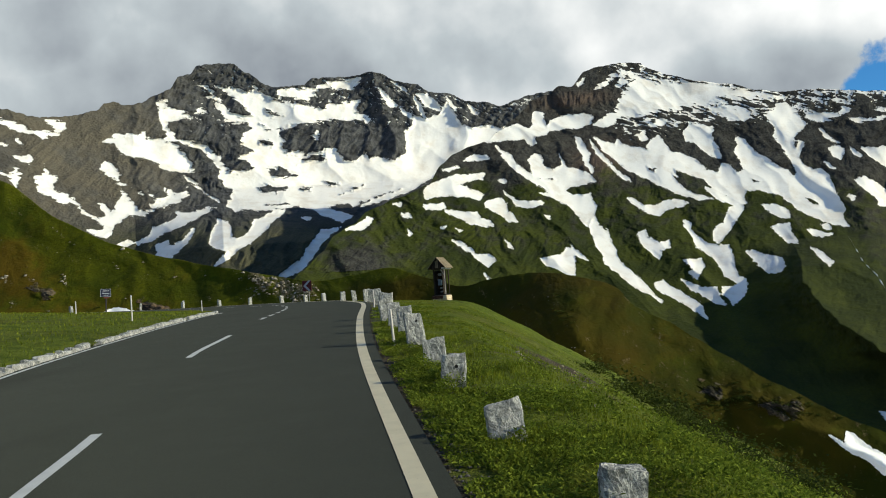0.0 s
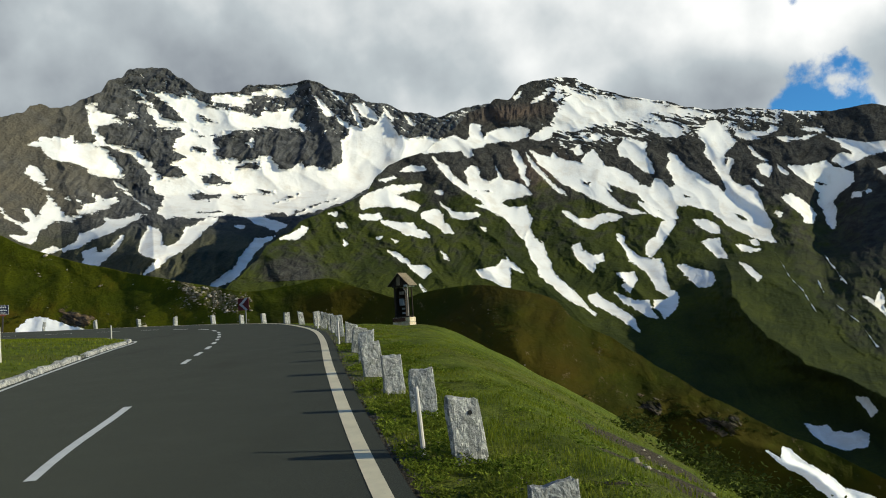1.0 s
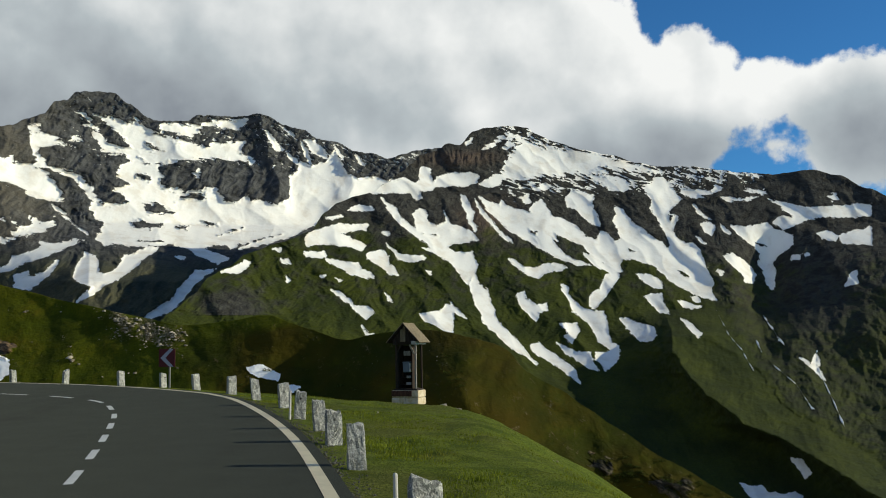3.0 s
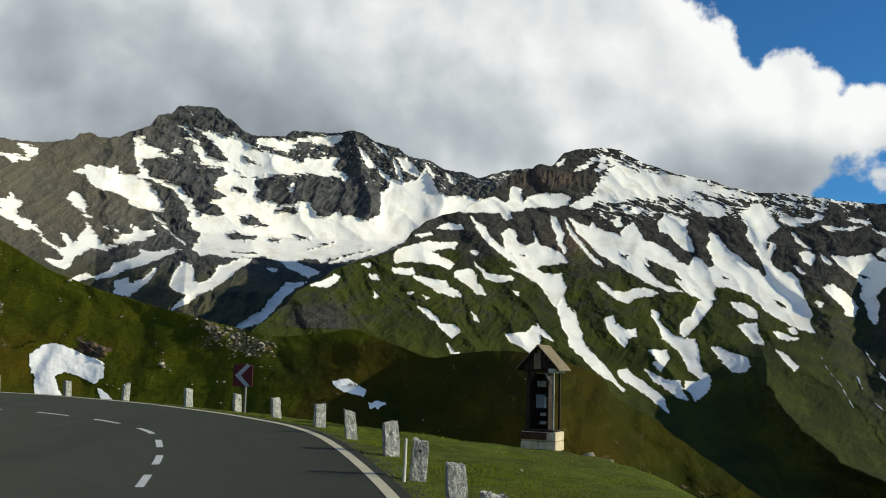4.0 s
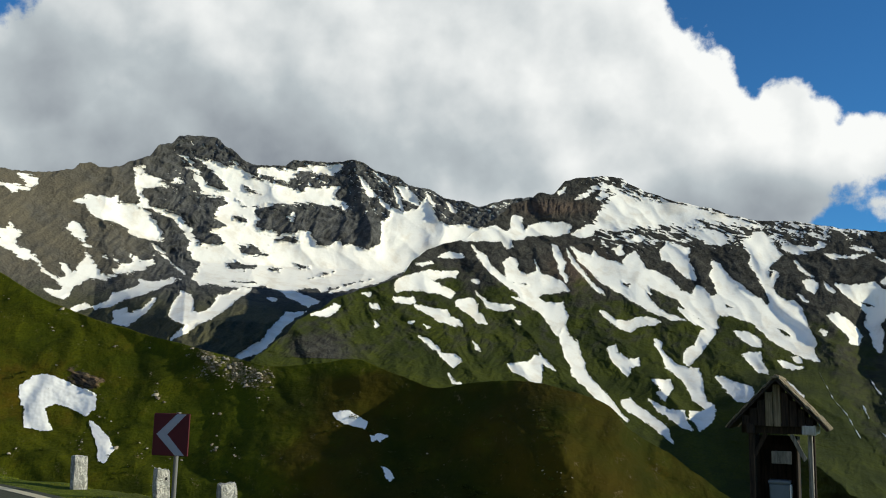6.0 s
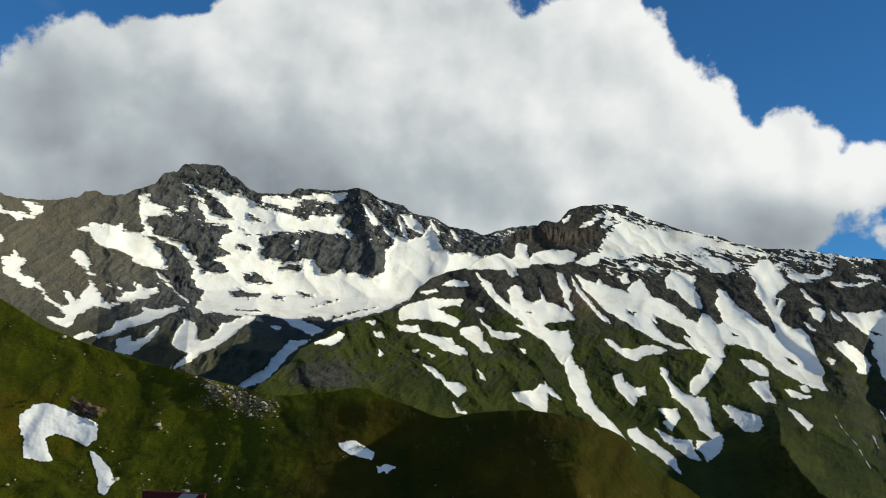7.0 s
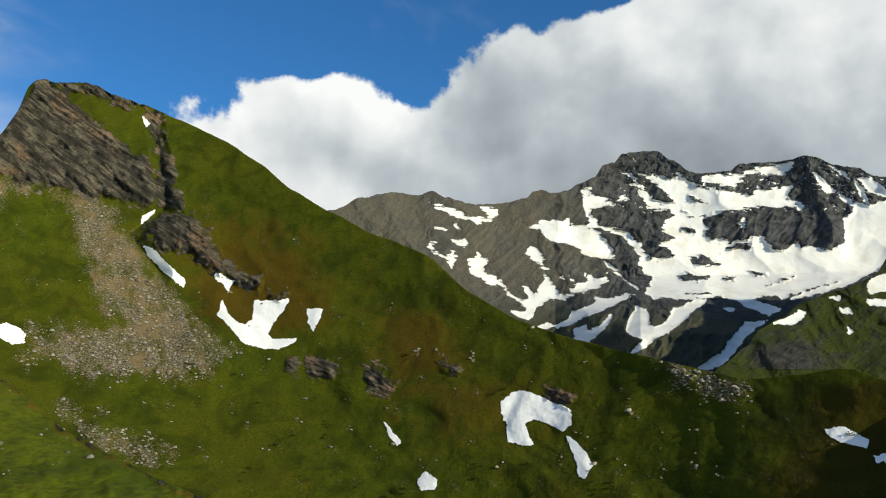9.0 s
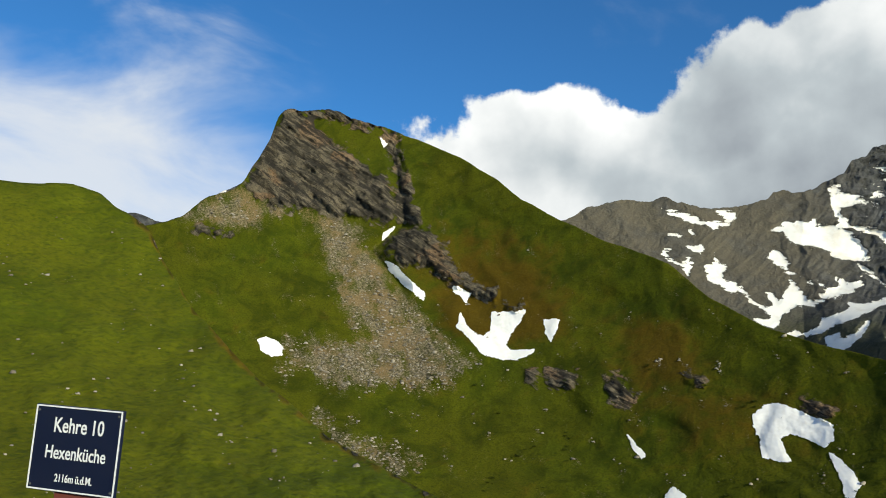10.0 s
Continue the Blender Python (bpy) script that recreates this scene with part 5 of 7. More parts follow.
# ---- a far snowy ridge that shows beside the summit ----
RIDGE_CREST = [(-76, 9.5), (-66.3, 10.45), (-65.0, 10.7), (-63.5, 10.3), (-62.4, 10.7), (-61.0, 11.8), (-59.9, 12.45), (-58.6, 13.05), (-57.5, 12.85), (-54, 12.0)]


def ridge_crest(az):
    return curve1(RIDGE_CREST, az, 0.5) + 0.05 * fbm(az * 2.0, az * 0 + 4.1, 4, 271)


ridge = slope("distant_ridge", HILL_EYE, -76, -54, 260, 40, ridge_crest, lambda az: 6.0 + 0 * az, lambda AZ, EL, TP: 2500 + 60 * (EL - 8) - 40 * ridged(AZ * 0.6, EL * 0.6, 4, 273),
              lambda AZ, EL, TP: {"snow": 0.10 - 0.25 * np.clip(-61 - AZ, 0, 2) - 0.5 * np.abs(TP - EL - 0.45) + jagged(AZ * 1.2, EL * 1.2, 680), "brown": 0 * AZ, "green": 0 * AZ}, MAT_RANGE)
tagged(ridge, "far bluish ridge with a snowfield on its crest", "mountain", kind="structure")

# ---- road and verge ----
EDGE = [(8.2, -28), (3.0, -8), (0.9, 0), (-1.0, 7), (-3.5, 16.8), (-5.5, 26), (-7.6, 36.65), (-9.35, 44.1), (-11.6, 51.1), (-13.2, 54.35), (-14.85, 56.4), (-16.7, 58.2),
        (-19.5, 60.4), (-22.4, 62.0), (-24.7, 62.8), (-27.2, 63.0), (-29.4, 61.9), (-31.3, 60.0), (-32.8, 57.2), (-33.6, 53), (-34, 46), (-34.3, 36), (-34.5, 22), (-34.6, 0), (-35, -40)]
EDGE_Z = [-4.0, -2.75, -2.1, -1.5, -0.9, -0.43, -0.1, 0.05, 0.18, 0.27, 0.32, 0.37, 0.43, 0.48, 0.52, 0.56, 0.62, 0.7, 0.8, 1.0, 1.4, 2.0, 2.9, 4.4, 7.0]
INNER = [(1.5, -29.8), (-3.7, -9.8), (-5.8, -1.7), (-7.8, 5.3), (-10.3, 15.2), (-12.0, 24.6), (-14.4, 35.6), (-16.1, 42.6), (-17.0, 44.3), (-17.9, 45.4), (-18.7, 46.1), (-19.4, 46.5),
         (-20.2, 46.8), (-21.2, 46.9), (-22.2, 46.8), (-23.2, 46.4), (-24.2, 45.6), (-25, 44.4), (-25.7, 42.6), (-26.2, 40), (-26.6, 35), (-26.8, 28), (-27, 16), (-27.2, -4), (-27.6, -42)]
INNER_Z = [-4.1, -2.8, -2.15, -1.55, -0.95, -0.47, -0.12, 0.0, 0.02, 0.05, 0.08, 0.1, 0.13, 0.17, 0.2, 0.25, 0.3, 0.4, 0.5, 0.7, 1.0, 1.5, 2.4, 3.9, 6.6]
MIDDLE = [(1.2, -18), (-2.9, 0), (-4.7, 7.6), (-5.3, 10.1), (-7.3, 17.7), (-8.2, 22.6), (-9.7, 29.7), (-10.9, 35.7), (-12.1, 40.6), (-13.6, 45.9), (-14.7, 49.2), (-16.3, 52.4), (-19, 54.9),
          (-22, 56.2), (-25, 55.8), (-27.6, 54), (-29.3, 50.5), (-30, 45), (-30.4, 30), (-30.7, 0)]


def spline(points, per=16):
    p = np.array(points, float)
    q = np.vstack([2 * p[0] - p[1], p, 2 * p[-1] - p[-2]])
    out = []
    for i in range(1, len(q) - 2):
        t = np.linspace(0, 1, per, endpoint=False)[:, None]
        out.append(0.5 * (2 * q[i] + (q[i + 1] - q[i - 1]) * t + (2 * q[i - 1] - 5 * q[i] + 4 * q[i + 1] - q[i + 2]) * t**2 + (3 * q[i] - q[i - 1] - 3 * q[i + 1] + q[i + 2]) * t**3))
    return np.vstack(out + [p[-1:]])


def outward(c):
    """Unit normals to the right of a line on the plan."""
    d = np.gradient(c[:, :2], axis=0)
    d /= np.linalg.norm(d, axis=1, keepdims=True)
    return np.stack([d[:, 1], -d[:, 0]], 1)


OUT = spline([(x, y, z) for (x, y), z in zip(EDGE, EDGE_Z)])
INN = spline([(x, y, z) for (x, y), z in zip(INNER, INNER_Z)])
NRM = outward(OUT)
ARC = np.concatenate([[0], np.cumsum(np.linalg.norm(np.diff(OUT[:, :2], axis=0), axis=1))])


def mat_asphalt():
    m, n = material("asphalt")
    g, mid, w = n.noise(n.co, 90, 4, 0.7), n.noise(n.co, 1.3, 5, 0.6), n.noise(n.stretch(n.co, (0.5, 0.12, 0.5)), 1.0, 4, 0.6)
    c = n.mix(n.step(g, 0.3, 0.75), (0.022, 0.0242, 0.0196), (0.063, 0.068, 0.056))
    c = n.mix(n.step(mid, 0.3, 0.75, 0.0, 0.45), c, (0.040, 0.044, 0.037))
    c = n.mix(n.step(w, 0.5, 0.75, 0.0, 0.4), c, (0.021, 0.022, 0.018))
    finish(n, c, n.step(mid, 0.2, 0.8, 0.8, 0.95), n.bump(g, 0.35, 0.006), spec=0.03, matt=1.0)
    return m


def mat_paint(name, col):
    m, n = material(name)
    g, w = n.noise(n.co, 45, 4, 0.7), n.noise(n.co, 3.0, 4, 0.6)
    c = n.mix(n.step(w, 0.35, 0.8, 0.0, 0.35), col, tuple(v * 0.55 for v in col))
    c = n.mix(n.step(g, 0.62, 0.74, 0.0, 0.7), c, (0.10, 0.10, 0.095))
    finish(n, c, 0.7, n.bump(g, 0.2, 0.004))
    return m


def mat_turf():
    m, n = material("short_turf")
    fine, mid, wide = n.noise(n.co, 22, 5, 0.65), n.noise(n.co, 1.6, 5, 0.6), n.noise(n.co, 0.22, 4, 0.55)
    c = n.mix(n.step(mid, 0.3, 0.7), (0.076, 0.108, 0.010), (0.165, 0.196, 0.022))
    c = n.mix(n.step(wide, 0.44, 0.68, 0.0, 0.5), c, (0.135, 0.115, 0.034))
    clump = n.noise(n.co, 0.7, 4, 0.6)
    c = n.mix(n.step(clump, 0.52, 0.68, 0.0, 0.6), c, (0.040, 0.055, 0.008))
    c = n.mix(n.step(fine, 0.3, 0.65), (0.036, 0.050, 0.008), c)
    soil = n.step(n.math("ADD", n.attr("bare"), n.math("MULTIPLY", n.math("SUBTRACT", mid, 0.5), 1.8)), 0.35, 0.7)
    c = n.mix(soil, c, n.mix(n.step(fine, 0.35, 0.7), (0.027, 0.022, 0.016), (0.105, 0.085, 0.060)))
    finish(n, c, 0.9, n.bump(n.math("ADD", fine, mid), 0.9, 0.06), spec=0.05)
    return m


MAT_ASPHALT, MAT_LINE, MAT_DASH, MAT_TURF = mat_asphalt(), mat_paint("yellowed_line_paint", (0.60, 0.53, 0.36)), mat_paint("white_line_paint", (0.58, 0.58, 0.54)), mat_turf()

k = np.linspace(0, 1, 25)[None, :, None]
road_v = (OUT[:, None, :] + np.concatenate([NRM * 0.18, np.zeros((len(NRM), 1))], 1)[:, None, :]) * (1 - k) + INN[:, None, :] * k
road = grid_mesh("road", road_v, MAT_ASPHALT)
tagged(road, "grey worn asphalt mountain road bending through a hairpin", "road", kind="structure")
from mathutils.bvhtree import BVHTree


def height_over(obs):
    trees = []
    for ob in obs:
        me = ob.data
        trees.append(BVHTree.FromPolygons([v.co.copy() for v in me.vertices], [tuple(p.vertices) for p in me.polygons]))

    def f(x, y):
        zs = [h[0].z for h in (t.ray_cast(Vector((x, y, 60.0)), Vector((0, 0, -1))) for t in trees) if h[0] is not None]
        return max(zs) if zs else 0.0
    return f


road_z = height_over([road])


def stripe(name, line, w0, w1, mat, label, parent=None):
    nr = outward(line)
    a, b = line[:, :2] - nr * w0, line[:, :2] - nr * w1
    V = np.array([[(p[0], p[1], road_z(p[0], p[1]) + 0.005) for p in (a[i] + (b[i] - a[i]) * t for t in (0, 0.5, 1))] for i in range(len(line))])
    ob = grid_mesh(name, V, mat)
    return tagged(ob, label, "road marking", kind="structure")


stripe("edge_line", OUT[16:390], 0.0, 0.18, MAT_LINE, "worn cream painted line along the road's outer edge")
stripe("edge_line", INN[16:390], -0.30, -0.20, MAT_DASH, "thin white painted line beside the kerb")
mid_line = spline(MIDDLE, 24)
mid_arc = np.concatenate([[0], np.cumsum(np.linalg.norm(np.diff(mid_line, axis=0), axis=1))])


def mid_at(s):
    return np.stack([np.interp(s, mid_arc, mid_line[:, 0]), np.interp(s, mid_arc, mid_line[:, 1])], -1)


def arc_of_y(y):
    i = int(np.argmin(np.abs(mid_line[:200, 1] - y)))
    return mid_arc[i]


dashes = [(arc_of_y(a), arc_of_y(b)) for a, b in ((-7.6, -2.6), (5.1, 10.1), (17.7, 22.6))]
s_ = arc_of_y(29.7)
while s_ < mid_arc[-1] - 30:
    dashes.append((s_, s_ + 1.3))
    s_ += 2.55
for a, b in dashes:
    ob = stripe("lane_dash", mid_at(np.linspace(a, b, 8)), -0.065, 0.065, MAT_DASH, "short white painted lane dash")
    ob["group"] = "lane dashes"

# the outer bank: level shoulder, then a falling meadow
OFFS = np.concatenate([np.arange(0.16, 3.0, 0.14), np.arange(3.0, 10, 0.35), np.arange(10, 30, 1.0), np.arange(30, 120, 5.0)])
ST = np.arange(0, ARC[-1], 0.35)
bx = np.stack([np.interp(ST, ARC, OUT[:, j]) for j in range(3)], 1)
bn = np.stack([np.interp(ST, ARC, NRM[:, j]) for j in range(2)], 1)
S_BEND = ARC[9 * 16]      # where the bank turns steep behind the bend
S_KNOLL = ARC[7 * 16]


def bank_drop(s, d):
    """Fall of the ground below the road's edge, d metres out."""
    flat = np.interp(s, [0, ARC[3 * 16], ARC[5 * 16], S_KNOLL, ARC[8 * 16], S_BEND, ARC[10 * 16], ARC[12 * 16], ARC[18 * 16], ARC[20 * 16]], [1.6, 1.8, 2.2, 4.0, 6.5, 7.0, 3.5, 1.6, 1.6, 3.0])
    pitch = np.interp(s, [0, ARC[4 * 16], S_KNOLL, S_BEND, ARC[18 * 16], ARC[20 * 16], ARC[22 * 16]], [0.66, 0.64, 0.62, 0.62, 0.6, 0.1, -0.25])
    e = np.clip(d - flat, 0, None)
    soft = e * e / (e + 1.2)
    return 0.03 + 0.045 * np.minimum(d, flat) * np.interp(s, [0, S_KNOLL, S_BEND], [1.0, 1.4, 1.6]) + pitch * soft


SS, DD = np.meshgrid(ST, OFFS, indexing="ij")
BX = bx[:, None, 0] + bn[:, None, 0] * DD
BY = bx[:, None, 1] + bn[:, None, 1] * DD
BZ = bx[:, None, 2] - bank_drop(SS, DD) + np.clip(DD - 0.3, 0, 1) * (0.11 * fbm(BX * 0.8, BY * 0.8, 4, 201) + 0.22 * fbm(BX * 0.16, BY * 0.16, 3, 203) * np.clip(DD / 6, 0, 1))


def earth_patch(x, y, d):
    """A long scar of bare brown earth on the bank."""
    return np.exp(-((d - 4.3 - (y - 22) * 0.18) / 1.6) ** 2 - ((y - 21) / 7.0) ** 2) * np.clip(0.75 + 1.6 * fbm(x * 0.35, y * 0.35, 3, 207), 0, 1.2)


bare = np.maximum(1.15 - DD / 0.36, -0.45) + 0.6 * np.exp(-((BY - 15) / 5.0) ** 2 - ((DD - 1.0) / 1.2) ** 2) + 1.7 * earth_patch(BX, BY, DD)
bank = grid_mesh("bank", np.stack([BX, BY, BZ], -1), MAT_TURF, {"bare": np.clip(bare, -1, 1.2)})
tagged(bank, "grassy shoulder and bank falling away beside the road", "ground", kind="structure")

# grass island between the two legs of the hairpin
tip = 13 * 16
half_a, half_b = INN[:tip + 1], INN[::-1][:len(INN) - tip]
na_ = 220
ia = np.stack([np.interp(np.linspace(0, 1, na_), np.linspace(0, 1, len(half_a)), half_a[:, j]) for j in range(3)], 1)
ib = np.stack([np.interp(np.linspace(0, 1, na_), np.linspace(0, 1, len(half_b)), half_b[:, j]) for j in range(3)], 1)
kk = np.linspace(0, 1, 60)[None, :, None]
isl = ia[:, None, :] * (1 - kk) + ib[:, None, :] * kk
wide_ = np.linalg.norm(ib - ia, axis=1)[:, None]
rim = np.minimum(kk[..., 0], 1 - kk[..., 0]) * wide_
tipd = np.linalg.norm(isl[:, :, :2] - INN[tip, :2], axis=2)
rim = np.minimum(rim, tipd)
isl[:, :, 2] += 0.05 + 0.05 * np.clip(rim / 1.2, 0, 1) + 0.06 * fbm(isl[:, :, 0] * 0.6, isl[:, :, 1] * 0.6, 4, 211) * np.clip(rim / 0.8, 0, 1)
island = grid_mesh("grass_island", isl[:-1], MAT_TURF, {"bare": np.clip(0.6 - rim[:-1] / 0.4, -1, 1)})
tagged(island, "low grass island inside the hairpin bend", "ground", kind="structure")

ground_z = height_over([bank, island, road])


# ---- small helpers for things ----
def box(bm, sx, sy, sz, m=Matrix(), bevel=0.0, seg=1):
    r = bmesh.ops.create_cube(bm, size=1.0, matrix=m @ Matrix.Diagonal((sx, sy, sz, 1)))
    if bevel:
        ed = list({e for v in r["verts"] for e in v.link_edges})
        bmesh.ops.bevel(bm, geom=ed, offset=bevel, segments=seg, profile=0.6, affect="EDGES")
    return r


def boxed(name, size, at, mat, parent, bevel=0.01, rot=Matrix(), label=""):
    bm = bmesh.new()
    box(bm, *size, Matrix.Translation(at) @ rot, bevel)
    return part(name, bm, mat, parent, label)


def rod(bm, p0, p1, r, seg=12, r2=None):
    p0, p1 = Vector(p0), Vector(p1)
    q = (p1 - p0).to_track_quat("Z", "Y").to_matrix().to_4x4()
    bmesh.ops.create_cone(bm, cap_ends=True, segments=seg, radius1=r, radius2=r if r2 is None else r2, depth=(p1 - p0).length, matrix=Matrix.Translation((p0 + p1) / 2) @ q)


def mat_granite():
    m, n = material("rough_granite")
    rnd = n.add("ShaderNodeObjectInfo").outputs["Random"]
    off = n.add("ShaderNodeVectorMath", operation="ADD")
    cmb = n.add("ShaderNodeCombineXYZ")
    n.link(n.math("MULTIPLY", rnd, 37.0), cmb.inputs[0])
    n.link(n.co, off.inputs[0])
    n.link(cmb.outputs[0], off.inputs[1])
    co = off.outputs[0]
    g, mid, w = n.noise(co, 60, 5, 0.75), n.noise(co, 7, 6, 0.6, 0.3), n.noise(co, 3.0, 4, 0.6)
    c = n.mix(n.step(g, 0.35, 0.65), (0.105, 0.108, 0.106), (0.37, 0.365, 0.345))
    c = n.mix(n.step(mid, 0.45, 0.62, 0.0, 0.85), c, (0.095, 0.10, 0.085))
    vein = n.noise(n.stretch(co, (1.0, 1.0, 0.45)), 5.0, 4, 0.6, 1.5)
    c = n.mix(n.step(n.math("ABSOLUTE", n.math("SUBTRACT", vein, 0.5)), 0.035, 0.012, 0.0, 0.8), c, (0.58, 0.56, 0.50))
    c = n.mix(n.step(w, 0.55, 0.72, 0.0, 0.6), c, (0.08, 0.085, 0.07))
    c = n.mix(n.math("MULTIPLY", rnd, 0.40), c, (0.44, 0.43, 0.40))
    finish(n, c, 0.9, n.bump(n.math("ADD", n.math("MULTIPLY", mid, 2.5), n.math("MULTIPLY", g, 0.25)), 1.0, 0.035), spec=0.2)
    return m


def mat_wood(name, dark, light, scale=1.0):
    m, n = material(name)
    gr = n.noise(n.stretch(n.co, (14 * scale, 14 * scale, 1.4 * scale)), 2.0, 6, 0.65, 0.6)
    w = n.noise(n.co, 2.2, 4, 0.6)
    c = n.mix(n.step(gr, 0.3, 0.7), dark, light)
    c = n.mix(n.step(w, 0.5, 0.75, 0.0, 0.5), c, tuple(v * 0.6 for v in dark))
    finish(n, c, 0.85, n.bump(gr, 0.6, 0.006), spec=0.2)
    return m


def mat_plain(name, col, rough=0.6, metal=0.0, wear=0.25):
    m, n = material(name)
    a, b = n.noise(n.co, 5, 5, 0.6), n.noise(n.co, 60, 3, 0.6)
    c = n.mix(n.step(a, 0.4, 0.8, 0.0, wear), col, tuple(v * 0.45 + 0.02 for v in col))
    finish(n, c, n.step(a, 0.2, 0.8, rough, min(1.0, rough + 0.2)), n.bump(b, 0.12, 0.002), metal)
    return m


MAT_GRANITE = mat_granite()
MAT_GREYWOOD = mat_wood("weathered_grey_wood", (0.10, 0.09, 0.075), (0.34, 0.31, 0.27))
MAT_BROWNWOOD = mat_wood("dark_brown_wood", (0.012, 0.009, 0.007), (0.045, 0.031, 0.022))
MAT_PALEWOOD = mat_wood("pale_wood", (0.34, 0.31, 0.27), (0.62, 0.59, 0.54))
MAT_SHINGLE = mat_wood("weathered_shingle", (0.10, 0.080, 0.050), (0.27, 0.215, 0.14))
MAT_REDWOOD = mat_wood("red_brown_wood", (0.030, 0.013, 0.008), (0.095, 0.045, 0.028))
MAT_STEEL = mat_plain("galvanised_steel", (0.16, 0.16, 0.155), 0.55, 0.6)

MAT_SOCKET = mat_plain("black_iron", (0.012, 0.011, 0.010), 0.9)

# ---- guard stones ----
STONES = [(0.33, 6.6, 0.38), (-0.55, 9.1, 0.38), (-1.53, 12.8, 0.45), (-2.07, 15.3, 0.44), (-2.74, 18.0, 0.66), (-3.44, 20.9, 0.64), (-4.06, 23.1, 0.60), (-4.65, 25.5, 0.62), (-5.21, 28.3, 0.64),
          (-5.81, 31.2, 0.60), (-6.40, 34.1, 0.58), (-7.42, 38.5, 0.68), (-8.08, 41.5, 0.62), (-8.6, 43.9, 0.62), (-9.45, 46.7, 0.64), (-10.28, 50.0, 0.66), (-11.62, 53.1, 0.64), (-12.98, 55.8, 0.60),
          (-14.72, 58.2, 0.58), (-16.5, 60.2, 0.58), (-18.45, 61.3, 0.58), (-21.2, 62.7, 0.60), (-23.8, 63.9, 0.60)]
STONES += [(-26.6, 64.1, 0.60), (-29.4, 63.1, 0.60), (-33.0, 60.3, 0.6)]


def stone_mesh(seed, w, dp, h):
    rng = random.Random(seed)
    bm = bmesh.new()
    bmesh.ops.create_cube(bm, size=1.0)
    bmesh.ops.subdivide_edges(bm, edges=bm.edges[:], cuts=7, use_grid_fill=True)
    taper, lean, chip = rng.uniform(0.02, 0.10), rng.uniform(-0.05, 0.05), rng.uniform(-0.12, 0.12)
    for v in bm.verts:
        x, y, z = v.co
        # rounded arrises
        e = [abs(c) * 2 for c in (x, y, z)]
        rnd = 1 - 0.045 * sum(1 for c in e if c > 0.95)
        tz = z + 0.5
        nx = noise.noise(Vector((x * 2.2 + seed * 3.1, y * 2.2, z * 3.0))) * 0.05 + noise.noise(Vector((x * 7, y * 7 + seed, z * 9))) * 0.035
        ny = noise.noise(Vector((x * 2.6, y * 2.2 + seed * 5.7, z * 3.4))) * 0.06 + noise.noise(Vector((x * 8 + seed, y * 8, z * 10))) * 0.038
        px_ = x * rnd * (1 - taper * tz)
        py_ = y * rnd * (1 - taper * tz)
        pz_ = tz + (chip * x + 0.05 * noise.noise(Vector((x * 3, y * 3, seed * 2.3)))) * (1 if tz > 0.7 else tz)
        v.co = Vector(((px_ + nx) * w + lean * tz * h, (py_ + ny) * dp, pz_ * h))
    for f in bm.faces:
        f.smooth = False
    me = bpy.data.meshes.new("guard_stone")
    bm.to_mesh(me)
    bm.free()
    me.materials.append(MAT_GRANITE)
    return me


stone_rng = random.Random(4)
for i, (x, y, h) in enumerate(STONES):
    deep = stone_rng.uniform(0.16, 0.21)
    me = stone_mesh(i + 1, stone_rng.uniform(0.34, 0.41) if i < 11 else stone_rng.uniform(0.27, 0.33), deep, h + 0.25)
    ob = new("guard_stone", me)
    j = int(np.argmin((OUT[:, 0] - x) ** 2 + (OUT[:, 1] - y) ** 2))
    heading = math.degrees(math.atan2(-NRM[j, 0], NRM[j, 1])) + 90
    ob.matrix_world = pose(x, y, ground_z(x, y) - 0.25, stone_rng.uniform(-6, 6), stone_rng.uniform(-6, 6), heading + 90 + stone_rng.uniform(-9, 9) + 90)
    if i in (2, 4, 9, 14, 19):
        # the old socket that once took a rail
        bm = bmesh.new()
        rod(bm, (-0.03, -deep * 0.49, h + 0.08), (-0.03, deep * 0.49, h + 0.10), 0.024, 10)
        part("rail_socket", bm, MAT_SOCKET, ob, "dark iron rail socket")
    tagged(ob, "rough-hewn grey granite guard stone on the road's verge", "guard stone", "guard stones along the road")

# ---- snow poles ----
for x, y, h, lean in ((-3.28, 18.3, 0.72, -6), (-6.66, 33.6, 0.68, -1), (-9.62, 46.4, 0.66, 2), (-14.75, 31.0, 0.88, 0), (-17.55, 44.6, 0.58, -1), (-20.6, 38.0, 0.55, 0)):
    bm = bmesh.new()
    rod(bm, (0, 0, -0.2), (0, 0, h), 0.030, 10, 0.024)
    bmesh.ops.create_uvsphere(bm, u_segments=8, v_segments=4, radius=0.024, matrix=Matrix.Translation((0, 0, h)))
    ob = part("snow_pole", bm, MAT_PALEWOOD)
    ob.matrix_world = pose(x, y, ground_z(x, y), lean, lean * 0.6, 0)
    tagged(ob, "thin pale wooden snow pole standing in the grass", "pole", "snow poles")

# ---- kerb of the island ----
kerb = tagged(new("kerb"), "kerb of pale rough stones round the grass island", "kerb", kind="structure")
kerb_len = np.concatenate([[0], np.cumsum(np.linalg.norm(np.diff(INN[:, :2], axis=0), axis=1))])
inn_n = outward(INN)
kerb_meshes = []
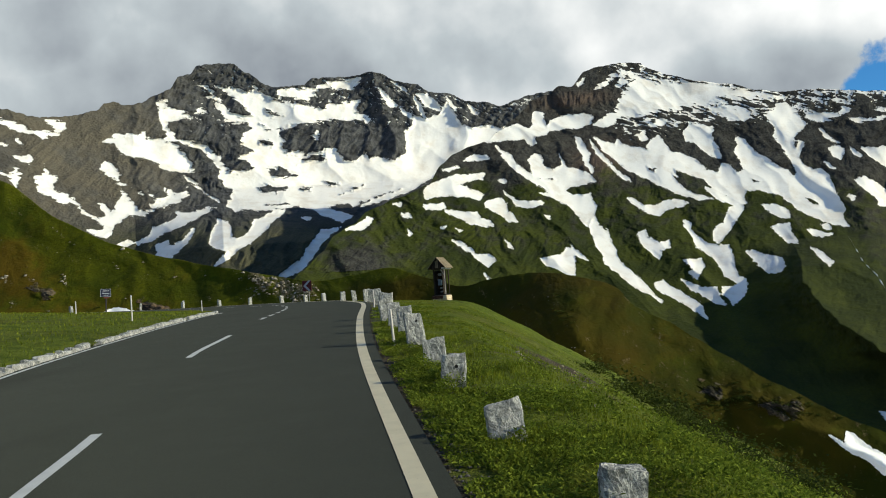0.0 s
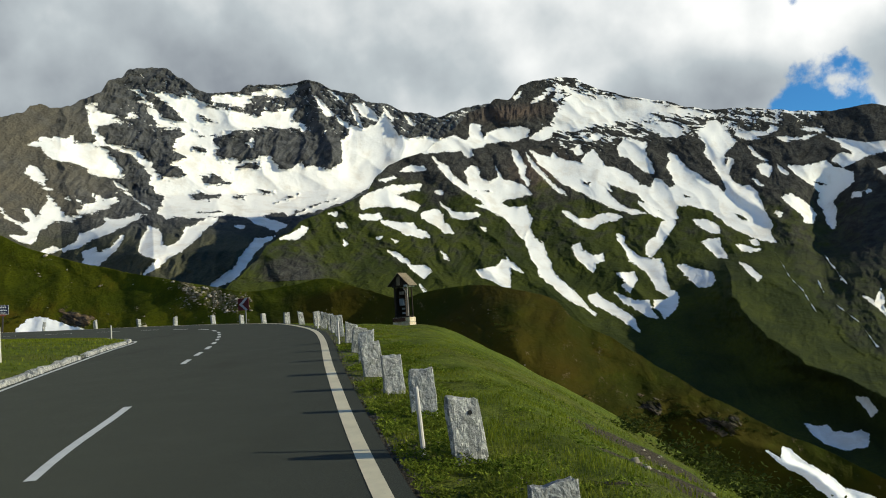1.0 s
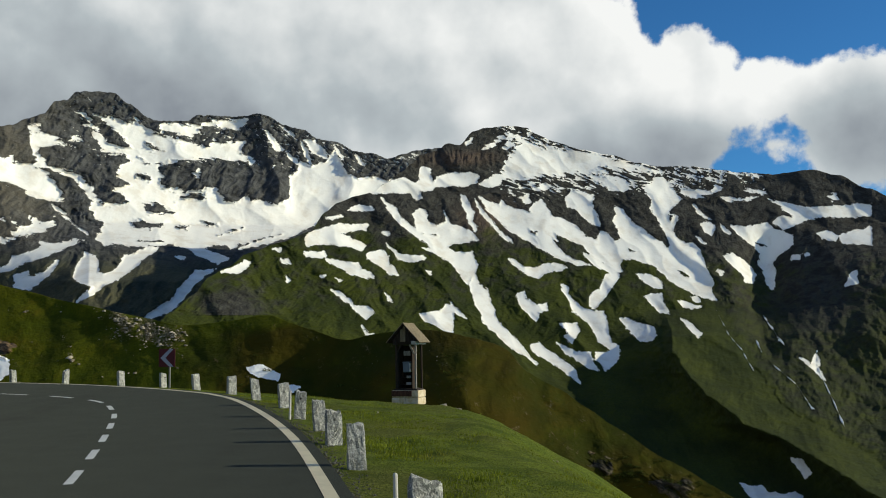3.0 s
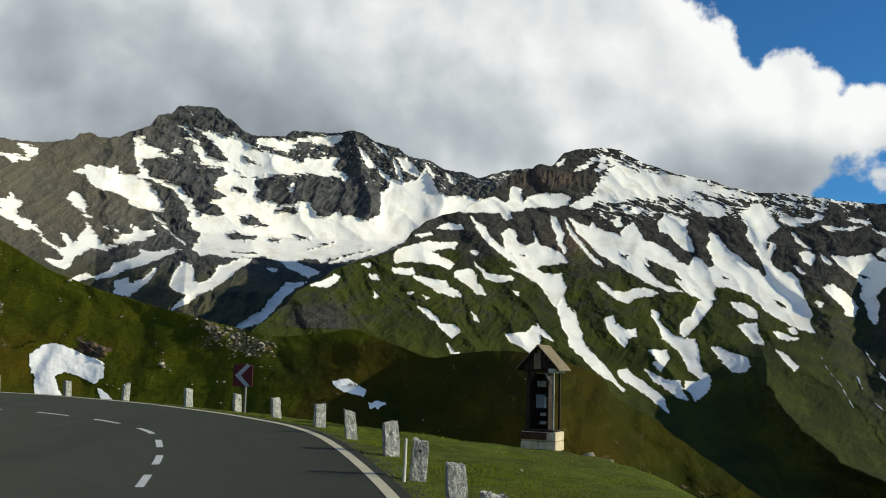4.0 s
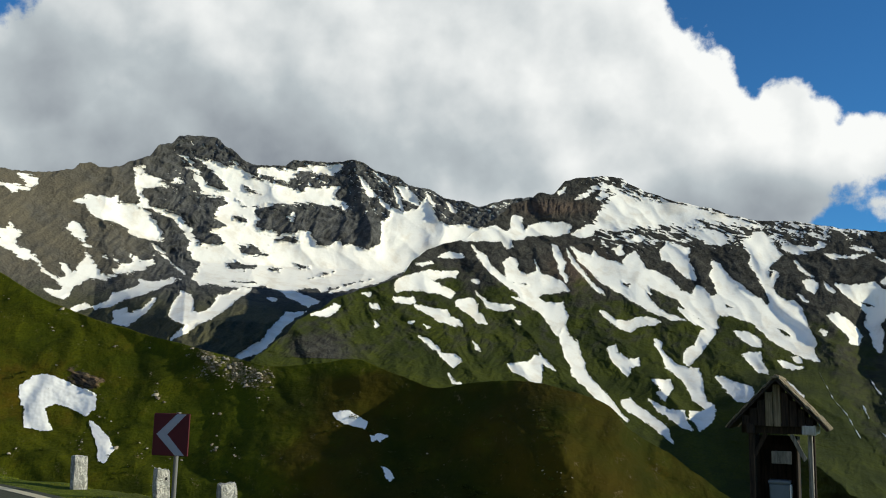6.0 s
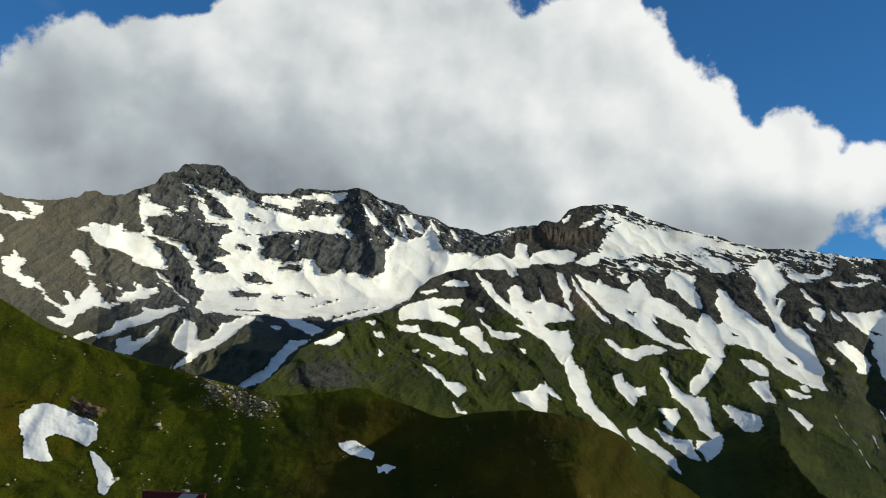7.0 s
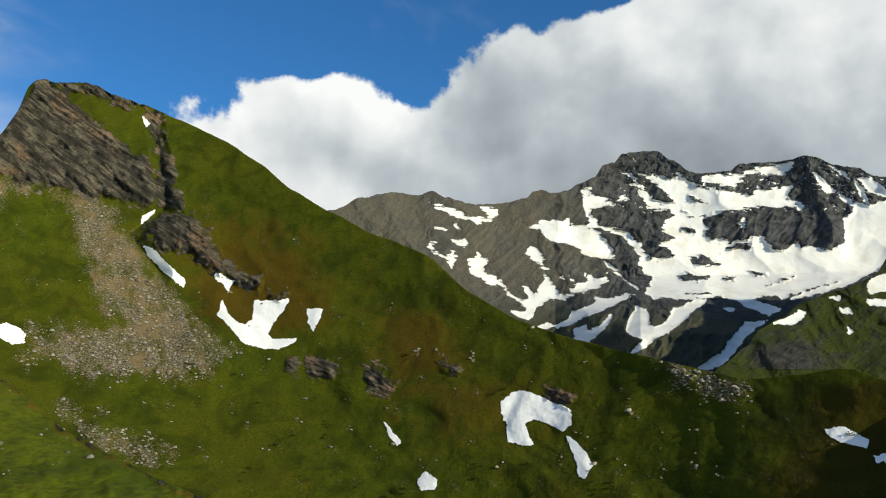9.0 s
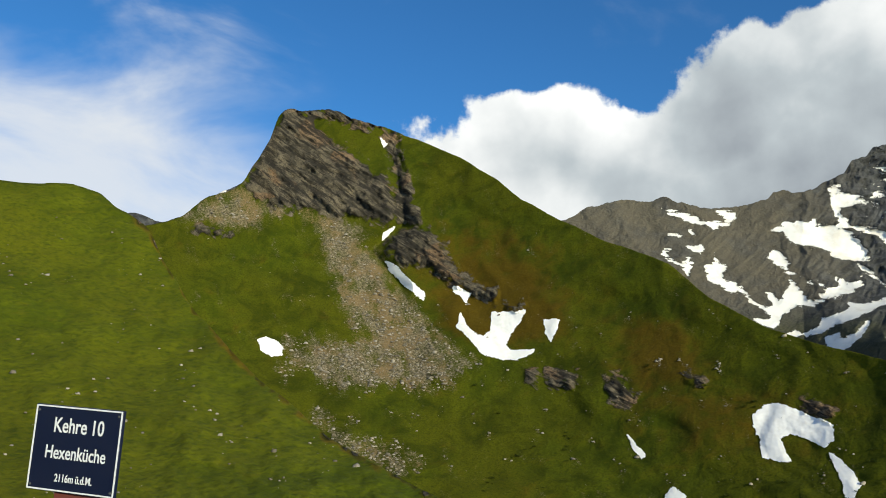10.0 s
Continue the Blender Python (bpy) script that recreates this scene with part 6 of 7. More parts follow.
for q in range(5):
    bm = bmesh.new()
    box(bm, 0.18 + 0.02 * q, 0.72 - 0.08 * q, 0.30, Matrix.Translation((0, 0, -0.02)), 0.03)
    bmesh.ops.subdivide_edges(bm, edges=bm.edges[:], cuts=1, use_grid_fill=True)
    for v in bm.verts:
        v.co += Vector((noise.noise(v.co * 4 + Vector((q * 7, 0, 0))), noise.noise(v.co * 4 + Vector((0, q * 9, 3))), noise.noise(v.co * 5 + Vector((2, q, 0))))) * 0.035
    me = bpy.data.meshes.new("kerb_stone")
    bm.to_mesh(me)
    bm.free()
    me.materials.append(MAT_GRANITE)
    kerb_meshes.append((me, 0.72 - 0.08 * q))
s_, kr = kerb_len[2 * 16], random.Random(9)
while s_ < kerb_len[20 * 16]:
    me, ln = kerb_meshes[kr.randrange(5)]
    c = s_ + ln / 2
    x, y, z = (float(np.interp(c, kerb_len, INN[:, j])) for j in range(3))
    nx, ny = (float(np.interp(c, kerb_len, inn_n[:, j])) for j in range(2))
    if kr.random() > 0.05:
        ob = new("kerb_stone", me)
        ob.parent = kerb
        ob.matrix_world = pose(x - nx * 0.02, y - ny * 0.02, z - 0.03 + kr.uniform(-0.02, 0.02), kr.uniform(-4, 4), kr.uniform(-5, 5), math.degrees(math.atan2(ny, nx)) + kr.uniform(-3, 3))
    s_ += ln + kr.uniform(0.02, 0.10)


# ---- wayside shrine ----
def build_shrine(x, y, turn):
    z = ground_z(x, y) - 0.05
    th = tagged(new("wayside_shrine"), "roofed wooden wayside shrine on a pale stone base in the grass", "shrine")
    th.matrix_world = pose(x, y, z, 0, 0, turn) @ Matrix.Diagonal((0.71, 0.71, 0.97, 1))
    MB = MAT_BROWNWOOD
    m, n = material("pale_cut_stone")
    a, b = n.noise(n.co, 6, 5, 0.65), n.noise(n.co, 40, 4, 0.7)
    c = n.mix(n.step(a, 0.35, 0.7), (0.46, 0.36, 0.22), (0.62, 0.55, 0.42))
    finish(n, n.mix(n.step(b, 0.5, 0.75, 0.0, 0.4), c, (0.24, 0.18, 0.11)), 0.9, n.bump(n.math("ADD", a, n.math("MULTIPLY", b, 0.3)), 0.8, 0.02))
    for lv in range(2):
        for k_ in range(2):
            boxed("base_stone", (0.70, 1.10 - 0.03 * lv, 0.26), ((k_ - 0.5) * 0.72, 0.0, 0.14 + 0.27 * lv), m, th, 0.025)
    boxed("plinth_board", (1.06, 0.07, 0.20), (-0.16, -0.59, 0.43), MAT_REDWOOD, th, 0.012)
    boxed("sill", (1.24, 0.96, 0.06), (0, 0, 0.57), MB, th, 0.012)
    # a closed case on one side, two free posts on the other
    # sunlight is put into the wood: right front timbers paler, the others dark
    for sx in (-0.47, 0.55):
        for sy in (-0.42, 0.38):
            boxed("post", (0.11, 0.11, 1.62) if sx < 0 else (0.085, 0.085, 1.62), (sx, sy, 1.41), MAT_GREYWOOD if sx > 0 and sy < 0 else MB, th, 0.012)
    boxed("back_panel", (0.72, 0.04, 1.56), (-0.06, 0.40, 1.38), MB, th, 0.008)
    boxed("side_panel", (0.04, 0.66, 1.56), (-0.44, 0.0, 1.38), MB, th, 0.008)
    boxed("side_panel", (0.04, 0.66, 1.56), (0.30, 0.04, 1.38), MB, th, 0.008)
    for sx in (-0.47, 0.47):
        bm = bmesh.new()
        box(bm, 0.07, 0.07, 0.42, Matrix.Translation((sx - math.copysign(0.13, sx), -0.40, 2.03)) @ Matrix.Rotation(math.copysign(0.62, -sx), 4, "Y"), 0.008)
        part("brace", bm, MAT_GREYWOOD if sx > 0 else MB, th)
    for sx in (-0.47, 0.47):
        boxed("eave_beam", (0.13, 1.42, 0.13) if sx < 0 else (0.24, 1.46, 0.12), (sx + (0.08 if sx > 0 else 0), 0.0, 2.26), MAT_PALEWOOD if sx > 0 else MB, th, 0.012)
    for sy in (-0.42, 0.42):
        boxed("tie_beam", (1.30, 0.10, 0.12), (0, sy, 2.26), MB, th, 0.012)
    # gable boards
    for i_ in range(9):
        gx = -0.56 + 0.14 * i_
        hh = max(0.05, 0.56 * (1 - abs(gx) / 0.74))
        for sy in (-0.56, 0.56):
            boxed("gable_board", (0.128, 0.03, hh), (gx, sy, 2.30 + hh / 2), MAT_SHINGLE if i_ in (3, 4) else MB, th, 0.004)
    # roof planes of overlapping shingles
    pitch = math.atan2(0.62, 0.80)
    for sg in (-1, 1):
        face = Matrix.Translation((sg * 0.43, 0, 2.60)) @ Matrix.Rotation(sg * pitch, 4, "Y")
        bm = bmesh.new()
        box(bm, 1.10, 1.50, 0.035, face, 0.006)
        rf = part("roof", bm, MB, th)
        rr = random.Random(30 + sg)
        for row in range(5):
            for col in range(11):
                bm = bmesh.new()
                lx = sg * (0.44 - row * 0.22)
                box(bm, 0.27, 0.132, 0.018, face @ Matrix.Translation((lx, -0.69 + 0.138 * col + rr.uniform(-0.006, 0.006), 0.036 + rr.uniform(0, 0.006))) @ Matrix.Rotation(sg * 0.06, 4, "Y"))
                part("shingle", bm, MAT_SHINGLE, rf)
    boxed("ridge_board", (0.16, 1.52, 0.03), (0, 0, 2.955), MAT_SHINGLE, th, 0.006)
    # what the niche holds
    MG = mat_plain("blue_grey_paint", (0.13, 0.16, 0.19), 0.6)
    MW = mat_plain("white_enamel", (0.75, 0.75, 0.73), 0.4)
    lan = boxed("lantern_box", (0.36, 0.26, 0.34), (-0.02, -0.14, 1.36), MG, th, 0.02, label="blue-grey metal lantern box")
    boxed("edge_trim", (0.035, 0.27, 0.32), (0.175, -0.14, 1.36), MW, lan, 0.006)
    boxed("lid", (0.40, 0.30, 0.05), (-0.02, -0.14, 1.55), MG, lan, 0.015)
    boxed("name_board", (0.36, 0.05, 0.17), (0.03, -0.25, 1.88), MAT_GREYWOOD, th, 0.008)
    for zz, ww in ((1.02, 0.40), (0.78, 0.44)):
        boxed("shelf", (0.68, 0.40, 0.03), (-0.07, 0.10, zz - 0.05), MB, th, 0.005)
        boxed("plaque", (ww * 0.6, 0.03, 0.09), (0.05, -0.10, zz), mat_plain("worn_grey_plaque", (0.30, 0.31, 0.32), 0.6), th, 0.006)
    return th


build_shrine(-7.10, 57.75, -20)


# ---- road signs ----
def build_chevron(x, y, zc, turn):
    th = tagged(new("chevron_sign"), "red bend marker board with a white chevron on a steel post", "road sign")
    zg = ground_z(x, y)
    th.matrix_world = pose(x, y, zg, 0, 0, turn)
    h = zc - zg
    red = mat_plain("red_sign_face", (0.085, 0.006, 0.010), 0.45)
    white = mat_plain("white_reflective_sheet", (0.36, 0.36, 0.40), 0.4)
    board = boxed("board", (0.66, 0.025, 0.68), (0, 0, h), red, th, 0.008)
    bm = bmesh.new()
    pts = [(0.10, 0.33), (0.27, 0.33), (-0.06, 0.0), (0.27, -0.33), (0.10, -0.33), (-0.26, 0.0)]
    lo = [bm.verts.new((px_, -0.0160, h + pz_)) for px_, pz_ in pts]
    hi = [bm.verts.new((px_, -0.0200, h + pz_)) for px_, pz_ in pts]
    for ring, order in ((hi, 1), (lo, -1)):
        for q in ((0, 1, 2, 5), (5, 2, 3, 4)):
            bm.faces.new([ring[k_] for k_ in q][::order])
    for i_ in range(6):
        bm.faces.new((lo[i_], lo[(i_ + 1) % 6], hi[(i_ + 1) % 6], hi[i_]))
    bmesh.ops.recalc_face_normals(bm, faces=bm.faces[:])
    part("chevron", bm, white, board)
    bm = bmesh.new()
    rod(bm, (0.09, 0.05, -0.3), (0.09, 0.05, h + 0.36), 0.038)
    part("post", bm, MAT_STEEL, th)
    for dz in (-0.2, 0.2):
        boxed("bracket", (0.14, 0.05, 0.05), (0.09, 0.035, h + dz), MAT_STEEL, th, 0.006)
    return th


build_chevron(-16.25, 59.75, 1.40, -11)


def letters(text, size, at, mat, parent):
    cu = bpy.data.curves.new("lettering", "FONT")
    cu.body, cu.size, cu.align_x, cu.align_y, cu.extrude = text, size, "CENTER", "CENTER", 0.001
    cu.offset = size * 0.012
    cu.resolution_u = 3
    tmp = new("lettering", cu)
    me = bpy.data.meshes.new_from_object(tmp.evaluated_get(bpy.context.evaluated_depsgraph_get()))
    bpy.data.objects.remove(tmp)
    me.name = "lettering"
    me.materials.clear()
    me.materials.append(mat)
    ob = new("lettering", me)
    ob.parent = parent
    ob.matrix_local = Matrix.Translation(at) @ Matrix.Rotation(radians(90), 4, "X") @ Matrix.Diagonal((0.78, 1, 1, 1))
    return ob


def build_name_sign(x, y, zc, turn):
    th = tagged(new("bend_sign"), "dark blue bend sign with white lettering on a red-brown post", "sign")
    zg = ground_z(x, y)
    th.matrix_world = pose(x, y, zg, 0, 0, turn) @ pose(0, 0, 0, 0, 3, 0)
    h = zc - zg
    navy = mat_plain("navy_enamel", (0.006, 0.010, 0.032), 0.3, 0.0, 0.15)
    white = mat_plain("white_enamel_lettering", (0.78, 0.78, 0.78), 0.4, 0.0, 0.1)
    board = boxed("board", (0.71, 0.03, 0.57), (0, 0, h), navy, th, 0.004)
    for sx, sz, px_, pz_ in ((0.70, 0.010, 0, 0.275), (0.70, 0.010, 0, -0.275), (0.010, 0.54, 0.346, 0), (0.010, 0.54, -0.346, 0)):
        boxed("border", (sx, 0.004, sz), (px_, -0.017, h + pz_), white, board, 0.0)
    letters("Kehre", 0.140, (-0.055, -0.0165, h + 0.150), white, board)
    letters("10", 0.140, (0.165, -0.0165, h + 0.150), white, board)
    letters("Hexenküche", 0.125, (0.01, -0.0165, h - 0.03), white, board)
    letters("2116m", 0.072, (-0.055, -0.0165, h - 0.195), white, board)
    letters("ü.d.M.", 0.072, (0.105, -0.0165, h - 0.195), white, board)
    for sx in (-0.325, 0.325):
        for sz in (-0.250, 0.245):
            bm = bmesh.new()
            rod(bm, (sx, -0.014, h + sz), (sx, -0.021, h + sz), 0.008, 8)
            part("screw", bm, MAT_STEEL, board)
    rust = mat_plain("red_brown_paint", (0.16, 0.040, 0.028), 0.7)
    boxed("crossbar", (0.34, 0.05, 0.10), (0.03, 0.03, h - 0.335), rust, th, 0.008)
    bm = bmesh.new()
    box(bm, 0.10, 0.08, h + 0.45, Matrix.Translation((0.04, 0.06, (h - 0.45) / 2 + 0.1)), 0.01)
    part("post", bm, mat_plain("dark_post_paint", (0.03, 0.025, 0.025), 0.6), th)
    return th


build_name_sign(-32.24, 63.55, 2.06, 28)


# ---- grass, weeds, shrubs and loose rock ----
def mat_blade(name, dark, light, dry):
    m, n = material(name)
    isl_ = n.add("ShaderNodeNewGeometry").outputs["Random Per Island"]
    w = n.noise(n.co, 0.5, 4, 0.6)
    c = n.mix(isl_, dark, light)
    c = n.mix(n.step(w, 0.50, 0.72, 0.0, 0.5), c, dry)
    c = n.mix(n.step(n.noise(n.co, 1.4, 3, 0.6), 0.5, 0.65, 0.0, 0.55), c, dark)
    finish(n, c, 0.85, spec=0.08)
    tr = n.add("ShaderNodeBsdfTranslucent")
    n.put(tr.inputs[0], c)
    mx = n.add("ShaderNodeMixShader")
    mx.inputs[0].default_value = 0.38
    n.link(n.bsdf.outputs[0], mx.inputs[1])
    n.link(tr.outputs[0], mx.inputs[2])
    for o in n.tree.nodes:
        if o.type == "OUTPUT_MATERIAL":
            n.link(mx.outputs[0], o.inputs[0])
    return m


MAT_BLADE = mat_blade("grass_blades", (0.072, 0.098, 0.007), (0.215, 0.245, 0.022), (0.215, 0.180, 0.045))
MAT_LEAF = mat_blade("weed_leaves", (0.045, 0.075, 0.006), (0.270, 0.330, 0.036), (0.240, 0.240, 0.040))
MAT_SHRUB = mat_blade("shrub_leaves", (0.024, 0.038, 0.006), (0.075, 0.092, 0.016), (0.085, 0.075, 0.022))
rg = np.random.default_rng(12)


def bank_at(s, d):
    fi, fj = np.interp(s, ST, np.arange(len(ST))), np.interp(d, OFFS, np.arange(len(OFFS)))
    i, j = np.clip(fi.astype(int), 0, len(ST) - 2), np.clip(fj.astype(int), 0, len(OFFS) - 2)
    a, b = fi - i, fj - j
    return np.stack([G[i, j] * (1 - a) * (1 - b) + G[i + 1, j] * a * (1 - b) + G[i, j + 1] * (1 - a) * b + G[i + 1, j + 1] * a * b for G in (BX, BY, BZ)], -1)


def blades(name, P0, h, w, mat, lean=0.5):
    n_ = len(P0)
    a = rg.uniform(0, 6.2832, n_)
    side = np.stack([np.cos(a), np.sin(a), np.zeros(n_)], -1) * (w / 2)[:, None]
    b = rg.uniform(0, 6.2832, n_)
    tilt = np.stack([np.cos(b), np.sin(b), np.zeros(n_)], -1) * (h * rg.uniform(0.1, lean, n_))[:, None]
    up = np.zeros((n_, 3))
    up[:, 2] = h
    P0 = P0 - np.array([0, 0, 0.02])
    mid_ = P0 + up * 0.55 + tilt * 0.4
    V = np.stack([P0 - side, P0 + side, mid_ + side * 0.8, mid_ - side * 0.8, P0 + up + tilt + side * 0.12, P0 + up + tilt - side * 0.12], 1).reshape(-1, 3)
    k0 = np.arange(n_)[:, None] * 6
    F = np.concatenate([k0 + np.array([0, 1, 2, 3]), k0 + np.array([3, 2, 4, 5])], 0)
    return face_mesh(name, V, F, mat, smooth=False)


def leaves(name, P0, ln, wd, mat, rise=(0.2, 1.1)):
    n_ = len(P0)
    a, e = rg.uniform(0, 6.2832, n_), rg.uniform(*rise, n_)
    f = np.stack([np.cos(a) * np.cos(e), np.sin(a) * np.cos(e), np.sin(e)], -1)
    s = np.stack([-np.sin(a), np.cos(a), rg.uniform(-0.4, 0.4, n_)], -1) * (wd / 2)[:, None]
    L = ln[:, None]
    droop = np.zeros((n_, 3))
    droop[:, 2] = -0.25 * ln
    V = np.stack([P0, P0 + f * L * 0.35 + s, P0 + f * L * 0.75 + s * 0.8 + droop * 0.3, P0 + f * L + droop, P0 + f * L * 0.75 - s * 0.8 + droop * 0.3, P0 + f * L * 0.35 - s], 1).reshape(-1, 3)
    k0 = np.arange(n_)[:, None] * 6
    F = np.concatenate([k0 + np.array([0, 1, 2, 3]), k0 + np.array([0, 3, 4, 5])], 0)
    return face_mesh(name, V, F, mat, smooth=False)


# grass on the bank: thick by the stones, thinning outward
N = 120000
s0_, s1_ = ARC[2 * 16] - 3, ARC[13 * 16]
s = s0_ + (s1_ - s0_) * rg.random(N) ** 1.25
d = 0.24 + rg.gamma(1.4, 1.8, N)
keep = (d < 14) & (fbm(s * 0.55, d * 0.9, 3, 231) + 0.55 * np.clip((d - 0.5) / 0.7, 0, 1) > 0.12)
s, d = s[keep], d[keep]
P0 = bank_at(s, d)
keep = earth_patch(P0[:, 0], P0[:, 1], d) < rg.uniform(0.25, 0.9, len(d))
s, d, P0 = s[keep], d[keep], P0[keep]
tall = np.clip(fbm(P0[:, 0] * 0.5, P0[:, 1] * 0.5, 3, 233) + 0.45, 0.12, 1) * np.interp(s - ARC[2 * 16], [0, 14, 26, 60], [0.17, 0.15, 0.11, 0.07])
far_ = np.interp(s - ARC[2 * 16], [0, 20, 55], [1.0, 1.2, 2.0])
tagged(blades("verge_grass", P0, tall * rg.uniform(0.6, 1.3, len(s)), 0.009 * far_ * rg.uniform(0.7, 1.4, len(s)), MAT_BLADE), "green alpine grass on the road bank", "grass", kind="stuff")
# leafy weeds close to the first stones
N = 260000
reach_ = rg.random(N) ** 1.5
s = ARC[2 * 16] - 1 + 36 * reach_
d = 0.24 + rg.gamma(1.3, 1.5, N)
clump = fbm(s * 0.9, d * 0.9, 4, 237, 0.6)
P0 = bank_at(s, d)
hummock = np.clip(0.12 + 1.9 * fbm(P0[:, 0] * 1.1, P0[:, 1] * 1.1, 4, 239, 0.6), 0.0, 1.3)
keep = (d < 11) & (clump + 0.40 * np.clip((ARC[2 * 16] + 13 - s) / 5, -0.35, 1) + 0.25 * (d < 1.2) + 0.25 * hummock > 0.12) & ((d > 0.6) | (clump > -0.1))
keep &= earth_patch(P0[:, 0], P0[:, 1], d) < rg.uniform(0.15, 0.6, N)
s, d, hummock, P0 = s[keep], d[keep], hummock[keep], P0[keep]
P0[:, 2] += 0.02 + rg.random(len(P0)) ** 0.6 * np.interp(s - ARC[2 * 16], [0, 12, 20, 60], [0.44, 0.38, 0.12, 0.05]) * hummock * np.clip((d - 0.15) / 0.5, 0, 1)
tagged(leaves("verge_weeds", P0, rg.uniform(0.022, 0.075, len(P0)), rg.uniform(0.009, 0.026, len(P0)), MAT_LEAF), "leafy green weeds among the roadside grass", "weeds", kind="stuff")
# island grass
N = 40000
u, v = 1 - rg.random(N) ** 1.6, rg.random(N)
iu, iv = np.clip((u * (na_ - 2)).astype(int), 0, na_ - 3), np.clip((v * 59).astype(int), 0, 58)
fu, fv = (u * (na_ - 2) - iu)[:, None], (v * 59 - iv)[:, None]
P0 = (isl[iu, iv] * (1 - fu) + isl[iu + 1, iv] * fu) * (1 - fv) + (isl[iu, iv + 1] * (1 - fu) + isl[iu + 1, iv + 1] * fu) * fv
P0 = P0[(P0[:, 1] > 8)]
tagged(blades("island_grass", P0, rg.uniform(0.03, 0.11, len(P0)), rg.uniform(0.015, 0.04, len(P0)), MAT_BLADE), "short bright grass on the road island", "grass", kind="stuff")


def hill_points(n_, a0, a1, e0, e1, want):
    az, el = rg.uniform(a0, a1, n_ * 12), rg.uniform(e0, e1, n_ * 12)
    ok = want(az, el) & (el < hill_crest(az) - 0.12)
    az, el = az[ok][:n_], el[ok][:n_]
    return on_rays(HILL_EYE, az, el, hill_reach(az, el, hill_crest(az)) - 0.2)


# low dark shrubs on the slope below the knoll and in the hollow
C0 = np.concatenate([hill_points(260, 7, 24, -13, -4.0, lambda a, e: (fbm(a * 0.45, e * 0.6, 3, 241) > 0.05) & (np.abs(e + 7.6 + 0.06 * a) < 1.0)), hill_points(90, -12, 4, -7, -0.5, lambda a, e: fbm(a * 0.5, e * 0.6, 3, 243) > 0.2),
                     hill_points(140, -48, -14, -6, 3.0, lambda a, e: fbm(a * 0.5, e * 0.6, 3, 245) > 0.3)])
per = 46
sz = np.repeat(rg.gamma(3.0, 0.30, len(C0)).clip(0.3, 2.0), per)
off = rg.normal(0, 1, (len(C0) * per, 3)) * np.array([0.55, 0.55, 0.28]) * sz[:, None]
off[:, 2] = np.abs(off[:, 2])
tagged(leaves("shrubs", np.repeat(C0, per, 0) + off, 0.42 * sz, 0.30 * sz, MAT_SHRUB, (-0.2, 1.2)), "low dark alpine shrubs on the slope", "shrubs", kind="stuff")

# dark bushes low on the bank
s, d = ARC[2 * 16] + rg.uniform(8, 34, 300), rg.uniform(6.5, 12.5, 300)
C0 = bank_at(s, d)
C0 = C0[fbm(C0[:, 0] * 0.3, C0[:, 1] * 0.3, 3, 247) > 0.08][:75]
per = 320
sz = np.repeat(rg.gamma(6.0, 0.075, len(C0)).clip(0.25, 0.8), per)
off = rg.normal(0, 1, (len(C0) * per, 3)) * np.array([0.6, 0.6, 0.4]) * sz[:, None]
off[:, 2] = np.abs(off[:, 2])
tagged(leaves("bank_shrubs", np.repeat(C0, per, 0) + off, 0.20 * sz, 0.10 * sz, MAT_SHRUB, (-0.2, 1.2)), "low dark dwarf bushes on the grassy bank", "shrubs", kind="stuff")


def rocks(name, C, size, mat, label):
    """Angular loose stones, each a bent eight-sided block."""
    n_ = len(C)
    base = np.array([(1, 0, 0), (0, 1, 0), (-1, 0, 0), (0, -1, 0), (0.5, 0.5, 0.7), (-0.5, 0.5, 0.7), (-0.5, -0.5, 0.7), (0.5, -0.5, 0.7)], float)
    q = base[None] * rg.uniform(0.55, 1.2, (n_, 8, 3)) * size[:, None, None]
    a = rg.uniform(0, 6.28, n_)
    x, y = q[..., 0] * np.cos(a)[:, None] - q[..., 1] * np.sin(a)[:, None], q[..., 0] * np.sin(a)[:, None] + q[..., 1] * np.cos(a)[:, None]
    V = np.stack([x, y, q[..., 2] - 0.15 * size[:, None]], -1) + C[:, None, :]
    k0 = np.arange(n_)[:, None] * 8
    tri = [(0, 1, 4), (1, 5, 4), (1, 2, 5), (2, 6, 5), (2, 3, 6), (3, 7, 6), (3, 0, 7), (0, 4, 7), (4, 5, 6), (4, 6, 7)]
    F = np.concatenate([k0 + np.array(t) for t in tri], 0)
    return tagged(face_mesh(name, V.reshape(-1, 3), F, mat, smooth=False), label, "rocks", kind="stuff")


def mat_loose():
    m, n = material("loose_rock")
    r_ = n.add("ShaderNodeNewGeometry").outputs["Random Per Island"]
    f_ = n.noise(n.co, 3.0, 5, 0.6)
    c = n.mix(r_, (0.10, 0.085, 0.058), (0.37, 0.325, 0.25))
    finish(n, n.mix(n.step(f_, 0.45, 0.7, 0.0, 0.5), c, (0.10, 0.085, 0.06)), 0.9, n.bump(f_, 0.5, 0.1))
    return m


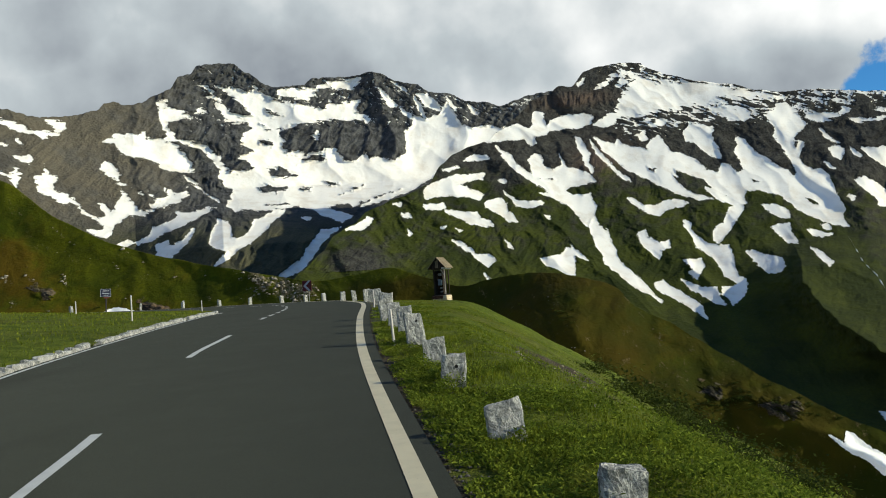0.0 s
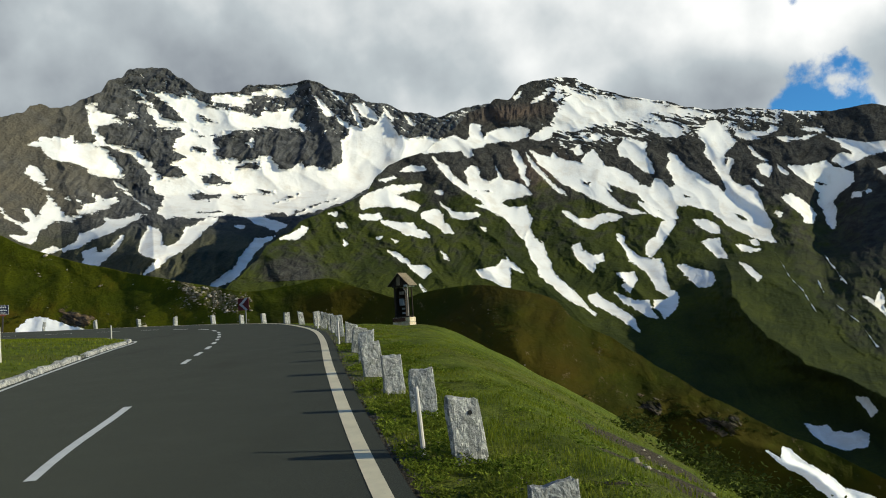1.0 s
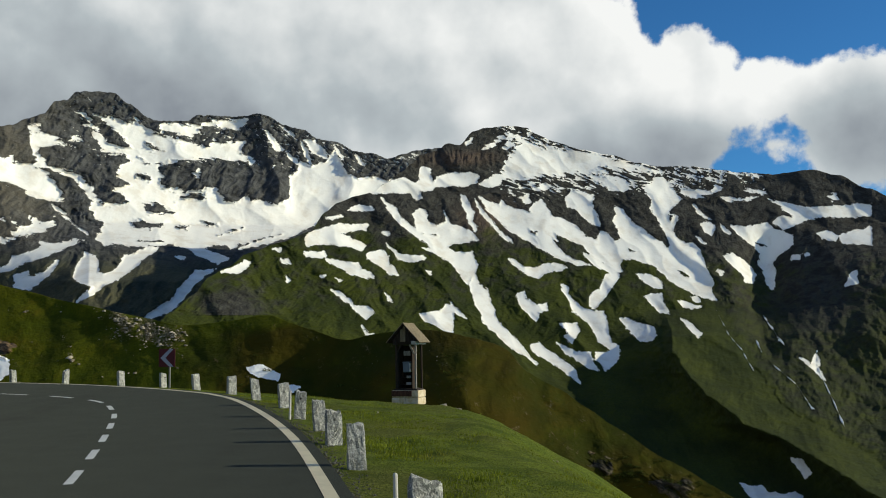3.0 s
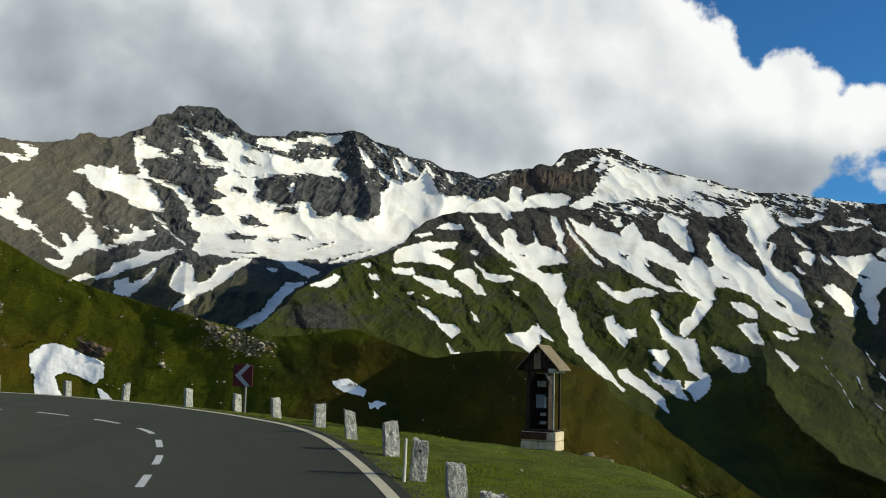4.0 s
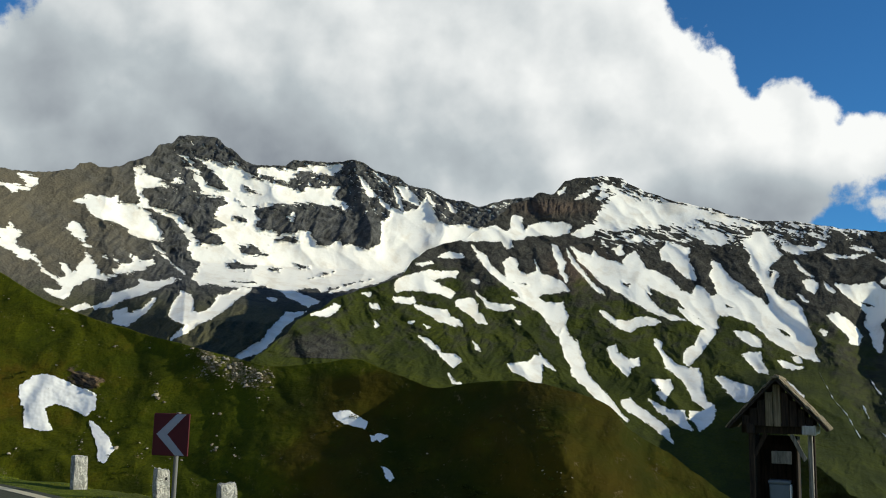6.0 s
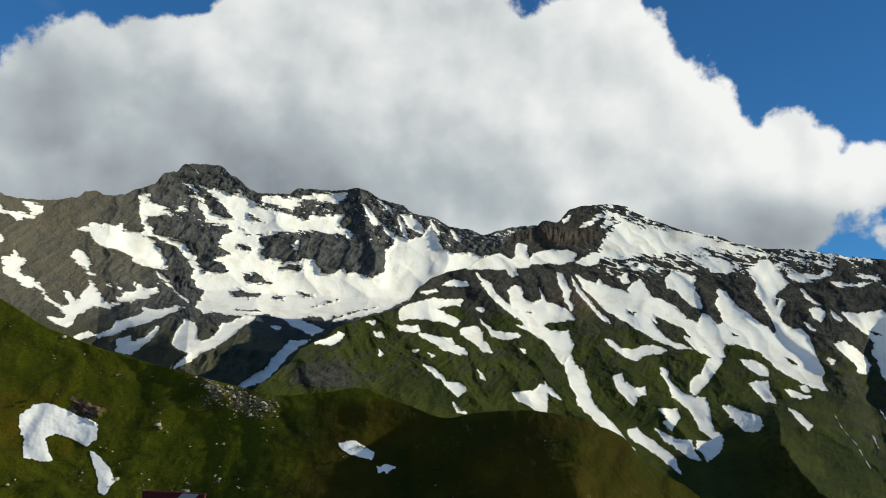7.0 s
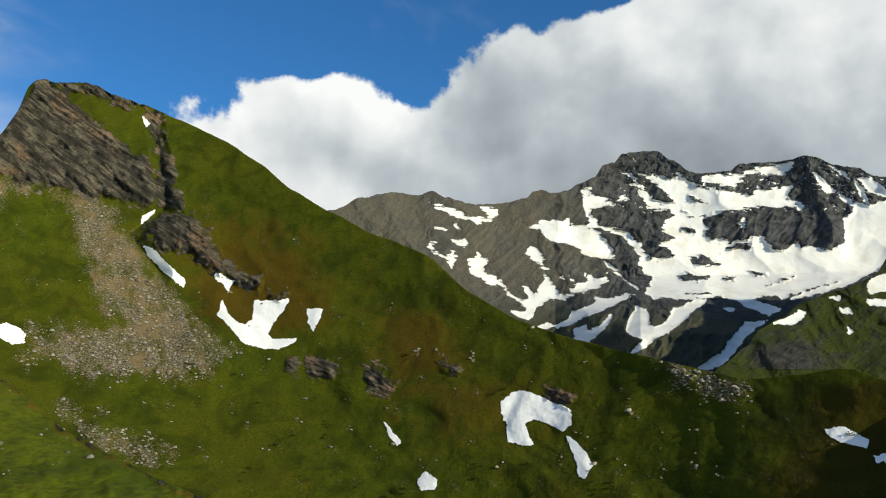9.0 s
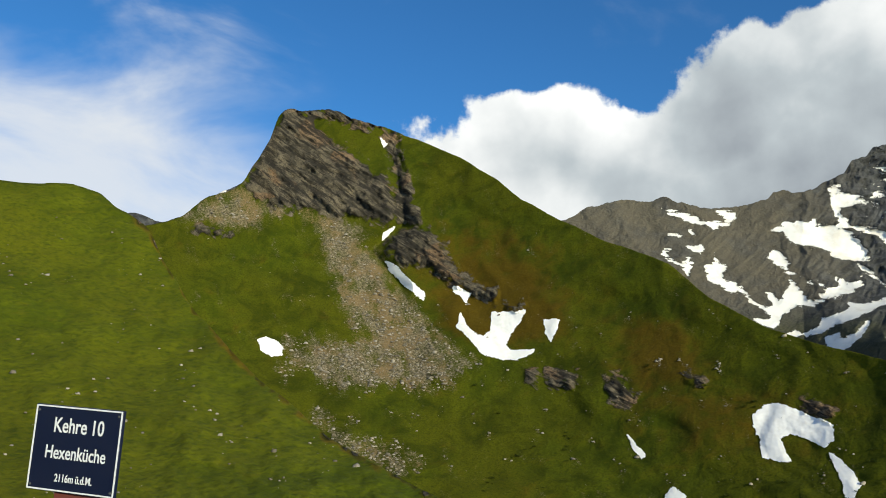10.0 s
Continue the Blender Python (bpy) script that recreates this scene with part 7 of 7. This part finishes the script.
MAT_LOOSE = mat_loose()
C1 = hill_points(5200, -63, -14, -4, 12, lambda a, e: (hill_scree(a, e) > -0.5) & (hill_scree(a, e) + rg.normal(0, 0.6, a.shape) + 0.5 * np.clip((5.5 - e) / 3, -0.8, 1) > 0.35))
rocks("scree", C1, rg.gamma(2.0, 0.26, len(C1)).clip(0.2, 1.8), MAT_LOOSE, "field of pale loose scree blocks below the summit")
C2 = hill_points(200, -60, 5, -6, 8, lambda a, e: fbm(a * 0.35, e * 0.5, 3, 251) > 0.18)
rocks("scattered_rocks", C2, rg.gamma(2.0, 0.15, len(C2)).clip(0.12, 0.9), MAT_LOOSE, "pale rocks scattered over the grassy hillside")
az_, el_ = rg.uniform(-72, -45, 5000), rg.uniform(-6, 10, 5000)
ok = (el_ < near_crest(az_) - 0.2) & (fbm(az_ * 0.35, el_ * 0.7, 3, 253) > 0.12)
C3 = on_rays(HILL_EYE, az_[ok], el_[ok], near_reach(az_[ok], el_[ok], near_crest(az_[ok])) - 0.05)[:180]
rocks("meadow_stones", C3, rg.gamma(2.0, 0.11, len(C3)).clip(0.08, 0.6), MAT_LOOSE, "small pale stones lying in the meadow")
# gravel at the road's edge
MAT_GRIT = mat_plain("grey_grit", (0.075, 0.072, 0.062), 0.9)
N = 5000
s = ARC[2 * 16] - 2 + (ARC[12 * 16] - ARC[2 * 16]) * rg.random(N)
d = 0.20 + np.abs(rg.normal(0, 0.20, N)) + 1.1 * rg.random(N) * (np.abs(s - ARC[4 * 16] + 3) < 3.5)
rocks("gravel", bank_at(s, d) + np.array([0, 0, 0.005]), rg.gamma(2.0, 0.006, N).clip(0.004, 0.03), MAT_GRIT, "grey gravel along the edge of the asphalt")

# pale stones on the bare earth of the bank and beside the shrine
N = 6000
s, d = ARC[3 * 16] + (ARC[8 * 16] - ARC[3 * 16]) * rg.random(N), rg.uniform(2.0, 11.0, N)
P0 = bank_at(s, d)
P0 = P0[(earth_patch(P0[:, 0], P0[:, 1], d) > rg.uniform(0.3, 2.5, N)) | (rg.random(N) < 0.006)][:260]
P0 = np.concatenate([P0, [(x, y, ground_z(x, y) + 0.03) for x, y in ((-5.9, 56.6), (-5.6, 56.9), (-5.4, 56.5), (-5.1, 57.0))]])
size = rg.gamma(2.0, 0.015, len(P0)).clip(0.012, 0.09)
size[-4:] = (0.22, 0.15, 0.24, 0.14)
rocks("bank_stones", P0, size, MAT_LOOSE, "pale stones lying on the bare earth of the bank")
